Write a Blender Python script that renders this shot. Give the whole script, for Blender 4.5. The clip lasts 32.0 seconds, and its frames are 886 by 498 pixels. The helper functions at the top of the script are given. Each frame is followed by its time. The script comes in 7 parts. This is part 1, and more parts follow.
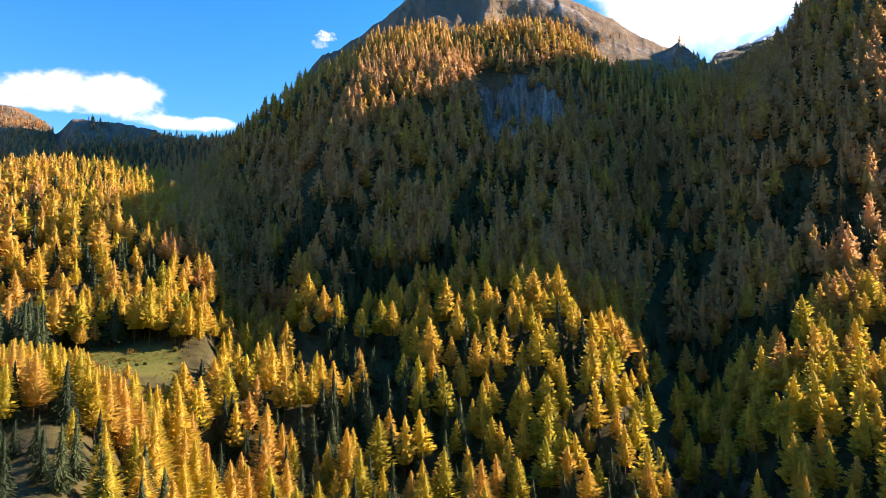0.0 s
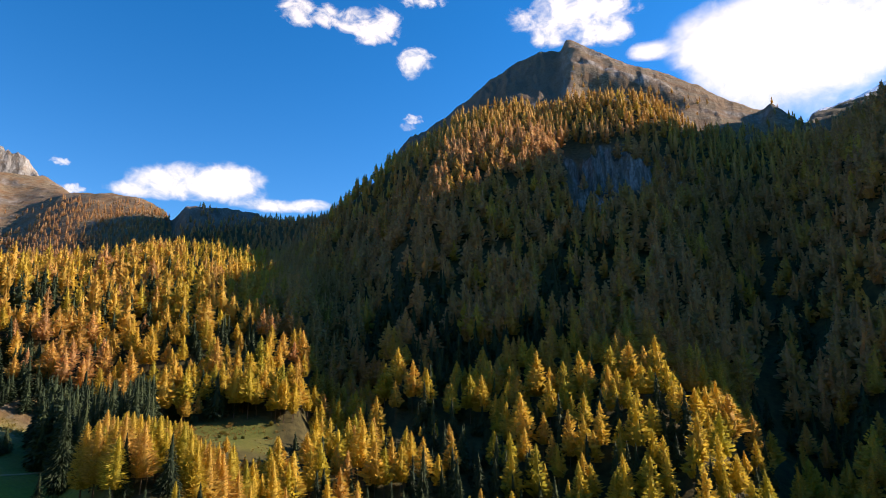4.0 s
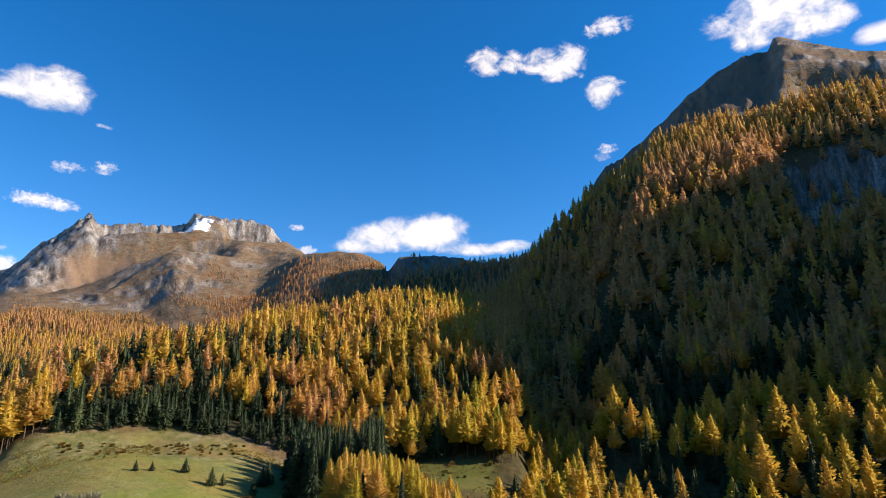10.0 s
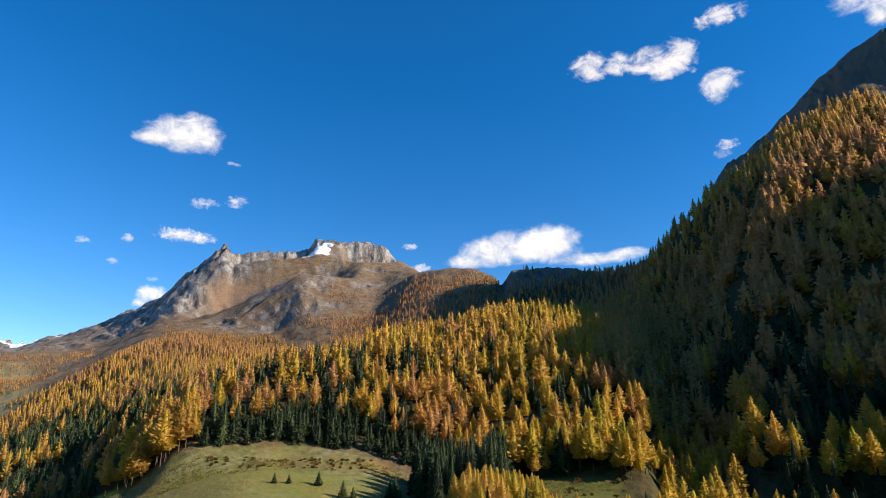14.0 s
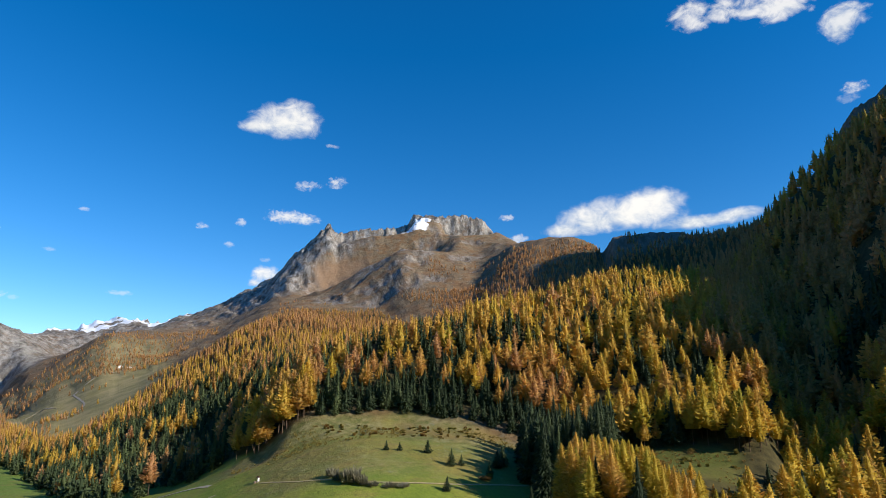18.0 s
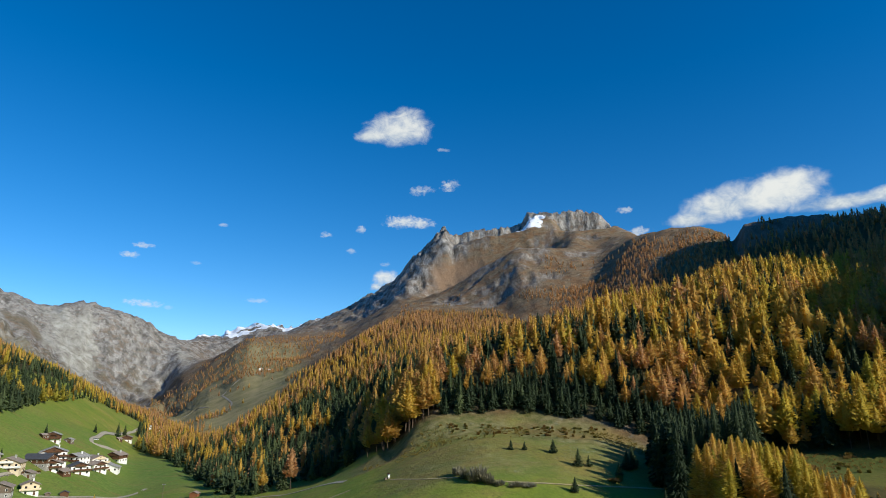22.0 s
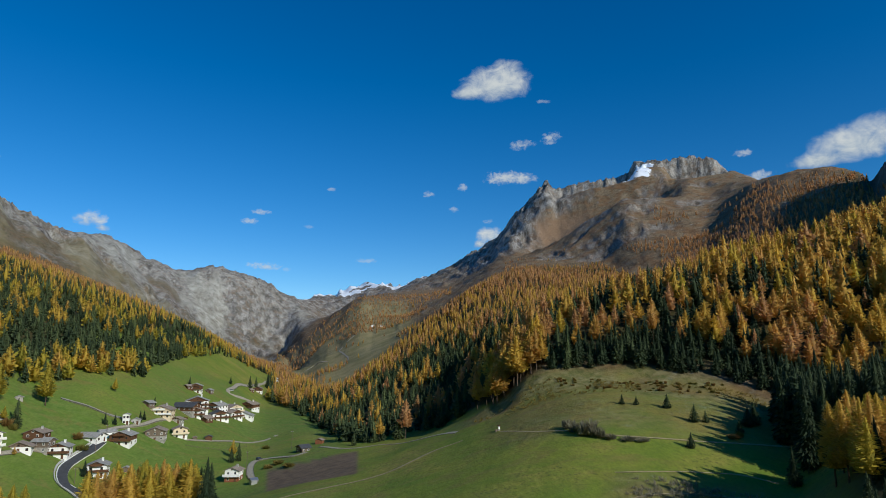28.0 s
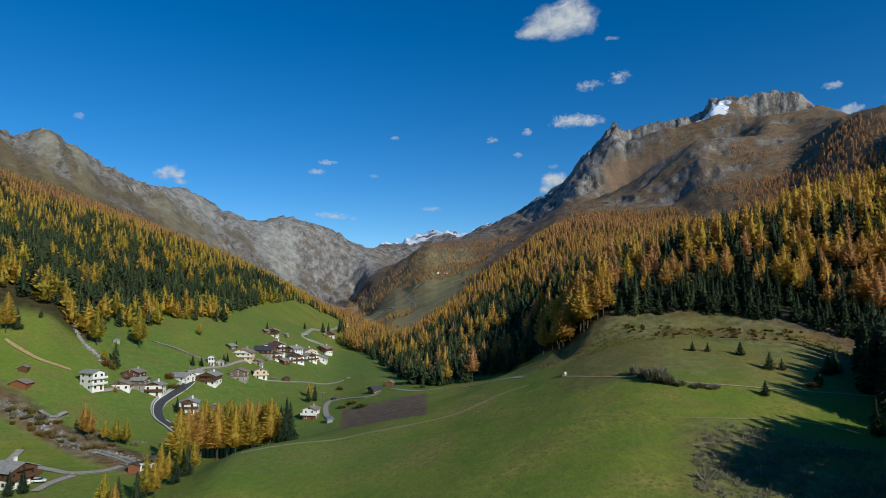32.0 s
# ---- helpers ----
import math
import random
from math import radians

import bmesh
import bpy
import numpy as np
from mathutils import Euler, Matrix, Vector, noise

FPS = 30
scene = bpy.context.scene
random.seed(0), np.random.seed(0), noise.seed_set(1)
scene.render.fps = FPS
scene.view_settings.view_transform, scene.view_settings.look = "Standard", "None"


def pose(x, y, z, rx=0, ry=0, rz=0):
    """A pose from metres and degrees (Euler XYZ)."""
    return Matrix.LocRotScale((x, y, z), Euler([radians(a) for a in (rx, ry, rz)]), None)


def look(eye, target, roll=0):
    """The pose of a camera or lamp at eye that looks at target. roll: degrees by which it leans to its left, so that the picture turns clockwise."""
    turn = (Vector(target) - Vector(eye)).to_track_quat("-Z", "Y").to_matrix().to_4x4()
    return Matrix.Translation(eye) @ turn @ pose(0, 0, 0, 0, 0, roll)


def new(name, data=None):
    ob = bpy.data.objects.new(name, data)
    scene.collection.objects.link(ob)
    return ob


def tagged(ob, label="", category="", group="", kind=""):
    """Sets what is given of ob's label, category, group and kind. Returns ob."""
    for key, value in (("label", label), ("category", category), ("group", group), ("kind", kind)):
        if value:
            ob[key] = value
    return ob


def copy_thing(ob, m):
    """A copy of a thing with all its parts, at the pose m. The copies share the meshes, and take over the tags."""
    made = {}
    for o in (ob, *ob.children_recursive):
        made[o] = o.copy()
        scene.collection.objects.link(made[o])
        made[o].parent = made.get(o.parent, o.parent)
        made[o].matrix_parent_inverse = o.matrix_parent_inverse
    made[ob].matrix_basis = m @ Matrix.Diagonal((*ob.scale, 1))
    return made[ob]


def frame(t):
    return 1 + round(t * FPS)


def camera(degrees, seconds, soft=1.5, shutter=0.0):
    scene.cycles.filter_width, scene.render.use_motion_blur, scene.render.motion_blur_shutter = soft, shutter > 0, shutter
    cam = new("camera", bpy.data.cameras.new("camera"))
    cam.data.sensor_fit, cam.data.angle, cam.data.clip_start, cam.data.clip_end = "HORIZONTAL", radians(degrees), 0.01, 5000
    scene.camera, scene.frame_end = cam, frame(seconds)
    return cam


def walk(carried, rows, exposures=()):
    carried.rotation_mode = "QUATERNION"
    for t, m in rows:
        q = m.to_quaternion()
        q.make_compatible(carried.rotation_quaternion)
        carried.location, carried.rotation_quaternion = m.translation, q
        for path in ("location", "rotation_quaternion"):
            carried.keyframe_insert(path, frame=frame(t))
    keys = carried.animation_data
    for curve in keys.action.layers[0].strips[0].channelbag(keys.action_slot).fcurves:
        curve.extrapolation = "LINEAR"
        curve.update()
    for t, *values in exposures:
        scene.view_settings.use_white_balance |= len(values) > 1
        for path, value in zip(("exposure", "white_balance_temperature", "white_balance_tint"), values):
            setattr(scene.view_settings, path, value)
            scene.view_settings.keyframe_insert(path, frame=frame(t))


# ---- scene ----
cam = camera(72.14, 32.0, soft=0.9)
# the flight hovers on one spot and turns: seconds, bearing, tilt above the horizon
CAMERA_ROWS = [
    (0, 75.30, 5.30),
    (0.5, 74.11, 6.45),
    (1, 72.62, 7.66),
    (1.5, 71.75, 8.88),
    (2, 71.41, 10.11),
    (2.5, 71.04, 11.05),
    (4.5, 65.30, 12.42),
    (5, 63.71, 12.74),
    (5.5, 62.17, 13.07),
    (6, 60.59, 13.39),
    (6.5, 59.04, 13.70),
    (7, 57.47, 14.00),
    (7.5, 55.91, 14.30),
    (8, 54.36, 14.59),
    (8.5, 52.76, 14.88),
    (9, 51.07, 15.14),
    (9.5, 49.32, 15.40),
    (10, 47.58, 15.67),
    (10.5, 45.88, 15.93),
    (11, 44.28, 16.17),
    (11.5, 42.63, 16.43),
    (12, 41.16, 16.69),
    (12.5, 40.05, 16.94),
    (13, 38.91, 17.03),
    (13.5, 37.78, 17.01),
    (14, 36.65, 16.99),
    (14.5, 35.44, 16.96),
    (16.5, 30.82, 14.32),
    (17, 29.65, 14.32),
    (17.5, 28.43, 14.33),
    (18, 27.16, 14.34),
    (18.5, 25.85, 14.35),
    (19, 24.50, 14.34),
    (19.5, 23.03, 14.31),
    (20, 21.57, 14.32),
    (20.5, 20.15, 14.32),
    (21, 18.72, 14.31),
    (21.5, 17.38, 14.30),
    (22, 16.02, 14.29),
    (22.5, 14.76, 14.28),
    (23, 13.61, 14.26),
    (23.5, 12.56, 14.05),
    (24, 11.52, 13.81),
    (24.5, 10.61, 13.55),
    (25, 9.83, 13.30),
    (25.5, 9.19, 13.01),
    (27.5, 6.75, 10.90),
    (28, 6.13, 10.21),
    (28.5, 5.53, 9.54),
    (29, 4.99, 8.88),
    (29.5, 4.51, 8.22),
    (30, 4.06, 7.59),
    (30.5, 3.60, 6.99),
    (31, 2.94, 6.43),
    (31.5, 1.47, 5.84),
    (32, 0.00, 5.25),
]
EYE = Vector((0, 0, 100))


def toward(bearing, tilt, reach=1000.0):
    b, e = radians(bearing), radians(tilt)
    return Vector((math.sin(b) * math.cos(e), math.cos(b) * math.cos(e), math.sin(e))) * reach


walk(cam, [(t, look(EYE, EYE + toward(b, e))) for t, b, e in CAMERA_ROWS],
     exposures=[(0, 1.68, 8100, 21), (1.5, 1.38, 8050, 21), (2.5, 1.15, 7900, 20), (6, 0.93, 7600, 18), (13, 0.72, 7200, 15), (19, 0.42, 6700, 8), (25, -0.02, 6350, 3), (32, -0.28, 6150, 4)])

# ---- light: a low autumn sun from behind the right shoulder, clear sky ----
SUN_BEARING, SUN_HEIGHT = 139.5, 28.7
world = bpy.data.worlds.new("world")
scene.world = world
world.use_nodes = True
wt = world.node_tree
wt.nodes.clear()
sky = wt.nodes.new("ShaderNodeTexSky")
sky.sky_type, sky.sun_disc = "NISHITA", False
sky.sun_elevation, sky.sun_rotation = radians(SUN_HEIGHT), radians(SUN_BEARING)
sky.altitude, sky.air_density, sky.dust_density, sky.ozone_density = 1600, 1.0, 0.1, 3.0
hsv = wt.nodes.new("ShaderNodeHueSaturation")
hsv.inputs["Saturation"].default_value, hsv.inputs["Hue"].default_value = 1.38, 0.504
bg = wt.nodes.new("ShaderNodeBackground")
bg.inputs["Strength"].default_value = 0.13
wout = wt.nodes.new("ShaderNodeOutputWorld")
wt.links.new(sky.outputs[0], hsv.inputs["Color"])
wt.links.new(hsv.outputs[0], bg.inputs["Color"])
wt.links.new(bg.outputs[0], wout.inputs["Surface"])

sun_data = bpy.data.lights.new("sun", "SUN")
sun_data.energy, sun_data.angle, sun_data.color = 4.5, radians(0.5), (1.0, 0.93, 0.82)
sun = new("sun", sun_data)
sun.matrix_world = look(toward(SUN_BEARING, SUN_HEIGHT, 3000), (0, 0, 0))

# ---- terrain: ridge and valley lines, each as bearing (degrees clockwise from +y), distance, height ----
EYE_Z = 100.0
LINES = []
# foot of the slope under the viewpoint
LINES.append([(-180, 0.02, 40), (180, 0.02, 40)])
# near slope
LINES.append([(-180, 110, 34), (-75, 110, 30), (-36, 120, 33), (-22, 130, 38), (0, 150, 50), (16, 150, 56), (30, 160, 53), (35, 172, 55), (37.5, 178, 65), (40, 178, 74), (43, 178, 76), (46, 182, 71), (50, 186, 50),
    (54, 190, 34), (62, 190, 26), (76, 190, 20), (90, 190, 18), (98, 190, 14), (110, 190, 20), (140, 180, 34), (180, 110, 34)])
# meadow crest and lower forest edge
LINES.append([(-180, 230, 45), (-75, 230, 40), (-36, 235, 40), (-28, 195, 37), (-22.6, 200, 43), (-18, 230, 48), (-13.5, 245, 47.5), (-9.5, 255, 46), (-4.4, 265, 48.5),
    (0.8, 270, 52.4), (5, 275, 60), (7.9, 278, 65), (11, 278, 68), (14, 290, 78), (17, 305, 85), (24, 318, 88), (29, 318, 87), (32, 312, 82),
    (38, 300, 75), (44, 285, 78), (51, 285, 76), (60, 270, 62), (70, 270, 58), (76, 312, 80), (84, 335, 95), (90, 310, 73)])
LINES[-1].extend([(94, 270, 40), (98, 270, 26), (104, 280, 50), (111, 290, 60), (125, 280, 48), (140, 280, 50), (180, 230, 45)])
# valley floor behind the crest, rising slope elsewhere
LINES.append([(-180, 330, 55), (-75, 300, 60), (-36, 300, 50), (-30, 300, 46), (-22.6, 300, 38), (-18, 292, 33), (-13.5, 302, 36), (-9.5, 312, 40), (-4.4, 312, 47),
    (0.8, 314, 53), (5, 312, 60.6), (8, 308, 66), (11, 310, 71), (14, 335, 92), (17, 360, 108), (24, 370, 116), (32, 370, 112), (38, 370, 106),
    (44, 360, 110), (51, 350, 105), (60, 340, 94), (70, 345, 92), (76, 378, 118), (84, 400, 124), (90, 378, 98), (94, 355, 66)])
LINES[-1].extend([(98, 350, 50), (104, 350, 79), (110, 350, 84), (115, 350, 74), (125, 360, 60), (140, 360, 70), (180, 330, 55)])
# far valley floor and lower slopes
LINES.append([(-180, 450, 190), (-120, 450, 230), (-75, 450, 180), (-36, 420, 106), (-33, 410, 99), (-30, 400, 82), (-26, 440, 84), (-22.7, 470, 90), (-19.5, 500, 87),
    (-16, 560, 82), (-12.7, 620, 74), (-9.6, 700, 57), (-6.5, 560, 50), (-4.9, 490, 48), (-2.3, 380, 49), (0.8, 380, 51), (4, 380, 55), (8, 375, 68),
    (11, 385, 88), (17, 440, 130), (24, 460, 148), (32, 470, 154), (38, 470, 150), (44, 460, 152), (51, 450, 150), (60, 440, 150)])
LINES[-1].extend([(70, 440, 150), (76, 460, 166), (84, 465, 168), (90, 455, 150), (95, 450, 110), (98, 450, 112), (104, 450, 146), (110, 450, 144), (114, 450, 116),
    (120, 470, 108), (135, 470, 90), (160, 470, 130), (180, 450, 190)])
# middle slopes
LINES.append([(-180, 800, 360), (-120, 800, 460), (-75, 800, 380), (-36, 800, 200), (-30, 800, 183), (-22.7, 850, 168), (-16, 950, 140), (-12.7, 1000, 108), (-10.7, 1000, 86),
    (-9, 950, 70), (-7, 850, 62), (-4.4, 600, 56), (0.9, 580, 72), (6.2, 640, 105), (11.5, 720, 148), (15, 720, 158), (20, 680, 160), (26, 660, 168),
    (29.4, 655, 183), (33.5, 660, 192), (37.7, 670, 206), (43, 680, 220), (47.4, 680, 219), (50.6, 670, 207), (54, 640, 205), (60, 600, 222)])
LINES[-1].extend([(66, 680, 336), (70, 700, 360), (74, 705, 368), (77.5, 700, 364), (80, 690, 332), (84, 700, 344), (87, 690, 322), (90, 600, 230), (95, 560, 165), (98, 560, 180), (104, 570, 262), (111, 580, 266), (116, 590, 226),
    (122, 600, 182), (135, 620, 110), (160, 700, 200), (180, 800, 360)])
# forest crests and tree line
LINES.append([(-180, 1300, 620), (-120, 1300, 760), (-75, 1300, 600), (-36, 1250, 312), (-28.5, 1300, 274), (-24.5, 1350, 248), (-19.7, 1400, 200), (-14.8, 1400, 140), (-10.7, 1400, 94),
    (-9, 1300, 82), (-7, 1050, 68), (-4.4, 760, 62), (0.9, 880, 104), (6.2, 1060, 182), (11.5, 1250, 268), (15, 1350, 298), (20, 1400, 302), (26, 960, 200),
    (33, 900, 226), (40, 900, 242), (47, 900, 254), (52, 880, 275), (56, 850, 320), (60.5, 850, 384), (65, 880, 440), (70, 900, 495)])
LINES[-1].extend([(74, 905, 508), (77.8, 890, 493), (79.8, 880, 497), (83.5, 890, 505), (86.5, 870, 484), (91.8, 850, 405), (95.2, 870, 400), (99, 780, 356), (103.7, 760, 372), (109.7, 760, 440), (114, 780, 435),
    (119, 800, 410), (126, 850, 300), (136, 900, 180), (160, 1100, 330), (180, 1300, 620)])
# crags, alpine ridges and the main summit
LINES.append([(-180, 2000, 950), (-120, 2100, 1150), (-75, 2200, 900), (-36.7, 2200, 604), (-34, 2200, 628), (-29.9, 2200, 547), (-24.5, 2200, 452), (-19.7, 2200, 328), (-14.8, 2200, 200),
    (-10.7, 2200, 122), (-8.6, 2200, 112), (-7.1, 2200, 190), (-4.5, 2200, 250), (0.3, 2200, 330), (6.4, 2100, 345), (11.5, 1900, 400), (17, 1900, 455), (21, 1900, 545),
    (23.4, 1900, 582), (30, 1900, 560), (35.5, 1700, 553), (38.9, 1650, 546), (41.6, 1550, 495), (42.4, 1470, 455), (43.4, 1360, 458), (46.6, 1320, 455)])
LINES[-1].extend([(50.2, 1280, 436), (56, 1150, 390), (60.5, 1250, 490), (63.8, 1300, 622), (68.4, 1340, 733), (72.5, 1390, 845), (76.5, 1440, 925), (78.9, 1460, 938), (79.7, 1460, 968),
    (81.9, 1440, 925), (84.8, 1400, 851), (88.9, 1350, 776), (92.7, 1300, 690), (96.2, 1250, 612), (98.9, 1200, 560), (101, 1150, 520), (106, 1150, 530), (109.7, 1200, 560),
    (114, 1400, 872), (118, 1420, 880), (123, 1400, 700), (130, 1350, 380), (140, 1400, 250), (160, 1700, 480), (180, 2000, 950)])
# far crests
LINES.append([(-180, 3000, 600), (-75, 3000, 900), (-36, 3300, 700), (-25.4, 3300, 658), (-23.8, 3300, 688), (-19.8, 3300, 575), (-17.1, 3300, 528), (-14.9, 3300, 558), (-9.8, 3300, 476),
    (-6.6, 3250, 380), (-4.6, 3180, 305), (-2.6, 3100, 290), (0.3, 3000, 385), (5.1, 3000, 505), (8.3, 2950, 590), (10.7, 2850, 640), (13.1, 2800, 762), (14.7, 2800, 832), (15.6, 2800, 893),
    (16.1, 2800, 936), (16.6, 2800, 903), (17.2, 2800, 885), (20.2, 2800, 911), (23.5, 2800, 929), (24.6, 2800, 983), (27.9, 2800, 983), (30.5, 2800, 972)])
LINES[-1].extend([(33.2, 2800, 829), (37, 2800, 700), (50, 2500, 600), (65, 2000, 600), (80, 2000, 850), (95, 2000, 500), (98, 2200, 640), (100.5, 2600, 1010), (103.5, 2600, 1070),
    (106.5, 2600, 1190), (112, 2600, 1080), (116, 2600, 960), (125, 2600, 700), (150, 2800, 500), (180, 3000, 600)])
# snow peaks at the valley head
LINES.append([(-180, 4500, 900), (-75, 4500, 900), (-20, 4500, 560), (-7.6, 4500, 500), (-6.6, 4500, 528), (-5.4, 4500, 566), (-4, 4500, 585), (-2.6, 4500, 622), (-1.1, 4500, 668), (0.8, 4500, 650), (2.2, 4500, 640), (3.5, 4500, 680), (7.5, 4500, 760),
    (9.5, 4500, 890), (10.6, 4500, 950), (13, 4500, 860), (30, 4500, 800), (90, 4500, 900), (110, 4500, 1000), (130, 4500, 700), (180, 4500, 900)])
# outer rim
LINES.append([(-180, 4850, 300), (180, 4850, 300)])


def pchip_slopes(x, y):
    """Monotone cubic slopes along the last axis."""
    h, dy = np.diff(x), np.diff(y)
    s = dy / h
    w1, w2 = 2 * h[..., 1:] + h[..., :-1], h[..., 1:] + 2 * h[..., :-1]
    with np.errstate(divide="ignore", invalid="ignore"):
        m = (w1 + w2) / (w1 / s[..., :-1] + w2 / s[..., 1:])
    m = np.where(s[..., :-1] * s[..., 1:] > 0, m, 0.0)
    return np.concatenate([s[..., :1], m, s[..., -1:]], -1)


def hermite(t, h, y0, y1, m0, m1):
    return (2 * t ** 3 - 3 * t ** 2 + 1) * y0 + (t ** 3 - 2 * t ** 2 + t) * h * m0 + (3 * t ** 2 - 2 * t ** 3) * y1 + (t ** 3 - t ** 2) * h * m1


def along(line, b, k):
    """Distance (k=1) or height (k=2) of a terrain line at bearings b."""
    a = np.array(line, float)
    m = pchip_slopes(a[:, 0], a[:, k])
    i = np.clip(np.searchsorted(a[:, 0], b, side="right") - 1, 0, len(a) - 2)
    h = a[i + 1, 0] - a[i, 0]
    return hermite((b - a[i, 0]) / h, h, a[i, k], a[i + 1, k], m[i], m[i + 1])


def lines_at(b):
    return np.stack([along(l, b, 1) for l in LINES], -1), np.stack([along(l, b, 2) for l in LINES], -1)


def hash2(i, j, seed):
    n = (i.astype(np.int64) * 374761393 + j.astype(np.int64) * 668265263 + seed * 974711) & 0xFFFFFFFF
    n = ((n ^ (n >> 13)) * 1274126177) & 0xFFFFFFFF
    return ((n ^ (n >> 16)) & 0xFFFFFF) / float(0xFFFFFF)


def vnoise(x, y, seed=0):
    i, j = np.floor(x), np.floor(y)
    u, v = x - i, y - j
    u, v = u * u * u * (u * (u * 6 - 15) + 10), v * v * v * (v * (v * 6 - 15) + 10)
    a, b, c, d = hash2(i, j, seed), hash2(i + 1, j, seed), hash2(i, j + 1, seed), hash2(i + 1, j + 1, seed)
    return (a + (b - a) * u + (c - a) * v + (a - b - c + d) * u * v) * 2 - 1


def fbm(x, y, octaves=4, seed=0, ridged=False):
    s, amp, tot = 0.0, 1.0, 0.0
    for o in range(octaves):
        n = vnoise(x * 2 ** o + 17.3 * o, y * 2 ** o - 9.1 * o, seed + o)
        s, tot, amp = s + amp * ((1 - 2 * np.abs(n)) if ridged else n), tot + amp, amp * 0.5
    return s / tot


def step(a, b, x):
    t = np.clip((x - a) / (b - a), 0, 1)
    return t * t * (3 - 2 * t)


def window(a, b, soft, x):
    return step(a - soft, a + soft, x) * (1 - step(b - soft, b + soft, x))


def rockiness(b, d, D, Z):
    """0 on soil, 1 on bare rock."""
    x, y = d * np.sin(np.radians(b)), d * np.cos(np.radians(b))
    n = fbm(x / 260, y / 260, 4, 31)
    n2 = fbm(x / 90, y / 90, 3, 33)
    up = (d - D[..., 7]) / (D[..., 8] - D[..., 7])
    # left range and the ranges at the valley head
    r = step(1.05, 1.4, d / D[..., 6] + 0.35 * n) * np.where(b < -9, 0.95, 0.0) * (0.30 + 0.68 * np.maximum(np.maximum(step(0.0, 0.3, n2 + 0.6 * n), step(0.12, 0.28, fbm(b / 2.2 + d / 700, d / 1500, 3, 37))), step(0.09, 0.03, np.minimum(np.abs(d / D[..., 7] - 1), np.abs(d / D[..., 8] - 1)))))
    r = np.maximum(r, step(-0.1, 0.35, up + 0.5 * n) * (window(-60, -5, 2, b) + 0.45 * window(-1, 9, 2, b)))
    r = np.maximum(r, 0.9 * window(-9, 11, 1, b) * step(3200, 3500, d))
    # sharp peak and its ridge, the rocky hump below, crags on the near ridge
    r = np.maximum(r, step(0.80, 0.88, up + 0.05 * n2) * window(14, 33, 1, b))
    r = np.maximum(r, step(0.43, 0.53, up + 0.07 * n2) * window(12, 18.5, 0.8, b + 0.8 * n2))
    r = np.maximum(r, 0.5 * step(0.30, 0.48, n2 + 0.5 * n) * window(14, 37, 2, b) * step(0.1, 0.3, up))
    r = np.maximum(r, step(0.1, 0.3, up) * window(7, 15.5, 2.5, b))
    r = np.maximum(r, 0.6 * window(15, 31, 2, b) * window(1450, 1990, 60, d) * step(0.12, 0.34, n2 + 0.4 * n + 0.30 * window(1820, 1960, 60, d)))
    r = np.maximum(r, window(42.2, 56, 1.0, b) * window(1180, 1700, 70, d))
    # flank of the main summit in painted shade, broken ground on its sunny side, cliff in the wooded face
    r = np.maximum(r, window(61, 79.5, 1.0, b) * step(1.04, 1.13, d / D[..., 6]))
    r = np.maximum(r, window(79, 104, 2.0, b) * step(960, 1100, d) * 0.7 * step(0.22, 0.45, n2 + 0.3 * n))
    r = np.maximum(r, step(1.15, 0.85, ((b - 83.0) / 5.4) ** 2 + ((d - 678) / 82) ** 2 + 1.5 * n2 + 0.7 * n))
    return np.clip(r, 0, 1)


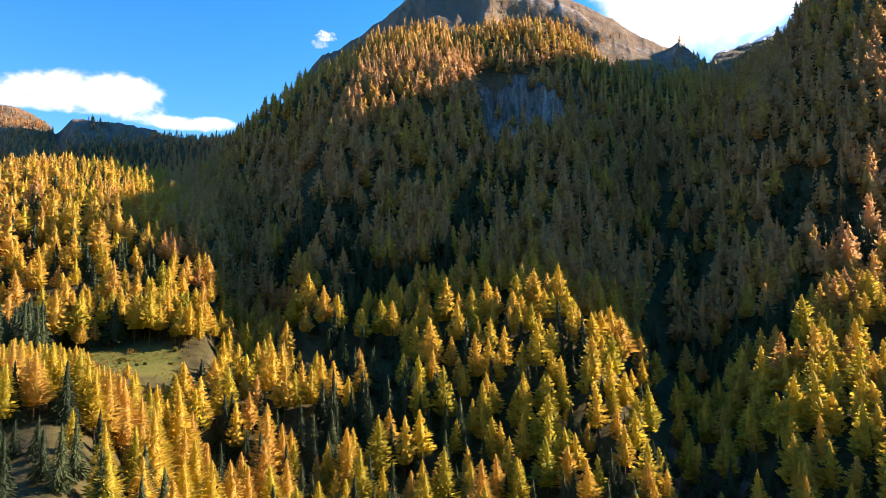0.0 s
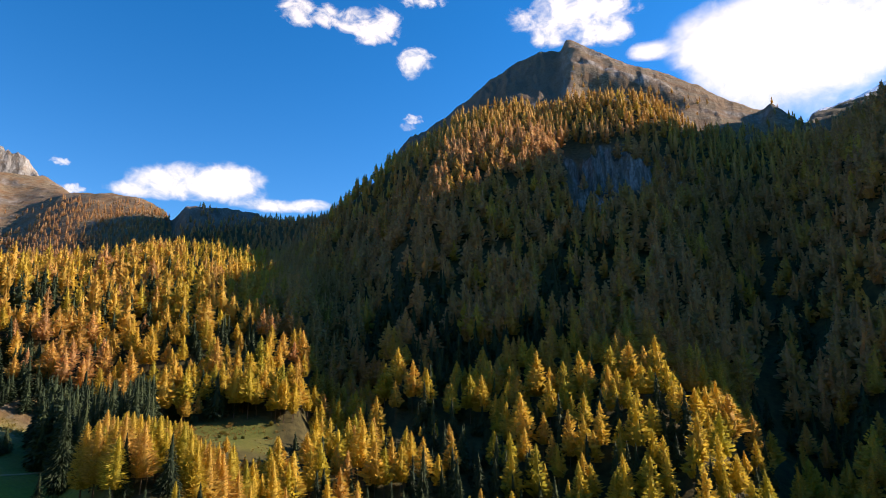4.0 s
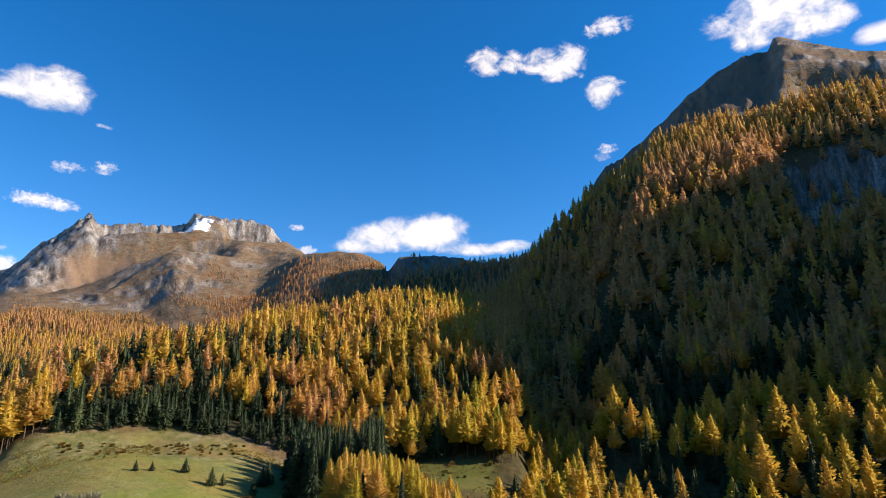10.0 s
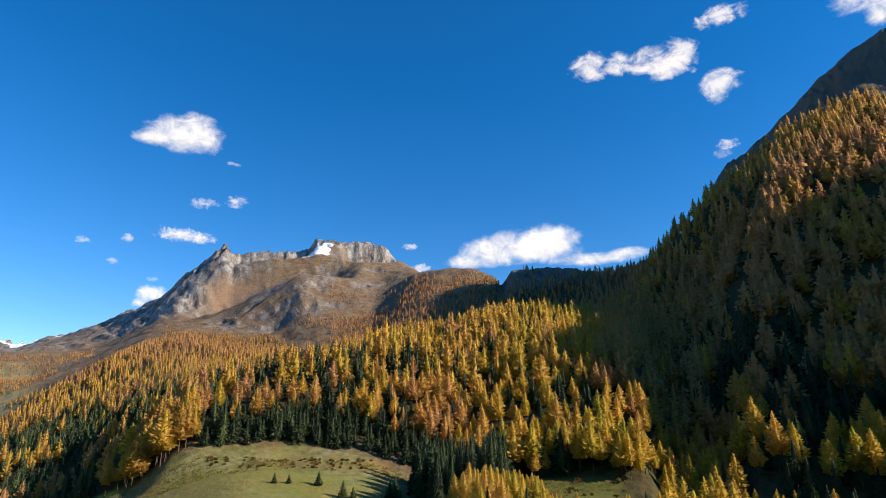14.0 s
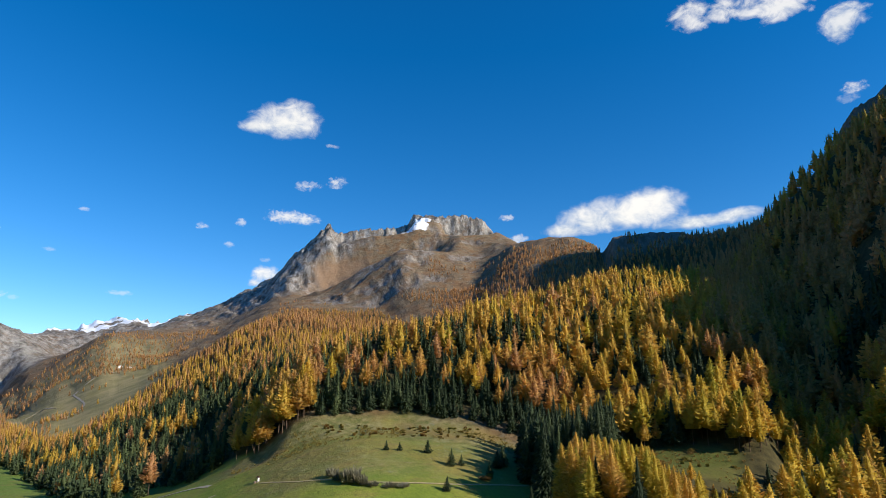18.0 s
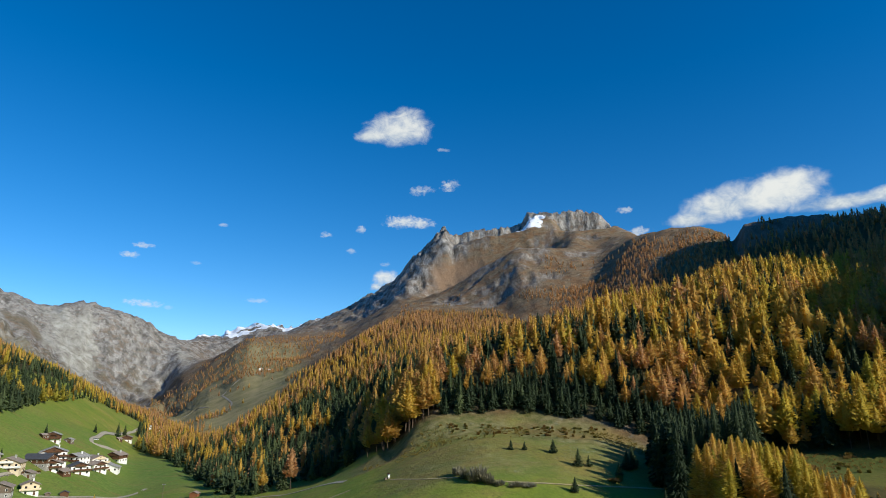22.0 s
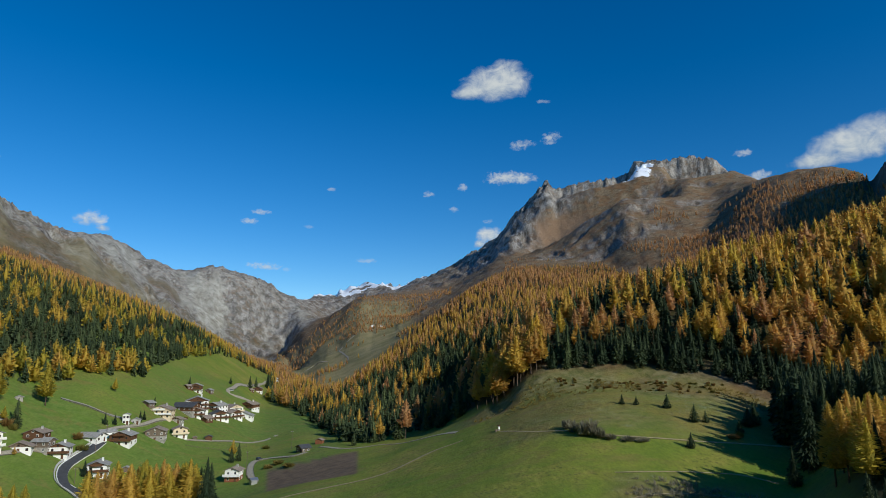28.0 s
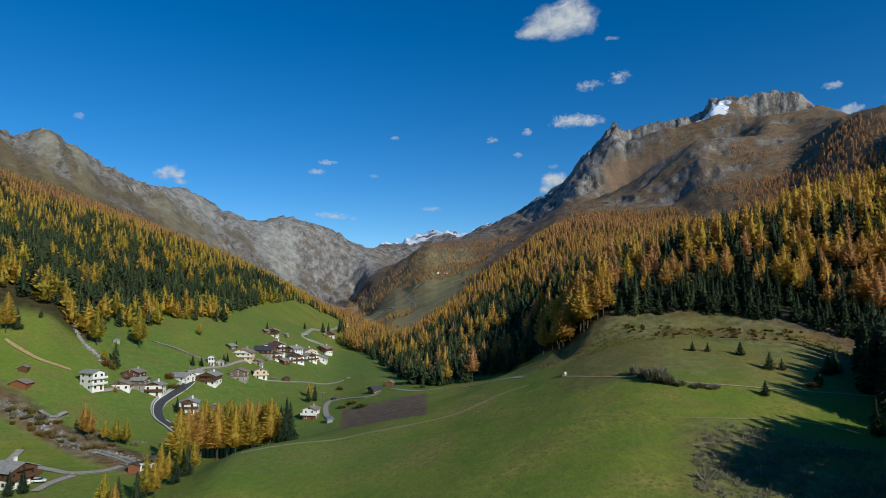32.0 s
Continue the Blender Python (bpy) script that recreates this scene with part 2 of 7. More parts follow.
def ground(b, d, relief=True):
    """Height of the ground at bearings b and distances d."""
    b, d = np.broadcast_arrays(np.asarray(b, float), np.asarray(d, float))
    D, Z = lines_at(b)
    M = pchip_slopes(D, Z)
    # ridges come to an edge: their two sides keep their own slopes
    S = np.diff(Z) / np.diff(D)
    ML, MR = M.copy(), M.copy()
    ML[..., 2] = np.minimum(M[..., 2], 0.07)
    for k in (7, 8, 9):
        w = step(0.0, 0.12, -S[..., k]) * step(0.0, 0.05, S[..., k - 1])
        ML[..., k] = M[..., k] + w * (S[..., k - 1] * 0.9 - M[..., k])
        MR[..., k] = M[..., k] + w * (S[..., k] * 0.9 - M[..., k])
    i = np.clip((d[..., None] >= D).sum(-1) - 1, 0, len(LINES) - 2)[..., None]
    g = lambda a, o: np.take_along_axis(a, i + o, -1)[..., 0]
    h = g(D, 1) - g(D, 0)
    z = hermite((d - g(D, 0)) / h, h, g(Z, 0), g(Z, 1), g(MR, 0), g(ML, 1))
    if not relief:
        return z
    # the meadow mound is rounded across the slope; a saddle lies behind the wooded knob, hollows run down beside it
    soft = window(-8, 31, 3.5, b) * (1 - step(296, 322, d))
    if np.any(soft > 0):
        k = np.broadcast_to(soft > 0, b.shape)
        mean = sum(ground(b[k] + o, d[k], False) for o in (-4.5, -3, -1.5, 0, 1.5, 3, 4.5)) / 7
        z = np.array(z)
        z[k] = z[k] + soft[k] * (mean - z[k])
    z = z - 62 * window(80.5, 89, 2.0, b) * window(975, 1110, 50, d) - 30 * window(55.0, 61.5, 1.5, b) * window(310, 560, 70, d) - 26 * window(58, 66, 2.5, b) * window(600, 770, 50, d)
    # a hollow behind the rocky hump, cliffs under the crest of the sharp peak and its dome
    z = z - 85 * window(14.5, 27, 2, b) * window(2010, 2330, 90, d)
    z = z - (55 * window(16.5, 24, 0.6, b) + 105 * window(27.2, 31.8, 0.8, b)) * step(2250, 2680, d) * (1 - step(2690, 2770, d))
    x, y = d * np.sin(np.radians(b)), d * np.cos(np.radians(b))
    rock = rockiness(b, d, D, Z)
    far = step(60, 900, d)
    # gentle hummocks on soil, ribs and gullies on rock
    z = z + 0.5 * fbm(x / 38, y / 38, 3, 3) * step(30, 90, d) + (1 - rock) * far * 6 * fbm(x / 120, y / 120, 4, 5) + step(950, 1400, d) * np.where(b < -8, 0.4, 1.0) * (9 * fbm(x / 90, y / 90, 4, 8, True) - 5)
    rock = rock * (0.3 + 0.7 * step(0.0, 0.10, np.minimum(np.abs(d / D[..., 8] - 1), np.abs(d / D[..., 7] - 1)) * 2))
    scale = np.where(d < 800, 0.8, np.clip(d / 2200, 0.5, 1.6))
    ribs = fbm(b / 1.6 + 0.9 * fbm(x / 260, y / 260, 3, 40) + d / 900, d / 420, 5, 11, True)
    crags = fbm(x / 70, y / 70, 5, 21, True)
    # broken crest of the left range
    crest = np.maximum(np.exp(-((d / D[..., 7] - 1) / 0.035) ** 2), np.exp(-((d / D[..., 8] - 1) / 0.03) ** 2)) * (1 - step(-9, -6, b))
    z = z + window(-42, -7, 1.5, b) * window(1.25, 2.25, 0.15, d / D[..., 6]) * step(0.0, 0.05, np.abs(d / D[..., 7] - 1)) * step(0.0, 0.04, np.abs(d / D[..., 8] - 1)) * 34 * (fbm(b / 2.6 + d / 1500 + 0.5 * fbm(x / 300, y / 300, 2, 44), d / 1300, 4, 99, True) - 0.4)
    z = z + window(-9, 11.5, 1, b) * np.exp(-((d / D[..., 9] - 1) / 0.05) ** 2) * 34 * (fbm(b / 0.8, d / 400, 4, 97, True) - 0.35)
    z = z + crest * 30 * (fbm(b / 0.9, d / 500, 4, 91, True) - 0.2)
    # ribbed cliffs under the sharp peak and on its jagged dome, gullies down both flanks of the main summit
    cliff = window(15.2, 32, 0.6, b) * window(2580, 2785, 25, d)
    z = z + cliff * 24 * (fbm(b / 0.55 + 0.3 * fbm(x / 60, y / 60, 2, 93), d / 420, 4, 92, True) - 0.4)
    z = z + np.exp(-((d / D[..., 8] - 1) / 0.012) ** 2) * window(23.6, 31.2, 0.5, b) * 22 * (fbm(b / 0.45, d / 600, 3, 94, True) - 0.3)
    gullies = fbm(b / 1.5 + d / 650 + 0.5 * fbm(x / 120, y / 120, 3, 96), d / 420, 5, 95, True)
    z = z + window(62, 102, 2, b) * step(1.08, 1.25, d / D[..., 6]) * step(0.0, 0.05, np.abs(d / D[..., 7] - 1)) * 6 * (gullies - 0.45)
    close = step(900, 760, d) * rock
    z = z + close * (6 * fbm(x / 22, y / 22, 4, 51, True) + 11 * fbm(b / 0.9 + 0.4 * fbm(x / 30, y / 30, 2, 53), d / 90, 4, 52, True) - 5)
    z = z + rock * np.where(b < -4, 0.5, 1.0) * scale * ((15 + 12 * window(8, 17, 1, b) * step(2100, 2400, d)) * (ribs - 0.5) + np.where(b < 3, 4, 16) * (crags - 0.35)) * step(300, 700, d)
    return z

# ---- materials ----
class Nodes:
    """A small writer for node materials."""

    def __init__(self, name, rough=0.9, metal=0.0, spec=0.3):
        self.m = bpy.data.materials.new(name)
        self.m.use_nodes = True
        self.t = self.m.node_tree
        self.bsdf = self.t.nodes["Principled BSDF"]
        self.bsdf.inputs["Roughness"].default_value = rough
        self.bsdf.inputs["Metallic"].default_value = metal
        self.bsdf.inputs["Specular IOR Level"].default_value = spec
        self.coord = None

    def put(self, sock, v):
        if hasattr(v, "links"):
            self.t.links.new(v, sock)
        elif isinstance(v, (tuple, list)):
            sock.default_value = (*v, 1.0) if len(v) == 3 and sock.type == "RGBA" else v
        else:
            sock.default_value = v

    def node(self, kind, **kw):
        n = self.t.nodes.new(kind)
        for k, v in kw.items():
            self.put(n.inputs[k], v)
        return n

    def pos(self):
        if self.coord is None:
            self.coord = self.t.nodes.new("ShaderNodeTexCoord").outputs["Object"]
        return self.coord

    def noise(self, scale, detail=4.0, rough=0.55, vector=None, distort=0.0):
        n = self.t.nodes.new("ShaderNodeTexNoise")
        self.put(n.inputs["Vector"], vector or self.pos())
        n.inputs["Scale"].default_value, n.inputs["Detail"].default_value = scale, detail
        n.inputs["Roughness"].default_value, n.inputs["Distortion"].default_value = rough, distort
        return n.outputs["Fac"]

    def scaled(self, sx, sy, sz, vector=None):
        n = self.t.nodes.new("ShaderNodeMapping")
        self.put(n.inputs["Vector"], vector or self.pos())
        n.inputs["Scale"].default_value = (sx, sy, sz)
        return n.outputs[0]

    def ramp(self, fac, *stops):
        n = self.t.nodes.new("ShaderNodeValToRGB")
        self.put(n.inputs["Fac"], fac)
        e = n.color_ramp.elements
        while len(e) < len(stops):
            e.new(0.5)
        for k, (p, c) in enumerate(stops):
            e[k].position, e[k].color = p, (*c, 1.0)
        return n.outputs["Color"]

    def span(self, v, a, b, lo=0.0, hi=1.0):
        n = self.t.nodes.new("ShaderNodeMapRange")
        n.interpolation_type = "SMOOTHSTEP"
        self.put(n.inputs["Value"], v)
        for k, x in zip(("From Min", "From Max", "To Min", "To Max"), (a, b, lo, hi)):
            n.inputs[k].default_value = x
        return n.outputs["Result"]

    def math(self, op, a, b=0.0):
        n = self.t.nodes.new("ShaderNodeMath")
        n.operation = op
        self.put(n.inputs[0], a)
        self.put(n.inputs[1], b)
        return n.outputs[0]

    def mix(self, fac, a, b, mode="MIX"):
        n = self.t.nodes.new("ShaderNodeMix")
        n.data_type, n.blend_type = "RGBA", mode
        self.put(n.inputs["Factor"], fac)
        self.put(n.inputs[6], a)
        self.put(n.inputs[7], b)
        return n.outputs[2]

    def attribute(self, name):
        n = self.t.nodes.new("ShaderNodeAttribute")
        n.attribute_name = name
        return n

    def bump(self, height, strength=0.4, distance=0.1):
        n = self.t.nodes.new("ShaderNodeBump")
        self.put(n.inputs["Height"], height)
        n.inputs["Strength"].default_value, n.inputs["Distance"].default_value = strength, distance
        self.t.links.new(n.outputs[0], self.bsdf.inputs["Normal"])

    def color(self, c):
        self.put(self.bsdf.inputs["Base Color"], c)
        return self


def ground_material():
    n = Nodes("ground_cover", 0.95, 0, 0.15)
    big, mid, fine, tiny = n.noise(0.006, 5), n.noise(0.035, 5), n.noise(0.25, 5), n.noise(1.6, 3)
    a = n.attribute("cover").outputs["Color"]
    sep = n.node("ShaderNodeSeparateColor", Color=a)
    b2 = n.node("ShaderNodeSeparateColor", Color=n.attribute("cover_b").outputs["Color"])
    grass = n.ramp(mid, (0.34, (0.140, 0.200, 0.026)), (0.5, (0.205, 0.235, 0.036)), (0.64, (0.285, 0.250, 0.058)))
    grass = n.mix(n.span(fine, 0.42, 0.62, 0, 0.5), grass, (0.160, 0.195, 0.026))
    lush = n.ramp(fine, (0.36, (0.088, 0.160, 0.028)), (0.64, (0.150, 0.212, 0.050)))
    grass = n.mix(b2.outputs[0], grass, lush)
    heath = n.ramp(fine, (0.34, (0.100, 0.080, 0.050)), (0.5, (0.205, 0.148, 0.090)), (0.66, (0.310, 0.240, 0.150)))
    heath = n.mix(n.span(mid, 0.42, 0.62, 0, 0.8), heath, (0.21, 0.115, 0.055))
    floor = n.ramp(fine, (0.3, (0.030, 0.028, 0.012)), (0.6, (0.070, 0.058, 0.022)), (0.8, (0.100, 0.075, 0.030)))
    fall = n.attribute("fall").outputs["Vector"]
    strata = n.noise(0.045, 9, 0.72, fall, 0.2)
    rock = n.ramp(strata, (0.36, (0.12, 0.112, 0.10)), (0.47, (0.29, 0.272, 0.248)), (0.56, (0.41, 0.388, 0.352)), (0.70, (0.52, 0.495, 0.455)))
    vor = n.t.nodes.new("ShaderNodeTexVoronoi")
    vor.feature = "DISTANCE_TO_EDGE"
    vor.inputs["Scale"].default_value = 0.07
    n.put(vor.inputs["Vector"], n.scaled(1.5, 1.5, 0.6))
    rock = n.mix(n.span(vor.outputs["Distance"], 0.0, 0.12, 0.4, 0.0), rock, (0.25, 0.25, 0.27), "MULTIPLY")
    rock = n.mix(n.span(fine, 0.40, 0.60, 0.3, 0.0), rock, (0.4, 0.4, 0.4), "MULTIPLY")
    streak = n.noise(0.05, 7, 0.68, fall, 0.3)
    rock = n.mix(n.span(streak, 0.40, 0.56, 0.8, 0.0), rock, (0.34, 0.31, 0.28), "MULTIPLY")
    rock = n.mix(n.span(mid, 0.5, 0.64, 0, 0.4), rock, heath)
    patch = n.span(n.noise(0.045, 9, 0.76), 0.57, 0.63, 0, 0.75)
    heath = n.mix(patch, heath, rock)
    rough = n.noise(0.06, 8, 0.7)
    heath = n.mix(n.span(rough, 0.40, 0.55, 0.55, 0.0), heath, (0.45, 0.45, 0.43), "MULTIPLY")
    snow = n.ramp(mid, (0.3, (0.78, 0.82, 0.88)), (0.7, (0.92, 0.93, 0.95)))
    # ploughed soil; the same brown paints shade on the main summit's flank
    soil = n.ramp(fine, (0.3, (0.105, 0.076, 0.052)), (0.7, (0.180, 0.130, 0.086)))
    patchy = n.noise(0.05, 6, 0.65, n.scaled(1, 2.2, 1), 0.8)
    grass = n.mix(n.span(patchy, 0.50, 0.66, 0, 0.55), grass, (0.205, 0.160, 0.055))
    grass = n.mix(n.span(n.noise(0.028, 5, 0.6, n.scaled(1, 3.0, 1), 0.5), 0.50, 0.60, 0, 0.35), grass, (0.120, 0.190, 0.024))
    tuft = n.t.nodes.new("ShaderNodeTexVoronoi")
    tuft.inputs["Scale"].default_value = 0.55
    n.put(tuft.inputs["Vector"], n.pos())
    grass = n.mix(n.math("MULTIPLY", n.span(tuft.outputs["Distance"], 0.10, 0.45, 0.6, 0.0), n.span(mid, 0.45, 0.6)), grass, (0.085, 0.085, 0.030))
    blade = n.noise(0.9, 4, 0.7, n.scaled(1, 0.45, 1))
    grass = n.mix(n.span(blade, 0.40, 0.62, 0, 0.5), grass, n.mix(0.5, grass, (0.05, 0.075, 0.014)))
    c = n.mix(sep.outputs[0], floor, grass)
    c = n.mix(b2.outputs[1], c, heath)
    c = n.mix(n.math("MULTIPLY", sep.outputs[1], n.span(fine, 0.2, 0.4)), c, rock)
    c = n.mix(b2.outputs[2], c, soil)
    b3 = n.node("ShaderNodeSeparateColor", Color=n.attribute("cover_c").outputs["Color"])
    scree = n.ramp(n.noise(0.04, 8, 0.7, fall, 0.2), (0.32, (0.20, 0.185, 0.150)), (0.5, (0.34, 0.325, 0.280)), (0.66, (0.46, 0.445, 0.395)))
    c = n.mix(n.math("MULTIPLY", b3.outputs[0], n.span(mid, 0.34, 0.52, 0.45, 1.0)), c, scree)
    c = n.mix(b3.outputs[2], c, n.ramp(mid, (0.36, (0.215, 0.190, 0.082)), (0.64, (0.345, 0.290, 0.150))))
    c = n.mix(n.math("MULTIPLY", b3.outputs[1], 0.85), c, n.ramp(fine, (0.36, (0.22, 0.130, 0.075)), (0.64, (0.34, 0.225, 0.135))))
    edge = n.math("ADD", sep.outputs[2], n.span(mid, 0.3, 0.7, -0.35, 0.35))
    c = n.mix(n.span(edge, 0.42, 0.58), c, snow)
    n.color(c)
    n.bump(n.math("ADD", n.math("MULTIPLY", fine, 0.7), n.math("ADD", n.math("MULTIPLY", tiny, 0.25), n.math("ADD", n.math("MULTIPLY", n.math("MULTIPLY", strata, 5.0), sep.outputs[1]), n.math("MULTIPLY", n.math("MULTIPLY", rough, 5.0), b2.outputs[1])))), 0.75, 1.0)
    return n.m


def needle_material(name, stops, own_tone, through_light=0.5):
    """Needles: the tone of each tree picks its colour, each twig varies a little."""
    n = Nodes(name, 0.75, 0, 0.2)
    if own_tone:
        tone = n.span(n.node("ShaderNodeObjectInfo").outputs["Random"], 0.0, 1.0, 0.10, 0.74)
    else:
        tone = n.attribute("tone").outputs["Fac"]
    geo = n.node("ShaderNodeNewGeometry")
    isle, place = geo.outputs["Random Per Island"], geo.outputs["Position"]
    clump, twig = n.noise(0.55, 3, 0.6, place), n.noise(2.6, 3, 0.65, place)
    c = n.ramp(n.math("ADD", tone, n.span(clump, 0.3, 0.7, -0.10, 0.10)), *stops)
    c = n.mix(n.span(twig, 0.36, 0.60, 0.30, 0.0), c, (0.25, 0.23, 0.18), "MULTIPLY")
    c = n.mix(n.span(isle, 0, 1, 0, 0.40), c, (0.5, 0.5, 0.5), "MULTIPLY")
    own = n.math("FRACT", n.math("MULTIPLY", tone, 17.3))
    c = n.mix(n.span(own, 0, 1, 0, 0.3), c, (0.55, 0.55, 0.55), "MULTIPLY")
    n.color(c)
    tr = n.node("ShaderNodeBsdfTranslucent", Color=c)
    mx = n.t.nodes.new("ShaderNodeMixShader")
    mx.inputs[0].default_value = through_light
    out = n.t.nodes["Material Output"]
    n.t.links.new(n.bsdf.outputs[0], mx.inputs[1])
    n.t.links.new(tr.outputs[0], mx.inputs[2])
    n.t.links.new(mx.outputs[0], out.inputs["Surface"])
    return n.m


LARCH_STOPS = ((0.0, (0.44, 0.40, 0.06)), (0.2, (0.70, 0.55, 0.08)), (0.5, (0.80, 0.54, 0.10)), (0.8, (0.76, 0.46, 0.13)), (1.0, (0.70, 0.40, 0.19)))
SPRUCE_STOPS = ((0.0, (0.030, 0.052, 0.026)), (0.5, (0.050, 0.077, 0.035)), (1.0, (0.120, 0.156, 0.062)))


def bark_material():
    n = Nodes("bark", 0.95, 0, 0.1)
    v = n.noise(3.0, 5, 0.6, n.scaled(4, 4, 0.6))
    n.color(n.ramp(v, (0.3, (0.05, 0.035, 0.025)), (0.7, (0.16, 0.115, 0.085))))
    n.bump(v, 0.6, 0.1)
    return n.m


GROUND = ground_material()
LARCH, LARCH_FAR = needle_material("larch_needles", LARCH_STOPS, True), needle_material("larch_needles_far", LARCH_STOPS, False)
SPRUCE, SPRUCE_FAR = needle_material("spruce_needles", SPRUCE_STOPS, True, 0.15), needle_material("spruce_needles_far", SPRUCE_STOPS, False, 0.15)
BARK = bark_material()

# ---- the ground: one sheet round the viewpoint, fine where it is seen, out to the far peaks ----
def spread(parts):
    return np.concatenate([np.arange(a, b, s) for a, b, s in parts])


def cover(b, d, D, z):
    """Weights of what covers the ground: grass, rock, snow; lush grass, heath, ploughed soil with painted summit shade.
    """
    x, y = d * np.sin(np.radians(b)), d * np.cos(np.radians(b))
    n = fbm(x / 60, y / 60, 3, 61)
    rock = rockiness(b, d, D, None)
    edge = np.interp(b, [-75, -36, -30, -9, -4, 8, 11, 14, 17, 24, 30, 33, 37, 40], [300, D4(-36) - 15, D4(-30) - 4, 1040, 480, 372, 336, 329, 329, 333, 325, 316, 306, 285])
    grass = (1 - step(-6, 6, d - edge + 5 * n)) * (1 - step(36, 41, b + 2 * n)) * step(-80, -70, b)
    # unseen ground behind the viewpoint, grassed to bounce more light into the shade
    grass = np.maximum(grass, step(-62, -75, b) + step(150, 165, b))
    grass = np.maximum(grass, 0.35 * window(44, 52, 1, b) * window(262, 300, 4, d))
    grass = np.maximum(grass, np.where(b < -9, 0.12 * step(1.0, 1.1, d / D[..., 6]), 0))
    heath = np.where(b < -9, 0.55 * step(0.9, 1.05, d / D[..., 6]), 0) + window(-9, 41, 1, b) * step(0.97, 1.1, d / D[..., 6]) * step(1000, 1300, d)
    heath = np.maximum(heath, window(60, 101, 1, b) * step(1.0, 1.1, d / D[..., 6]))
    heath = np.maximum(heath, 0.6 * window(22, 36, 2, b) * window(286, 334, 6, d + 8 * n))
    heath = np.maximum(heath, (0.42 + 0.2 * n) * window(12, 36, 2, b) * window(238, 336, 10, d + 14 * n))
    grass = np.maximum(grass, 0.95 * window(-9, 3, 1.5, b) * step(1.0, 1.12, d / D[..., 6]) * (1 - step(2000, 2300, d)))
    heath = np.maximum(heath, 0.75 * window(-9, 3, 1.5, b) * step(1500, 1700, d + 120 * n))
    heath = np.where((b > -9) & (b < 3) & (d > D[..., 6]) & (d < 1500), np.clip(heath, 0.55, 0.7), heath)
    # stony waste ground along the stream, rough pasture on the lower right of the mound and along its top
    bed = np.interp(b, [-37, -35.6, -33.3, -30.7, -28.9, -26, -24], [330, 325, 310, 287, 279, 261, 245])
    heath = np.maximum(heath, 0.95 * window(-40, -25.5, 1, b) * step(18, 9, np.abs(d - bed - 2) + 7 * n))
    heath = np.maximum(heath, 0.5 * window(21.5, 37, 1.5, b + 2 * n) * window(150, 206, 6, d + 10 * n))
    heath = np.maximum(heath, 0.6 * window(8, 23, 2, b) * window(300, 338, 5, d + 8 * n))
    lush = window(-40, -3, 2, b) * window(200, 620, 20, d) * (0.55 + 0.5 * n) * (1 - 0.7 * step(-28, -34, b) * step(330, 360, d))
    lush = lush * step(10, 16, np.abs(d - 282 - 0 * b)) ** 0.5
    snow = window(-8.2, 11.2, 0.6, b) * step(3650, 3900, d + 300 * n) * step(0.0, 0.16, fbm(x / 130, y / 130, 5, 63) + (d - 4180) / 700 - 0.12 * window(-5.6, -3.6, 0.4, b))
    snow = np.maximum(snow, window(23.3, 25.7, 0.3, b + 0.5 * n) * window(2410, 2720, 30, d + 90 * n))
    snow = np.maximum(snow, window(99, 130, 1, b) * step(1700, 2000, d))
    # summit's left flank darkened to paint its shade; browner cliff and darker crags follow
    shade_and_dark_rock = 0.95 * window(61, 79.3, 0.8, b) * step(1.05, 1.14, d / D[..., 6] + 0.03 * n)
    shade_and_dark_rock = np.maximum(shade_and_dark_rock, 0.25 * step(1.3, 0.8, ((b - 83.0) / 5.4) ** 2 + ((d - 678) / 86) ** 2))
    shade_and_dark_rock = np.maximum(shade_and_dark_rock, 0.75 * window(41.8, 57, 0.6, b) * window(1150, 1700, 50, d + 20 * n))
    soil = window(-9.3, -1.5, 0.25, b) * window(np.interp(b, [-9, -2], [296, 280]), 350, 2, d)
    # pale fans of scree below the far crests and across the left range, a tan one under the sharp peak
    up = (d - D[..., 7]) / (D[..., 8] - D[..., 7])
    fans = fbm(b / 1.3 + d / 900 + 0.5 * n, d / 900, 4, 98)
    scree = window(-27, -6.5, 1, b) * window(0.12, 0.80, 0.10, up + 0.35 * fans) * (0.15 + 0.85 * step(-0.15, 0.2, fans))
    scree = np.maximum(scree, 0.8 * window(-42, -24, 2, b) * window(0.80, 0.90, 0.04, d / D[..., 7] + 0.06 * fans) * step(-0.3, 0.1, fans))
    scree = np.maximum(scree, 0.45 * window(-24, -9, 2, b) * window(1.15, 1.5, 0.1, d / D[..., 6] + 0.3 * fans) * step(0.0, 0.3, fans))
    rust = window(15.0, 20, 0.8, b + 0.8 * fans) * window(2150, 2320, 35, d + 70 * fans)
    dry = 0.8 * window(-8.5, 3, 1.2, b) * step(1.0, 1.1, d / D[..., 6]) * (1 - step(1600, 1900, d + 150 * n))
    dry = np.maximum(dry, np.where(b < -9, 0.35, 0) * step(1.0, 1.15, d / D[..., 6]) * (1 - step(-0.2, 0.1, up)) * step(-0.3, 0.2, fans))
    return [np.clip(v, 0, 1) for v in (grass, rock, snow, lush, heath, np.maximum(soil, shade_and_dark_rock), scree, rust, dry)]


def D4(b):
    return float(along(LINES[4], np.array([float(b)]), 1)[0])


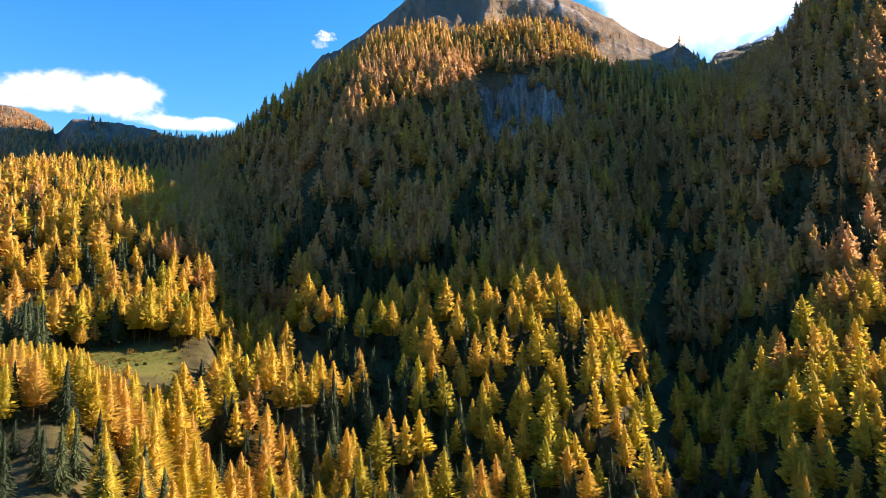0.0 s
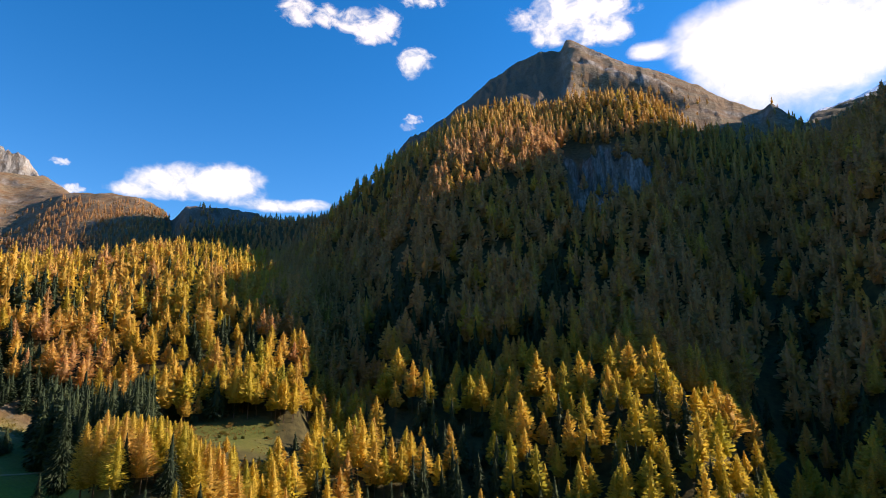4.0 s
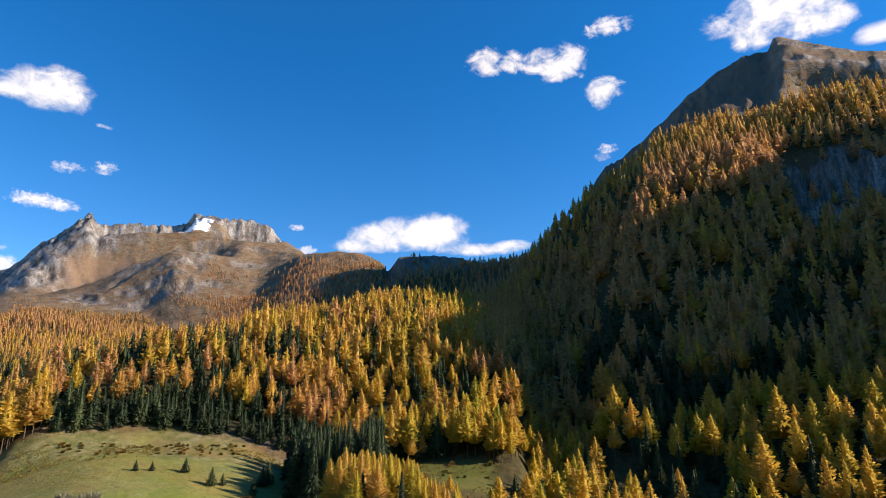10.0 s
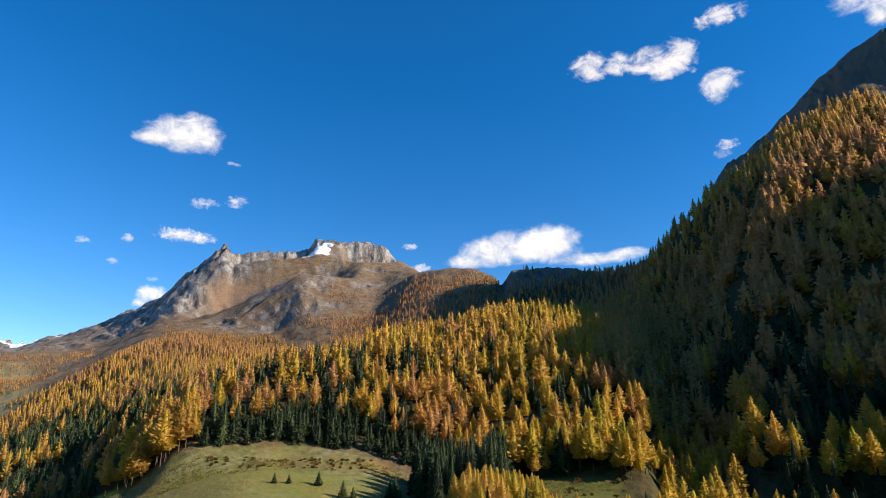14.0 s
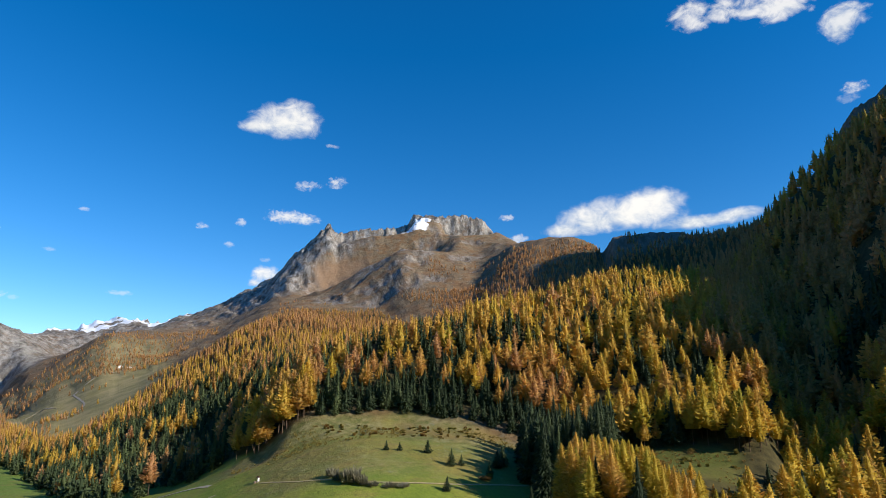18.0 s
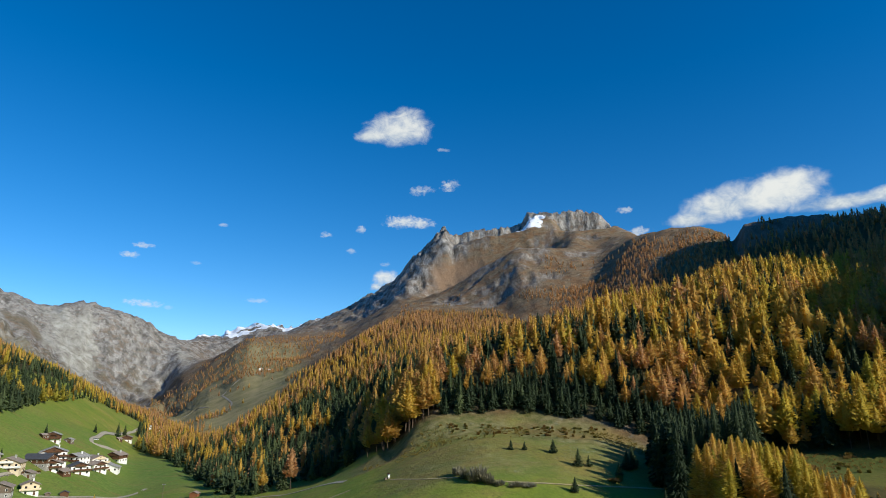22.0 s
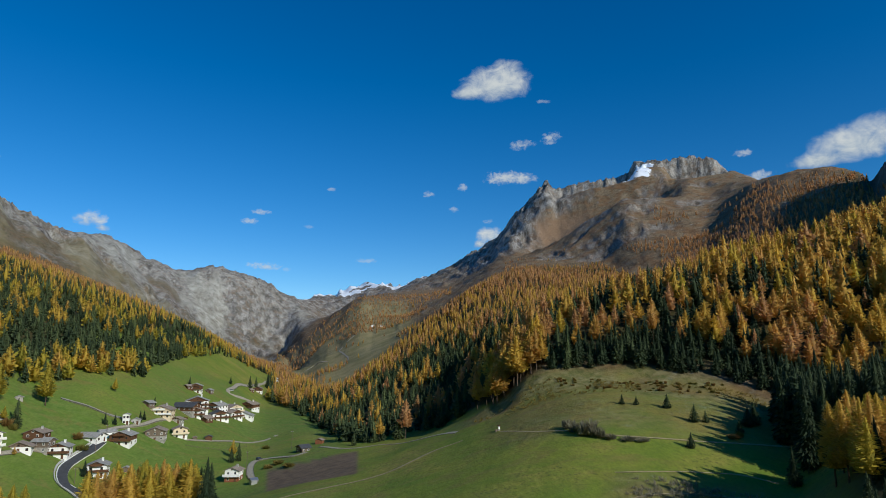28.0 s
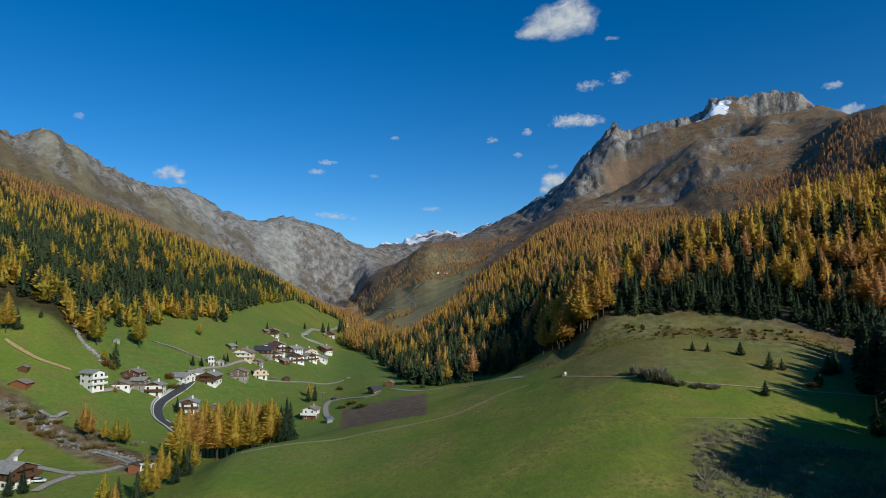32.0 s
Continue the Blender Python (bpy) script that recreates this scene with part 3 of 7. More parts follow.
def build_ground():
    b = spread([(-180, -78, 3.0), (-78, -42, 0.6), (-42, 113, 0.16), (113, 150, 0.7), (150, 180.1, 3.0)])
    D, Z = lines_at(b)
    cuts = [6, 20, 30, 22, 24, 40, 36, 48, 40, 24, 4]
    dist = np.concatenate([D[:, k, None] + (D[:, k + 1] - D[:, k])[:, None] * np.linspace(0, 1, cuts[k], endpoint=False) for k in range(len(LINES) - 1)] + [D[:, -1:]], 1)
    B = np.repeat(b[:, None], dist.shape[1], 1)
    z = ground(B, dist)
    x, y = dist * np.sin(np.radians(B)), dist * np.cos(np.radians(B))
    n, m = dist.shape
    co = np.stack([x, y, z], -1).reshape(-1, 3)
    i = np.arange(n * m).reshape(n, m)
    quads = np.stack([i[:-1, :-1], i[:-1, 1:], i[1:, 1:], i[1:, :-1]], -1).reshape(-1, 4)[:, ::-1]
    me = mesh_arrays("ground", co, quads)
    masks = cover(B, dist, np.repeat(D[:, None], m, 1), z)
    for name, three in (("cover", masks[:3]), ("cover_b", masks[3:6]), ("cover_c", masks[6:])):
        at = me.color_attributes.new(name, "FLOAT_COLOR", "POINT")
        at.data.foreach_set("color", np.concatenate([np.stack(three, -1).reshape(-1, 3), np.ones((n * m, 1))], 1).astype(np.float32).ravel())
    # across and down the slopes, for gullies and streaks
    me.attributes.new("fall", "FLOAT_VECTOR", "POINT").data.foreach_set("vector", np.stack([np.radians(B) * 2500, dist * 0.3, z * 0.3], -1).astype(np.float32).ravel())
    me.polygons.foreach_set("use_smooth", np.ones(len(quads), bool))
    me.materials.append(GROUND)
    return tagged(new("ground", me), "alpine valley ground of meadow, forest soil, heath, rock and snow", "ground", kind="structure")


def mesh_arrays(name, co, faces):
    """A mesh from arrays of corners and of equal-sided faces."""
    me = bpy.data.meshes.new(name)
    k = faces.shape[1]
    me.vertices.add(len(co))
    me.vertices.foreach_set("co", np.ascontiguousarray(co, np.float32).ravel())
    me.loops.add(faces.size)
    me.loops.foreach_set("vertex_index", np.ascontiguousarray(faces, np.int32).ravel())
    me.polygons.add(len(faces))
    me.polygons.foreach_set("loop_start", np.arange(0, faces.size, k, dtype=np.int32))
    me.update(calc_edges=True)
    return me


build_ground()

# ---- trees ----
def conifer(seed, larch, sides, rings, fringe, start):
    """Crown of a tree one metre high: a slim inner cone under many small sprays of twigs. Returns corners and triangles."""
    rng = np.random.default_rng(seed)
    co, tri = [], []
    lean = rng.normal(0, 0.012, 2)
    lop = rng.uniform(0, 6.283)

    def reach(h, a):
        rel = np.clip((h - start) / (1 - start), 0, 1)
        r = 0.245 * (1 - rel) ** 0.88 * min(1.0, 0.5 + 2.8 * rel) if larch else 0.22 * (1 - rel) ** 0.95 * min(1.0, 0.6 + 3.0 * rel)
        return (r + 0.003) * (1 + 0.13 * np.cos(a - lop) + 0.10 * np.cos(2 * a + 3 * lop + 9 * h) + 0.09 * np.cos(3 * a + 31 * h + lop) + 0.07 * np.cos(58 * h + lop))

    # inner cone
    for k in range(rings):
        u = (k + (rng.uniform(-0.25, 0.25) if 0 < k else 0)) / (rings - 0.35)
        h = start + (0.97 - start) * u ** 0.95
        for j in range(sides):
            a = 6.283 * (j + 0.5 * (k % 2) + rng.uniform(-0.25, 0.25)) / sides
            r = reach(h, a) * rng.uniform(0.34, 0.58)
            co.append((lean[0] * h + np.cos(a) * r, lean[1] * h + np.sin(a) * r, h + rng.uniform(-0.012, 0.012)))
    for k in range(rings - 1):
        for j in range(sides):
            p, q = k * sides + j, k * sides + (j + 1) % sides
            tri += [(p, q, q + sides), (p, q + sides, p + sides)]
    n = len(co)
    co += [(lean[0], lean[1], 1.0), (0, 0, start + 0.03)]
    tri += [((rings - 1) * sides + j, (rings - 1) * sides + (j + 1) % sides, n) for j in range(sides)]
    tri += [((j + 1) % sides, j, n + 1) for j in range(sides)]
    # sprays: larch twigs turn up at their tips, spruce twigs hang
    size = min(0.050, 5.5 / fringe)
    for f in range(fringe):
        h = start + (0.985 - start) * ((f + rng.random()) / fringe) ** 1.22
        a = rng.uniform(0, 6.283)
        r = reach(h, a)
        out, side = np.array([np.cos(a), np.sin(a), 0]), np.array([-np.sin(a), np.cos(a), 0])
        axis = np.array([lean[0] * h, lean[1] * h, h])
        back, long_ = r * rng.uniform(0.25, 0.55), r * rng.uniform(0.82, 1.14)
        lift = r * (rng.uniform(-0.10, 0.38) if larch else rng.uniform(-0.55, -0.05))
        root, tip = axis + out * back, axis + out * long_ + [0, 0, lift]
        mid = root + (tip - root) * 0.6 + side * r * rng.uniform(-0.08, 0.08)
        wide = size * rng.uniform(0.7, 1.35) * (0.45 + 4.0 * r)
        roll = rng.uniform(-1.4, 1.4)
        sv = (side * np.cos(roll) + np.array([0, 0, np.sin(roll)])) * wide
        k = len(co)
        co += [root, mid + sv, tip, mid - sv]
        tri += [(k, k + 1, k + 2), (k, k + 2, k + 3)]
    return np.array(co, float), np.array(tri, np.int32)


def stem(sides=5, start=0.0, top=0.6):
    co, tri = [], []
    for h, r in ((-0.03, 0.0125), (top * 0.5, 0.0085), (top, 0.005)):
        co += [(np.cos(6.283 * j / sides) * r, np.sin(6.283 * j / sides) * r, h) for j in range(sides)]
    for row in range(2):
        for j in range(sides):
            p, q = row * sides + j, row * sides + (j + 1) % sides
            tri += [(p, q, q + sides), (p, q + sides, p + sides)]
    return np.array(co, float), np.array(tri, np.int32)


def plant(seed):
    """Where the woods stand: bearing, distance, height of tree, larch share. A jittered grid over the plan."""
    rng = np.random.default_rng(seed)
    out = []
    for near, far, gap, b0, b1 in ((105, 280, 7.2, -42, 115), (280, 430, 7.9, -42, 57), (280, 430, 7.8, 57, 115), (430, 760, 7.2, -42, 20), (430, 760, 9.2, 20, 57), (430, 760, 11.0, 57, 115), (760, 1450, 9.0, -42, 30), (760, 1450, 11.4, 30, 115), (1450, 2250, 15.0, -42, 115)):
        g = np.arange(-far, far, gap)
        x, y = [v.ravel() for v in np.meshgrid(g, g)]
        x, y = x + rng.uniform(-0.48, 0.48, x.size) * gap, y + rng.uniform(-0.48, 0.48, x.size) * gap
        d, b = np.hypot(x, y), np.degrees(np.arctan2(x, y))
        k = (d > near) & (d <= far) & (b > b0) & (b <= b1)
        out.append(np.stack([b[k], d[k]], -1))
    # dense dark stand behind the larches beside the meadow, mostly added to shade it
    g = np.arange(40, 300, 5.4)
    x, y = [v.ravel() for v in np.meshgrid(g, g)]
    x, y = x + rng.uniform(-2.7, 2.7, x.size), y + rng.uniform(-2.7, 2.7, x.size)
    d, b = np.hypot(x, y), np.degrees(np.arctan2(x, y))
    k = (b > np.where(d > 250, 34.4, 36.0)) & (b < 42.3) & (d > 226) & (d < 300)
    out.append(np.stack([b[k], d[k]], -1))
    # the close rim of the wood along the top of the meadow
    g = np.arange(0, 350, 5.2)
    x, y = [v.ravel() for v in np.meshgrid(g, g)]
    x, y = x + rng.uniform(-2.3, 2.3, x.size), y + rng.uniform(-2.3, 2.3, x.size)
    d, b = np.hypot(x, y), np.degrees(np.arctan2(x, y))
    rim = np.interp(b, [8, 11, 13, 17, 24, 30, 34], [363, 335, 328, 328, 334, 331, 323])
    k = (b > 9) & (b < 36) & (d > rim) & (d < rim + 24)
    out.append(np.stack([b[k], d[k]], -1))
    # the close group of larches at the lower corner of the meadow
    g = np.arange(60, 220, 5.2)
    x, y = [v.ravel() for v in np.meshgrid(g, g)]
    x, y = x + rng.uniform(-2.3, 2.3, x.size), y + rng.uniform(-2.3, 2.3, x.size)
    d, b = np.hypot(x, y), np.degrees(np.arctan2(x, y))
    k = (b > 38.5) & (b < 47) & (d > 160) & (d < 212)
    out.append(np.stack([b[k], d[k]], -1))
    # the tall rim of the grove above the clearing
    g = np.arange(150, 340, 6.0)
    x, y = [v.ravel() for v in np.meshgrid(g, g)]
    x, y = x + rng.uniform(-2.6, 2.6, x.size), y + rng.uniform(-2.6, 2.6, x.size)
    d, b = np.hypot(x, y), np.degrees(np.arctan2(x, y))
    k = (b > 41) & (b < 54) & (d > 297) & (d < 326)
    out.append(np.stack([b[k], d[k]], -1))
    b, d = np.concatenate(out).T
    D, Z = lines_at(b)
    x, y = d * np.sin(np.radians(b)), d * np.cos(np.radians(b))
    n = fbm(x / 45, y / 45, 3, 71)
    n2 = fbm(x / 130, y / 130, 3, 77)
    # left forest over the village, spur on the far side, grove above the meadow, main face and right-hand mountain
    left = (b < -9) & (d > np.maximum(D[:, 4], np.interp(b, [-21, -19.5, -16, -12.7, -9.6], [0, 520, 660, 840, 1050])) + 8 * n) & (d < D[:, 6] * (1.05 + 0.05 * n))
    base = np.interp(b, [-9.6, -4.9, -2.3, 0.8, 4, 8, 11, 13, 17, 24, 30, 34, 38, 41], [700, 490, 372, 372, 376, 363, 335, 327, 327, 333, 330, 322, 310, 292])
    spur = (b >= -9.6) & (b < 26) & (d > base + 3 * n) & (d < D[:, 6] * 1.03)
    grove = (b >= 26) & (b < 56) & (d > np.where(b < 41, base + 4 * n, np.interp(b, [41, 44, 50, 56], [300, 296, 297, 296]))) & (d < np.where(b < 34, 1450, 1300))
    high = (b >= 12) & (b < 43) & (d >= D[:, 6]) & (d < D[:, 7] * (0.9 + 0.08 * n2)) & (n + n2 > -0.25 + 0.9 * window(12, 33, 2, b))
    near_wood = (b > 37.3) & (b < 57) & (d > np.interp(b, [37.3, 38.6, 39.2, 50], [190, 185, 120, 112])) & (d < np.interp(b, [37.3, 43, 44, 50, 54, 57], [210, 212, 262, 262, 264, 290]))
    near_wood |= (b > np.where(d > 250, 34.4, 36.0)) & (b < 42.3) & (d > 226) & (d < 300)
    face = (b >= 56) & (b < 96.5) & (d > 108) & (d < D[:, 6] * (1.06 + 0.05 * n))
    open_top = (b >= 62) & (b < 101) & (d >= D[:, 6] * 1.06) & (d < 1250) & (d < 1130) & (rng.random(len(b)) < 0.34 * step(76, 86, b) + 0.02) & (n2 > -0.2)
    right = (b >= 96.5) & (d > 110) & (d < D[:, 6] * 1.12)
    far_larch = (b > -9) & (b < 7) & (d > 1.08 * D[:, 6]) & (d < 1950) & (n2 + 0.5 * n > np.where(d < 1450, 0.05, -0.1))
    ok = near_wood | left | spur | grove | high | face | open_top | right | far_larch
    # open places: clearing, cliff, gully, stream bed, rocky crags
    clear = window(42.3, 53.5, 0.3, b) * window(264, 294, 2, d + 5 * n) > 0.5
    cliff = ((b - 83.0) / 5.4) ** 2 + ((d - 678) / 82) ** 2 + 1.3 * n + 0.8 * n2 < 0.7
    gully = (np.abs(b - np.interp(d, [200, 300, 450, 600, 860], [97.5, 95, 95.2, 95.6, 95.6])) < np.interp(d, [200, 400, 800], [1.5, 1.0, 0.3]) + 1.1 * n) & (d > 205) & (d < 640)
    gully2 = (np.abs(b - np.interp(d, [420, 560, 830], [62, 63.5, 66.5])) < 0.3 + 0.5 * n) & (d > 420) & (d < 780)
    crag = (rockiness(b, d, D, Z) > 0.55) & (n < 0.25)
    ok &= ~((clear & (rng.random(len(b)) > 0.10)) | cliff | gully | gully2 | crag)
    ok &= rng.random(len(b)) < np.where(d < 250, 0.98, 0.88)
    b, d, n, n2, D = b[ok], d[ok], n[ok], n2[ok], D[ok]
    # spruce prevails low down, larch higher up and on the sunlit spur
    share = 0.62 + 0.24 * step(14, 22, b) * step(300, 330, d) + 0.55 * n + 0.45 * step(350, 900, d) - 0.35 * window(-4, 30, 3, b) * (1 - step(340, 380, d)) + 0.3 * step(0.8, 1.0, d / D[:, 6])
    share -= 0.64 * (b < -9) * step(20, 60, d - D[:, 4]) * (1 - step(900, 1300, d)) + 0.05 * (b < -9)
    share -= 0.24 * window(-9, 22, 3, b) * window(400, 850, 60, d) + 0.14 * window(22, 50, 2, b) * window(330, 800, 30, d) + 0.20 * window(20, 42, 3, b) * window(350, 800, 30, d)
    edge = np.interp(b, [14, 17, 24, 30, 34, 38], [327, 327, 333, 330, 322, 310])
    share -= 0.58 * window(14.5, 36, 1, b) * (1 - step(10, 26, d - edge)) + 0.4 * window(-6, 9, 1, b) * (1 - step(390, 440, d))
    share += 1.1 * window(8.6, 15.6, 0.5, b) * (1 - step(345, 385, d)) - 0.24 * window(-9, 13, 2, b) * window(385, 700, 25, d)
    share += 0.30 * window(73, 111, 1, b) * window(235, 400, 20, d)
    share -= 0.65 * window(37, 56, 0.7, b) * (1 - step(150, 164, d))
    share += 0.45 * window(37, 54, 0.4, b) * window(165, 264, 3, d)
    share += 0.38 * window(57, 120, 2, b) * step(380, 600, d)
    share -= 2 * window(34.0, 42.6, 0.2, b) * window(224, 301, 1, d)
    share += 0.35 * step(48, 53, b) * step(360, 420, d)
    share -= 0.22 * window(54, 98, 2, b) * (1 - step(250, 300, d))
    share -= 0.8 * (b > 57) * (d > 340) * (n + 0.35 * n2 < -0.22) * (d < 0.93 * D[:, 6])
    larch = rng.random(len(b)) < share
    tall = rng.normal(20.5, 3.6, len(b)) * np.where(larch, 1.06, 0.90) * (1 - np.where(b > 56, np.where(d > D[:, 6] * 1.07, 0.55, 0.10), 0.35) * step(0.85, 1.1, d / D[:, 6]))
    tall *= 1 - 0.32 * (1 - step(20, 32, b)) * step(330, 470, d)
    tall *= 1 + 0.22 * step(54, 60, b) * step(340, 460, d) - 0.14 * (1 - step(30, 54, b)) * step(520, 760, d)
    tall *= 1 - 0.42 * rng.random(len(b)) * window(-6, 36, 1, b) * (1 - step(8, 20, d - base[ok]))
    tall *= 1 - 0.15 * window(14, 56, 2, b) * window(285, 400, 20, d)
    tall = np.clip(tall * (1 + 0.10 * n2), 8, 33)
    # the wood below the clearing stands deeper: its tops stay under the open ground behind
    top_line = np.interp(b, [37, 38, 45, 46, 48.5, 49.5, 51.5, 52.5, 54.5, 60, 61.5, 66, 71, 74], [-2.6, -2.2, -3.2, -4.8, -4.6, -6.2, -6.2, -4.4, -4.3, -2.4, -4.0, -3.6, -3.6, 1.0])
    top_line = np.where((d < 160) & (b < 50), np.minimum(top_line, -8.0), top_line)
    room = 100 + d * np.tan(np.radians(top_line)) - (ground(b, d) - 0.3)
    under = (b > 36.8) & (b < 74) & (d < np.where(b < 57, 262, 300))
    tall = np.where(under, np.minimum(tall, room * rng.uniform(0.74, 1.03, len(b))), tall)
    # the added stand is tall so that its shadow covers more of the meadow
    tall = np.where((b > 34.4) & (b < 42.3) & (d > 225) & (d < 301), rng.uniform(18, 28, len(b)), tall)
    fit = tall > 6.0
    b, d, n, n2, D, larch, tall, base_d = b[fit], d[fit], n[fit], n2[fit], D[fit], larch[fit], tall[fit], base[ok][fit]
    tone = np.clip(0.52 + 0.22 * n2 + rng.normal(0, 0.18, len(b)) + 0.30 * step(700, 1300, d), 0, 1)
    tone = np.clip(tone + 0.50 * window(51, 125, 1.5, b) * step(330, 420, d) + 0.3 * window(24, 57, 2, b) * step(850, 1000, d) + 0.20 * (b < 16) - 0.40 * (b < -9) * (1 - step(800, 1300, d)), 0, 1)
    tone = np.clip(tone - 0.2 * window(57, 100, 2, b) * step(0.82, 0.95, d / D[:, 6]), 0, 1)
    tone = np.clip(tone + 0.12 * window(14, 42, 4, b) * step(285, 300, d) - 0.17 * step(37, 39, b) * (1 - step(310, 345, d)) - 0.07 * window(40, 57, 3, b) * (1 - step(700, 850, d)), 0, 1)
    tone = np.clip(tone - 0.25 * window(8.6, 15.6, 0.5, b) * (1 - step(345, 385, d)), 0, 1)
    # spruce: sunlight painted in as paler valley trees, shade as darker woods
    tone = np.where(larch, tone, 0.65 * rng.random(len(b)) + 0.35 * (1 - step(14, 26, b)))
    broad = rng.uniform(0.85, 1.2, len(b)) * np.where(b < -9, 1.2, 1.0) * np.where(larch & (d > 380), 1.14, 1.02) * np.where(larch, 1.0, 1 + 0.20 * (window(14.5, 36, 1, b) + window(-6, 14, 1, b)) * (1 - step(14, 26, d - base_d)))
    return b, d, tall, larch, tone, rng.uniform(0, 6.283, len(b)), broad


def forest(name, label, pick, shapes, material, bark, b, d, tall, tone, turn, wide, z):
    """One object for a whole wood."""
    co, tri, tn, mat, base = [], [], [], [], 0
    idx = np.flatnonzero(pick)
    for v, (c, t, is_bark) in enumerate(shapes):
        k = idx[(np.arange(len(idx)) % len(shapes)) == v]
        if not len(k):
            continue
        cs, sn = np.cos(turn[k])[:, None], np.sin(turn[k])[:, None]
        h, w = tall[k][:, None], (tall[k] * wide[k])[:, None]
        x0, y0 = d[k] * np.sin(np.radians(b[k])), d[k] * np.cos(np.radians(b[k]))
        p = np.stack([x0[:, None] + (c[:, 0] * cs - c[:, 1] * sn) * w, y0[:, None] + (c[:, 0] * sn + c[:, 1] * cs) * w, z[k][:, None] + c[:, 2] * h], -1)
        co.append(p.reshape(-1, 3))
        tri.append((t[None] + (np.arange(len(k)) * len(c))[:, None, None] + base).reshape(-1, 3))
        tn.append(np.repeat(tone[k], len(c)))
        mat.append(np.tile(is_bark, len(k)))
        base += len(k) * len(c)
    me = mesh_arrays(name, np.concatenate(co), np.concatenate(tri))
    me.attributes.new("tone", "FLOAT", "POINT").data.foreach_set("value", np.concatenate(tn).astype(np.float32))
    me.materials.append(material)
    me.materials.append(bark)
    me.polygons.foreach_set("material_index", np.concatenate(mat).astype(np.int32))
    return tagged(new(name, me), label, "forest", kind="stuff")


def with_stem(crown, top):
    c, t = crown
    sc, st = stem(3, 0, top)
    return np.concatenate([c, sc]), np.concatenate([t, st + len(c)]), np.concatenate([np.zeros(len(t), int), np.ones(len(st), int)])


def tree_thing(kind, seed, label, category, group):
    """A single tree one metre high, with trunk and crown as parts, to be copied and scaled."""
    larch = kind == "larch"
    c, t = conifer(seed, larch, 6, 8, 760, 0.22 if larch else 0.05)
    crown_me = mesh_arrays("crown", c, t)
    crown_me.materials.append(LARCH if larch else SPRUCE)
    sc, st = stem(6, 0, 0.7)
    trunk_me = mesh_arrays("trunk", sc, st)
    trunk_me.materials.append(BARK)
    root = tagged(new(kind + "_tree"), label, category, group)
    for name, me in (("trunk", trunk_me), ("crown", crown_me)):
        ob = new(name, me)
        ob.parent = root
    return root


wb, wd, wtall, wlarch, wtone, wturn, wwide = plant(5)
wz = ground(wb, wd) - 0.3
# the nearest woods are single trees, those behind are joined
order = np.argsort(wd)
near = np.zeros(len(wd), bool)
for kind in (True, False):
    k = order[wlarch[order] == kind][:300]
    near[k] = True
stands = {}
for kind in ("larch", "spruce"):
    label = "golden autumn larch tree on the steep slope" if kind == "larch" else "dark green spruce tree on the steep slope"
    stands[kind] = [tree_thing(kind, 40 + j, label, "tree", kind + " trees of the near wood") for j in range(5)]


def stand_tree(kind, variant, b, d, tall, turn=0.0, wide=1.0, label="", group="", sink=0.3):
    x, y = d * math.sin(radians(b)), d * math.cos(radians(b))
    z = float(ground(b, d)) - sink
    src = stands[kind][variant % 5]
    ob = copy_thing(src, Matrix.Identity(4))
    ob.matrix_basis = Matrix.LocRotScale((x, y, z), Euler((0, 0, turn)), (tall * wide, tall * wide, tall))
    return tagged(ob, label, group=group)


for j, k in enumerate(np.flatnonzero(near)):
    stand_tree("larch" if wlarch[k] else "spruce", j, wb[k], wd[k], wtall[k], wturn[k], wwide[k])
SHAPES = {}
for larch in (True, False):
    SHAPES[larch, 0] = [with_stem(conifer(70 + j, larch, 5, 5, 270, 0.30 if larch else 0.05), 0.5) for j in range(6)]
    SHAPES[larch, 1] = [with_stem(conifer(90 + j, larch, 4, 4, 92, 0.12 if larch else 0.05), 0.2) for j in range(6)]
    SHAPES[larch, 2] = [(*conifer(110 + j, larch, 4, 3, 30, 0.08), None) for j in range(6)]
    SHAPES[larch, 2] = [(c, t, np.zeros(len(t), int)) for c, t, _ in SHAPES[larch, 2]]
for larch, name, m in ((True, "larch_forest", LARCH_FAR), (False, "spruce_forest", SPRUCE_FAR)):
    for lod, text in ((0, "on the middle slopes"), (1, "on the high slopes"), (2, "on the far slopes")):
        pick = (wlarch == larch) & ~near & (wd >= (0, 390, 740)[lod]) & (wd < (390, 740, 9999)[lod])
        forest(name, ("yellow and orange autumn larch wood " if larch else "dark green spruce wood ") + text, pick, SHAPES[larch, lod], m, BARK, wb, wd, wtall, wtone, wturn, wwide, wz)

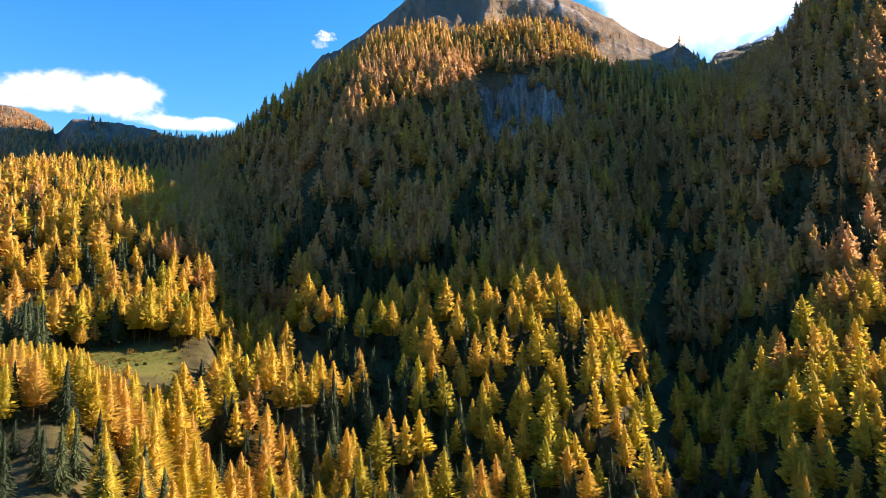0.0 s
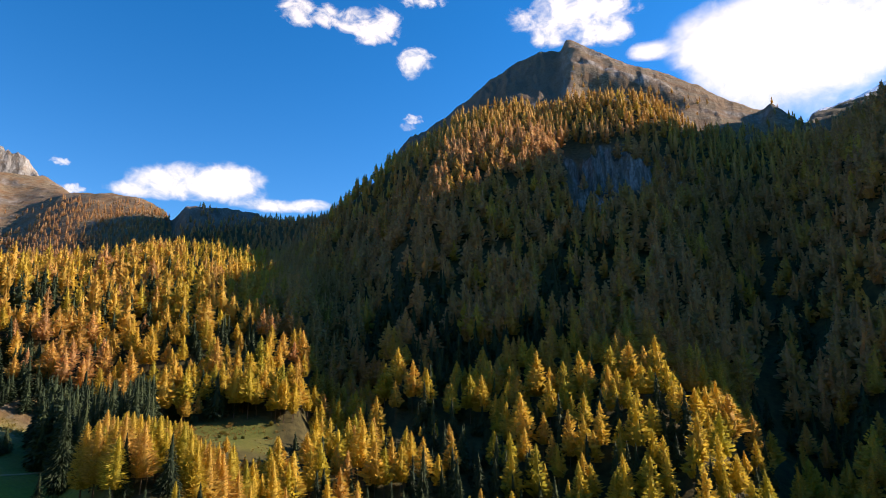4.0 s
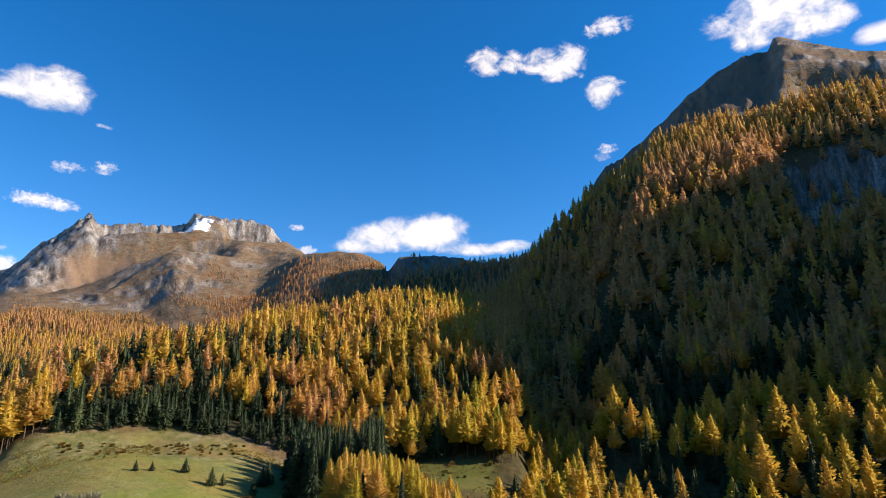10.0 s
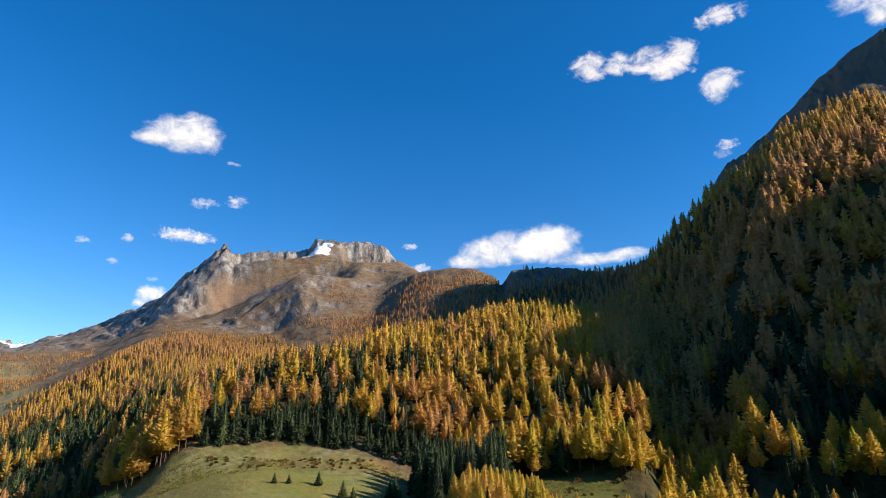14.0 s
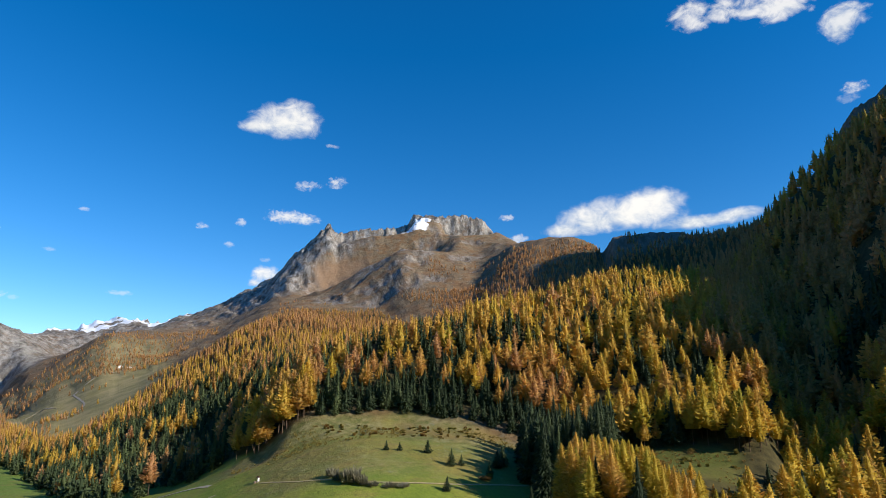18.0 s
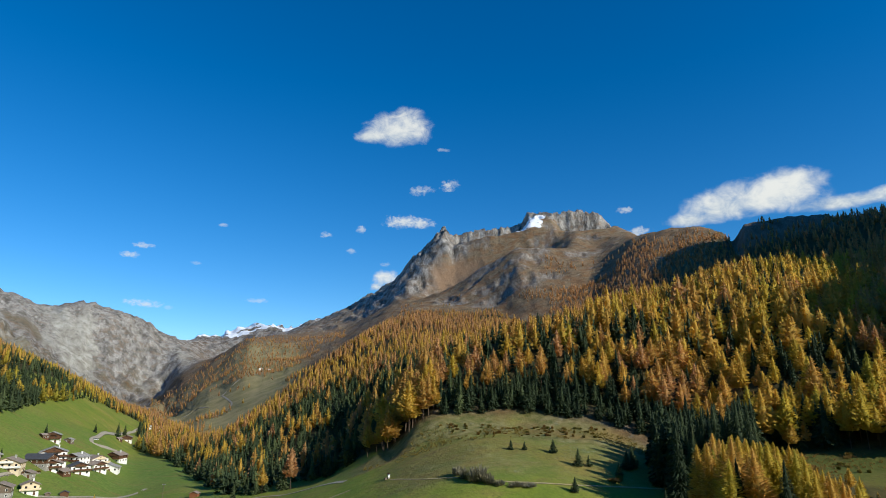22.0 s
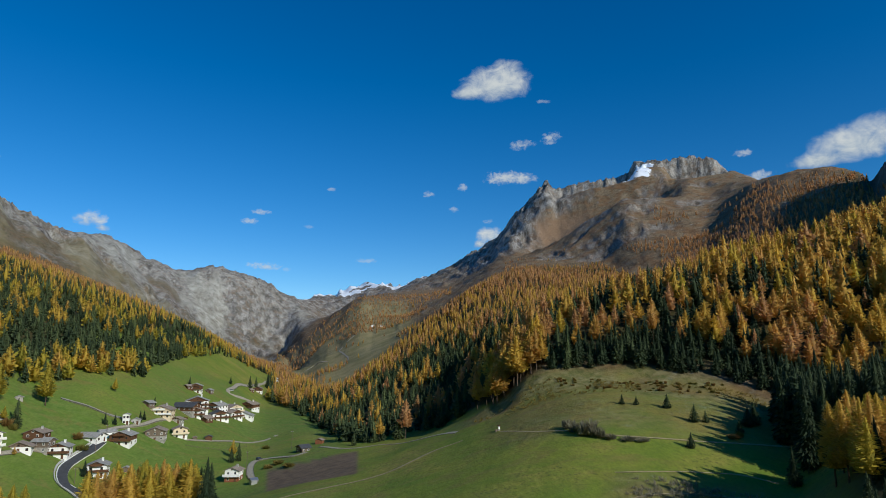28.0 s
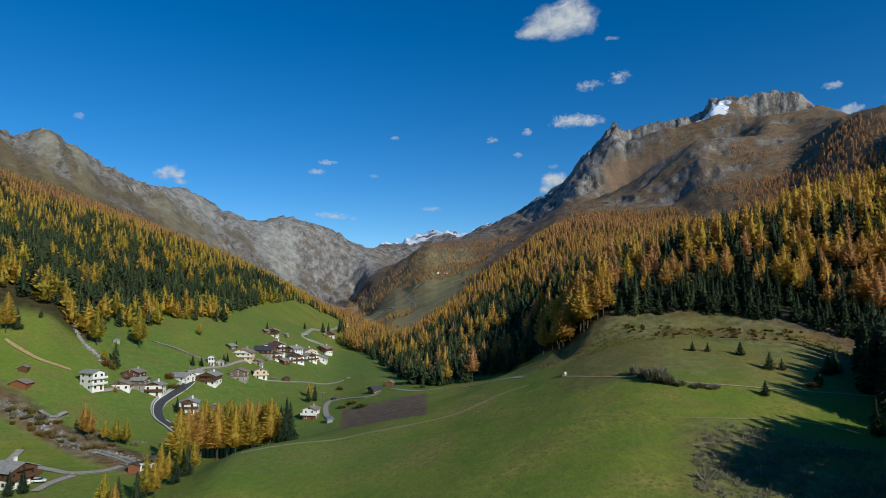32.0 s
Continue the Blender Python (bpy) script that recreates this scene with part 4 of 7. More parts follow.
# ---- clouds: thin curved veils far behind everything ----
def cloud_material():
    """White vapour that glows by itself: thick in the middle of its lobes, torn by noise at the rim, bluish painted
    shade towards the base.
    """
    n = Nodes("cloud", 1.0)
    at = n.attribute("veil_at").outputs["Vector"]
    f = n.noise(1.0, 9, 0.60, at, 0.35)
    veil, torn = n.attribute("veil").outputs["Fac"], n.attribute("veil_torn").outputs["Fac"]
    body = n.math("ADD", veil, n.math("MULTIPLY", n.math("SUBTRACT", f, 0.53), n.math("MULTIPLY", torn, 2.0)))
    alpha = n.math("MULTIPLY", n.span(body, 0.0, 1.15), n.attribute("veil_thick").outputs["Fac"])
    lit = n.math("ADD", n.attribute("veil_lit").outputs["Fac"], n.math("MULTIPLY", n.math("SUBTRACT", f, 0.5), 1.6))
    tint = n.ramp(n.span(lit, -0.3, 0.9), (0.0, (0.60, 0.68, 0.78)), (0.5, (0.84, 0.88, 0.92)), (1.0, (1.0, 1.0, 1.0)))
    em = n.node("ShaderNodeEmission", Color=tint, Strength=0.72)
    tr = n.node("ShaderNodeBsdfTransparent")
    mx = n.t.nodes.new("ShaderNodeMixShader")
    n.t.links.new(alpha, mx.inputs[0])
    n.t.links.new(tr.outputs[0], mx.inputs[1])
    n.t.links.new(em.outputs[0], mx.inputs[2])
    n.t.links.new(mx.outputs[0], n.t.nodes["Material Output"].inputs["Surface"])
    return n.m


CLOUD = cloud_material()


def cloud(lobes, thick=1.0, torn=1.0, reach=4700.0):
    """A cloud of rounded lobes, each bearing, angle above the horizon, half width and half height in degrees."""
    L = np.array(lobes)
    cs = np.cos(np.radians(L[:, 1]))
    b0, b1 = (L[:, 0] - 1.75 * L[:, 2] / cs).min(), (L[:, 0] + 1.75 * L[:, 2] / cs).max()
    e0, e1 = (L[:, 1] - 1.5 * L[:, 3]).min(), (L[:, 1] + 1.75 * L[:, 3]).max()
    fine = max(0.12, (b1 - b0) / 90)
    nx, ny = max(10, int((b1 - b0) / fine)), max(10, int((e1 - e0) / fine))
    B, E = [a.ravel() for a in np.meshgrid(np.linspace(b0, b1, nx + 1), np.linspace(e0, e1, ny + 1))]
    p = (B[:, None] - L[:, 0]) * cs / L[:, 2]
    q = (E[:, None] - L[:, 1]) / L[:, 3]
    q = np.where(q < 0, q * 1.35, q)
    veil = np.log(np.exp(4 * (1 - p ** 2 - q ** 2)).sum(1)) / 4
    b, e = np.radians(B), np.radians(E)
    co = np.stack([np.sin(b) * np.cos(e), np.cos(b) * np.cos(e), np.sin(e)], -1) * reach + np.array([0, 0, EYE.z])
    i = np.arange((nx + 1) * (ny + 1)).reshape(ny + 1, nx + 1)
    me = mesh_arrays("cloud", co, np.stack([i[:-1, :-1], i[:-1, 1:], i[1:, 1:], i[1:, :-1]], -1).reshape(-1, 4))
    grain = max(0.5, 0.8 * L[:, 3].max())
    me.attributes.new("veil_at", "FLOAT_VECTOR", "POINT").data.foreach_set("vector", np.stack([B * cs.mean() / grain, E * 1.3 / grain, np.full(len(B), L[0, 0])], -1).astype(np.float32).ravel())
    low, high = (L[:, 1] - L[:, 3]).min(), (L[:, 1] + L[:, 3]).max()
    for name, value in (("veil", veil), ("veil_lit", (E - low) / (high - low)), ("veil_torn", np.full(len(B), torn)), ("veil_thick", np.full(len(B), thick))):
        me.attributes.new(name, "FLOAT", "POINT").data.foreach_set("value", np.clip(value, -3, 3).astype(np.float32))
    me.materials.append(CLOUD)
    word = "large bright" if b1 - b0 > 18 else "small" if b1 - b0 > 5 else "tiny wispy"
    return tagged(new("cloud", me), word + " white fair-weather cloud in the blue sky", "cloud", "clouds", "structure")


cloud([(11.3, 25.0, 3.65, 1.84), (12.6, 26.1, 2.18, 1.42), (8.7, 24.4, 1.67, 0.82)], 0.97, 0.9)
cloud([(16.1, 23.5, 0.73, 0.26)], 0.35, 1.3)
cloud([(45.4, 16.9, 5.02, 2.23), (47.3, 17.7, 2.89, 1.48), (41.5, 16.5, 3.46, 1.92), (39.0, 15.6, 2.39, 0.85), (50.8, 15.5, 4.65, 0.84), (54.5, 15.8, 2.12, 0.72)], 1.00, 0.8)
cloud([(34.6, 15.2, 1.26, 0.48)], 0.60, 1.2)
cloud([(12.0, 16.7, 2.05, 0.84), (13.9, 16.6, 1.36, 0.71)], 0.80, 1.4)
cloud([(13.8, 19.8, 1.36, 0.47)], 0.45, 1.5)
cloud([(16.8, 20.3, 0.98, 0.58)], 0.50, 1.5)
cloud([(10.6, 11.4, 1.43, 1.09), (9.7, 10.6, 0.78, 0.54)], 0.95, 0.9)
cloud([(8.1, 15.9, 0.61, 0.49)], 0.50, 1.5)
cloud([(7.2, 13.9, 0.52, 0.40)], 0.40, 1.5)
cloud([(5.0, 15.3, 0.42, 0.34)], 0.30, 1.5)
cloud([(-11.0, 13.1, 1.10, 0.34)], 0.55, 1.5)
cloud([(-11.9, 12.2, 0.90, 0.39)], 0.60, 1.5)
cloud([(-10.5, 8.2, 1.73, 0.44)], 0.65, 1.5)
cloud([(-1.1, 9.0, 1.11, 0.31)], 0.35, 1.5)
cloud([(-6.6, 12.0, 0.58, 0.25)], 0.25, 1.5)
cloud([(-4.6, 15.5, 0.54, 0.26)], 0.40, 1.5)
cloud([(4.7, 15.3, 0.63, 0.42)], 0.40, 1.5)
cloud([(33.4, 17.1, 0.83, 0.44)], 0.55, 1.5)
cloud([(34.0, 14.9, 1.19, 0.39)], 0.60, 1.5)
cloud([(13.5, 19.5, 0.95, 0.47)], 0.35, 1.5)
cloud([(16.5, 20.0, 0.89, 0.58)], 0.50, 1.5)
cloud([(10.5, 12.7, 0.64, 0.32)], 0.30, 1.5)
cloud([(-8.5, 8.0, 0.47, 0.25)], 0.20, 1.5)
cloud([(-24.6, 11.2, 1.33, 0.95), (-23.6, 10.6, 0.72, 0.35)], 0.85, 1.1)
cloud([(-31.5, 15.1, 0.46, 0.40)], 0.30, 1.5)
cloud([(52.1, 32.5, 1.77, 1.60), (55.0, 32.4, 1.99, 1.23), (59.8, 31.8, 3.23, 2.01), (64.2, 29.4, 1.94, 1.28), (63.7, 28.4, 1.03, 1.19)], 0.85, 1.5)
cloud([(64.9, 34.4, 2.17, 1.11)], 0.75, 1.5)
cloud([(80.2, 32.4, 5.61, 2.18), (83.1, 30.8, 3.22, 2.01), (77.8, 30.7, 1.74, 1.22)], 0.97, 1.1)
cloud([(97.5, 26.2, 7.16, 4.67), (93.3, 28.4, 4.45, 3.04), (87.4, 28.5, 2.21, 1.09), (103.2, 25.8, 4.31, 5.18), (99.7, 29.3, 7.83, 2.82)], 1.00, 0.7)
cloud([(98.6, 24.3, 8.48, 5.67), (109.5, 25.8, 6.21, 4.64)], 1.00, 0.7)
cloud([(63.5, 23.5, 0.84, 0.62)], 0.25, 1.5)
cloud([(64.0, 24.1, 0.97, 0.66)], 0.60, 1.4)

# ---- village, roads and single things ----
def plain(name, colour, rough=0.85, metal=0.0, vary=0.25, scale=1.5, bump=0.3):
    """A surface with grain and wear at two scales."""
    n = Nodes(name, rough, metal, 0.3)
    a, b = n.noise(scale, 5), n.noise(scale * 9, 3)
    lo, hi = [c * (1 - vary) for c in colour], [min(1, c * (1 + vary)) for c in colour]
    n.color(n.mix(n.span(b, 0.3, 0.7, 0, 0.35), n.ramp(a, (0.3, lo), (0.7, hi)), lo))
    n.bump(b, bump, 0.03)
    return n.m


def wood_material(name, dark, light):
    n = Nodes(name, 0.85, 0, 0.2)
    v = n.noise(2.0, 5, 0.6, n.scaled(6, 6, 0.5))
    n.color(n.ramp(v, (0.3, dark), (0.7, light)))
    n.bump(v, 0.4, 0.03)
    return n.m


PLASTER = plain("white_plaster", (0.83, 0.82, 0.79), 0.9, 0, 0.08, 0.5)
CREAM = plain("cream_plaster", (0.72, 0.60, 0.42), 0.9, 0, 0.08, 0.5)
STONE = plain("rough_stone", (0.33, 0.31, 0.28), 0.95, 0, 0.35, 0.9, 0.6)
ROOF_GREY = plain("grey_shingle", (0.31, 0.30, 0.285), 0.85, 0, 0.3, 0.8)
ROOF_BROWN = plain("weathered_shingle", (0.28, 0.225, 0.185), 0.85, 0, 0.3, 0.8)
ROOF_DARK = plain("dark_roof", (0.075, 0.075, 0.080), 0.6, 0, 0.3, 0.8)
TIMBER = wood_material("brown_timber", (0.060, 0.030, 0.016), (0.17, 0.085, 0.045))
TIMBER_GREY = wood_material("weathered_timber", (0.10, 0.075, 0.055), (0.22, 0.17, 0.13))
TIMBER_RED = wood_material("reddish_timber", (0.16, 0.06, 0.03), (0.30, 0.12, 0.06))
METAL = plain("galvanised_metal", (0.45, 0.46, 0.47), 0.45, 0.8, 0.15)
CONCRETE = plain("concrete", (0.42, 0.41, 0.39), 0.9, 0, 0.2, 0.7)
ASPHALT = plain("asphalt", (0.060, 0.062, 0.068), 0.85, 0, 0.2, 0.6)
ROAD_PAINT = plain("road_paint", (0.62, 0.62, 0.60), 0.7, 0, 0.15)
GRAVEL = plain("pale_gravel", (0.36, 0.32, 0.25), 0.95, 0, 0.25, 0.8)
DIRT = plain("trodden_earth", (0.34, 0.28, 0.15), 0.95, 0, 0.25, 0.8)
EARTH_BARE = plain("bare_yellow_earth", (0.42, 0.30, 0.14), 0.95, 0, 0.25, 0.8)
WATER = plain("stream_water", (0.20, 0.24, 0.25), 0.12, 0, 0.3, 1.2)
FOAM = plain("stream_foam", (0.62, 0.64, 0.64), 0.5, 0, 0.3, 1.2)
BOULDER = plain("boulder", (0.31, 0.295, 0.27), 0.92, 0, 0.4, 0.8, 0.6)
CAR_WHITE = plain("car_paint", (0.75, 0.76, 0.78), 0.25, 0, 0.03)
CAR_DARK = plain("dark_car_paint", (0.05, 0.055, 0.065), 0.25, 0, 0.1)
RUBBER = plain("rubber", (0.02, 0.02, 0.02), 0.8)
GLASS = Nodes("window_glass", 0.06, 0, 0.6).color((0.025, 0.03, 0.035)).m
SCRUB = needle_material("bare_scrub", ((0.0, (0.28, 0.26, 0.17)), (0.5, (0.38, 0.35, 0.25)), (1.0, (0.46, 0.42, 0.32))), True, 0.4)
HEDGE = needle_material("autumn_shrub", ((0.0, (0.22, 0.23, 0.05)), (0.5, (0.36, 0.25, 0.07)), (1.0, (0.40, 0.20, 0.08))), True, 0.45)
PINK = needle_material("leafless_birch", ((0.0, (0.34, 0.27, 0.23)), (1.0, (0.46, 0.35, 0.30))), True, 0.4)


def spot(b, d, lift=0.0):
    """The place on the ground at a bearing and a distance."""
    return Vector((d * math.sin(radians(b)), d * math.cos(radians(b)), float(ground(b, d)) + lift))


def ground_xy(x, y):
    return ground(np.degrees(np.arctan2(x, y)), np.hypot(x, y))


def box(bm, x0, x1, y0, y1, z0, z1):
    v = [bm.verts.new(p) for p in ((x0, y0, z0), (x1, y0, z0), (x1, y1, z0), (x0, y1, z0), (x0, y0, z1), (x1, y0, z1), (x1, y1, z1), (x0, y1, z1))]
    for q in ((3, 2, 1, 0), (4, 5, 6, 7), (0, 1, 5, 4), (1, 2, 6, 5), (2, 3, 7, 6), (3, 0, 4, 7)):
        bm.faces.new([v[i] for i in q])


def prism(bm, outline, y0, y1):
    """An outline in x and z, pushed from y0 to y1."""
    a, b = [bm.verts.new((x, y0, z)) for x, z in outline], [bm.verts.new((x, y1, z)) for x, z in outline]
    bm.faces.new(a)
    bm.faces.new(b[::-1])
    for i in range(len(a)):
        j = (i + 1) % len(a)
        bm.faces.new((a[j], a[i], b[i], b[j]))


def tube(bm, p, q, r0, r1, sides=6):
    p, q = Vector(p), Vector(q)
    turn = (q - p).to_track_quat("Z", "Y").to_matrix()
    rings = [[bm.verts.new(c + turn @ Vector((math.cos(6.2832 * k / sides) * r, math.sin(6.2832 * k / sides) * r, 0))) for k in range(sides)] for c, r in ((p, r0), (q, r1))]
    for k in range(sides):
        j = (k + 1) % sides
        bm.faces.new((rings[0][k], rings[0][j], rings[1][j], rings[1][k]))
    bm.faces.new(rings[0][::-1])
    bm.faces.new(rings[1])


def part(name, bm, material, parent, label="", bevel=0.0):
    bmesh.ops.recalc_face_normals(bm, faces=bm.faces)
    if bevel:
        bmesh.ops.bevel(bm, geom=bm.edges[:], offset=bevel, segments=1, affect="EDGES")
    me = bpy.data.meshes.new(name)
    bm.to_mesh(me)
    bm.free()
    me.materials.append(material)
    ob = new(name, me)
    ob.parent = parent
    if label:
        ob["label"] = label
    return ob


def made(build, *args):
    bm = bmesh.new()
    build(bm, *args)
    return bm


def piece(name, shape, material, parent, label="", bevel=0.0):
    """A part made of boxes, each x0, x1, y0, y1, z0, z1."""
    bm = bmesh.new()
    for s in shape:
        box(bm, *s)
    return part(name, bm, material, parent, label, bevel)


WINDOW_ME = {}


def window_part(parent, x, y, z, w, h, turn, frame_mat):
    """A window set in a wall: frame, and its pane as a part of it. turn: degrees about z, 0 faces -y."""
    key = (round(w, 2), round(h, 2), frame_mat.name)
    if key not in WINDOW_ME:
        fr, pn = bmesh.new(), bmesh.new()
        t = 0.11
        rings = [[fr.verts.new((sx * (w / 2 - k), y, sz * (h / 2 - k))) for sx, sz in ((-1, -1), (1, -1), (1, 1), (-1, 1))] for k, y in ((0, 0.05), (0, -0.06), (t, -0.06), (t, 0.05))]
        for r in range(4):
            for i in range(4):
                j = (i + 1) % 4
                fr.faces.new((rings[r][i], rings[r][j], rings[(r + 1) % 4][j], rings[(r + 1) % 4][i]))
        box(pn, -w / 2 + t, w / 2 - t, -0.012, 0.03, -h / 2 + t, h / 2 - t)
        mf, mp = bpy.data.meshes.new("window"), bpy.data.meshes.new("pane")
        for bm, me, m in ((fr, mf, frame_mat), (pn, mp, GLASS)):
            bm.to_mesh(me)
            bm.free()
            me.materials.append(m)
        WINDOW_ME[key] = mf, mp
    fr = new("window", WINDOW_ME[key][0])
    fr.parent = parent
    fr.matrix_basis = pose(x, y, z, 0, 0, turn)
    pn = new("pane", WINDOW_ME[key][1])
    pn.parent = fr
    return fr


def house(b, d, w, l, storeys, face, label, lower=None, upper=None, roof=None, pitch=0.40, timber_from=1, balcony=True, chimney=True, category="house", group="houses of the village", low=2.7, windows=True):
    """An alpine house. Gable front w wide towards bearing `face`, l deep; storeys from timber_from up are clad in wood."""
    lower, upper, roof = lower or PLASTER, upper or TIMBER, roof or ROOF_GREY
    if 430 < d < 600:
        w, l = w * 1.15, l * 1.15
    root = tagged(new("barn" if category == "barn" else "shed" if category == "shed" else "house"), label, category, group)
    p = spot(b, d)
    a = radians(180 - face)
    corners = [p + Matrix.Rotation(a, 3, "Z") @ Vector((sx * w / 2, sy * l / 2, 0)) for sx in (-1, 1) for sy in (-1, 1)]
    heights = [float(ground_xy(c.x, c.y)) for c in corners]
    base = min(heights) + 0.22 * (max(heights) - min(heights))
    root.matrix_basis = Matrix.Translation((p.x, p.y, base)) @ Matrix.Rotation(a, 4, "Z")
    drop = base - min(heights) + 0.6
    eave, half = storeys * low, w / 2
    ridge = eave + half * pitch
    cut = min(timber_from * low, eave) if timber_from < storeys + 1 else eave
    # lower walls, then the clad upper walls with the gable
    if timber_from > 0:
        piece("wall", [(-half, half, -l / 2, l / 2, -drop, cut)], lower, root)
    over = 0.06 if timber_from > 0 else 0.0
    top_mat = upper if timber_from <= storeys else lower
    bm = bmesh.new()
    z0 = cut + 0.002 if timber_from > 0 else -drop
    if timber_from > storeys:
        prism(bm, [(-half, z0), (half, z0), (0, ridge)], -l / 2, l / 2)
    else:
        prism(bm, [(-half - over, z0), (half + over, z0), (half + over, eave), (0, ridge + over), (-half - over, eave)], -l / 2 - over, l / 2 + over)
    part("gable_wall" if timber_from >= storeys else "upper_wall", bm, top_mat, root)
    # roof: two slabs with wide eaves
    o, t = (0.85 if w > 6 else 0.5), 0.22
    for sx in (-1, 1):
        bm = bmesh.new()
        x1, z1 = sx * (half + o), eave - o * pitch
        prism(bm, [(0, ridge + 0.12), (x1, z1 + 0.12), (x1, z1 + 0.12 + t), (0, ridge + 0.12 + t)], -l / 2 - o, l / 2 + o)
        part("roof", bm, roof, root)
    if chimney:
        bm = bmesh.new()
        cx = half * 0.35
        box(bm, cx - 0.4, cx + 0.4, l * 0.1, l * 0.1 + 0.8, ridge - cx * pitch - 0.3, ridge + 1.0)
        box(bm, cx - 0.5, cx + 0.5, l * 0.1 - 0.1, l * 0.1 + 0.9, ridge + 1.002, ridge + 1.15)
        part("chimney", bm, PLASTER if lower is PLASTER else CONCRETE, root)
    # windows on the front and both sides
    fr = TIMBER if lower in (PLASTER, CREAM) else PLASTER
    if windows:
        for s in range(storeys):
            z = s * low + low * 0.55
            proud = over if s >= timber_from else 0.0
            n = max(2, int(w / 3.2))
            for k in range(n):
                x = -half + w * (k + 0.5) / n
                if s == 0 and k == n // 2:
                    continue
                window_part(root, x, -l / 2 - proud - 0.02, z, 1.1, 1.25, 0, fr)
            m = max(2, int(l / 3.6))
            for k in range(m):
                y = -l / 2 + l * (k + 0.5) / m
                window_part(root, half + proud + 0.02, y, z, 1.0, 1.2, 90, fr)
                window_part(root, -half - proud - 0.02, y, z, 1.0, 1.2, -90, fr)
        if w > 7:
            window_part(root, 0, -l / 2 - (over if timber_from <= storeys else 0) - 0.02, eave + half * pitch * 0.4, 1.0, 1.0, 0, fr)
        dx = -half + w * (max(2, int(w / 3.2)) // 2 + 0.5) / max(2, int(w / 3.2))
        piece("door", [(dx - 0.55, dx + 0.55, -l / 2 - 0.08, -l / 2 - 0.004, -0.05, 2.1)], TIMBER, root, "brown wooden door")
    if balcony:
        for s in range(1, storeys + (1 if w > 9 else 0)):
            z = s * low + 0.02
            wide = half + (0.9 if s < storeys else -w * 0.22)
            bal = piece("balcony", [(-wide, wide, -l / 2 - 1.35, -l / 2 - 0.1, z - 0.16, z)], upper, root, "carved wooden balcony")
            piece("railing", [(-wide, wide, -l / 2 - 1.35, -l / 2 - 1.27, z + 0.12, z + 0.95)], upper, bal)
            piece("handrail", [(-wide - 0.05, wide + 0.05, -l / 2 - 1.40, -l / 2 - 1.22, z + 0.96, z + 1.05)], upper, bal)
    return root


def hut(b, d, w, l, face, label, wall=None, roof=None, high=2.4, group="huts on the meadows"):
    return house(b, d, w, l, 1, face, label, wall or TIMBER_GREY, wall or TIMBER_GREY, roof or ROOF_BROWN, 0.42, 0, False, False, "shed", group, high, False)


house(-29.6, 347, 6.2, 9.3, 3, 115, "tall white plastered house with grey shingle roof", PLASTER, PLASTER, ROOF_GREY, 0.40, 9, True, False, "house", low=2.75)
house(-27.6, 356, 10.3, 7.2, 1, 162, "low whitewashed farm shed with weathered roof", PLASTER, TIMBER_GREY, ROOF_BROWN, 0.40, 1, False, False, "barn", low=2.75)
house(-26.6, 369, 8.6, 8.6, 2, 178, "old brown timber farmhouse with shingle roof", STONE, TIMBER, ROOF_BROWN, 0.40, 1, True, True, "house", low=2.75)
house(-26.1, 362, 6.5, 7.1, 2, 94, "grey weathered barn with shallow roof", STONE, TIMBER_GREY, ROOF_GREY, 0.40, 1, False, False, "barn", low=2.75)
house(-25.0, 362, 9.0, 8.1, 2, 170, "white farmhouse with dark timber gable and balcony", PLASTER, TIMBER, ROOF_GREY, 0.40, 2, True, True, "house", low=2.75)
house(-22.9, 383, 9.0, 10.7, 1, 102, "long white stable with light grey roof", PLASTER, PLASTER, ROOF_GREY, 0.40, 9, False, False, "barn", low=2.75)
house(-21.9, 391, 5.9, 8.3, 1, 228, "white outbuilding with grey sheet roof", PLASTER, PLASTER, ROOF_GREY, 0.40, 9, False, False, "barn", low=2.75)
house(-20.7, 389, 10.7, 10.7, 2, 179, "alpine house with white base and brown timber upper floor", PLASTER, TIMBER, ROOF_GREY, 0.40, 1, True, True, "house", low=2.75)
house(-18.3, 409, 10.7, 9.6, 2, 170, "weathered timber barn on a stone base", STONE, TIMBER_GREY, ROOF_BROWN, 0.40, 1, False, False, "barn", low=2.75)
house(-16.5, 425, 8.2, 7.4, 2, 158, "cream and white house with wooden balcony", PLASTER, CREAM, ROOF_BROWN, 0.40, 1, True, True, "house", low=2.75)
house(-22.3, 350, 9.1, 9.1, 2, 166, "white house with dark timber gable beside the road", PLASTER, TIMBER, ROOF_GREY, 0.40, 2, True, True, "house", low=2.75)
house(-12.0, 344, 7.1, 6.4, 2, 188, "white house on a brick-red ground floor below the lane", TIMBER_RED, PLASTER, ROOF_BROWN, 0.40, 1, True, True, "house", low=2.75)
house(-6.3, 386, 6.9, 5.5, 1, 234, "low shed with dark sheet roof at the wood's edge", TIMBER_GREY, TIMBER_GREY, ROOF_DARK, 0.40, 1, False, False, "barn", low=2.75)
house(-34.5, 249, 9.9, 8.9, 2, 106, "large farmhouse of brown timber on white walls with grey roof", PLASTER, TIMBER, ROOF_GREY, 0.40, 1, True, True, "house", low=2.75)
house(-25.0, 253, 7.0, 4.9, 1, 175, "white workshop with flat dark roof by the stream", PLASTER, TIMBER_RED, ROOF_DARK, 0.40, 1, False, False, "house", low=2.75)
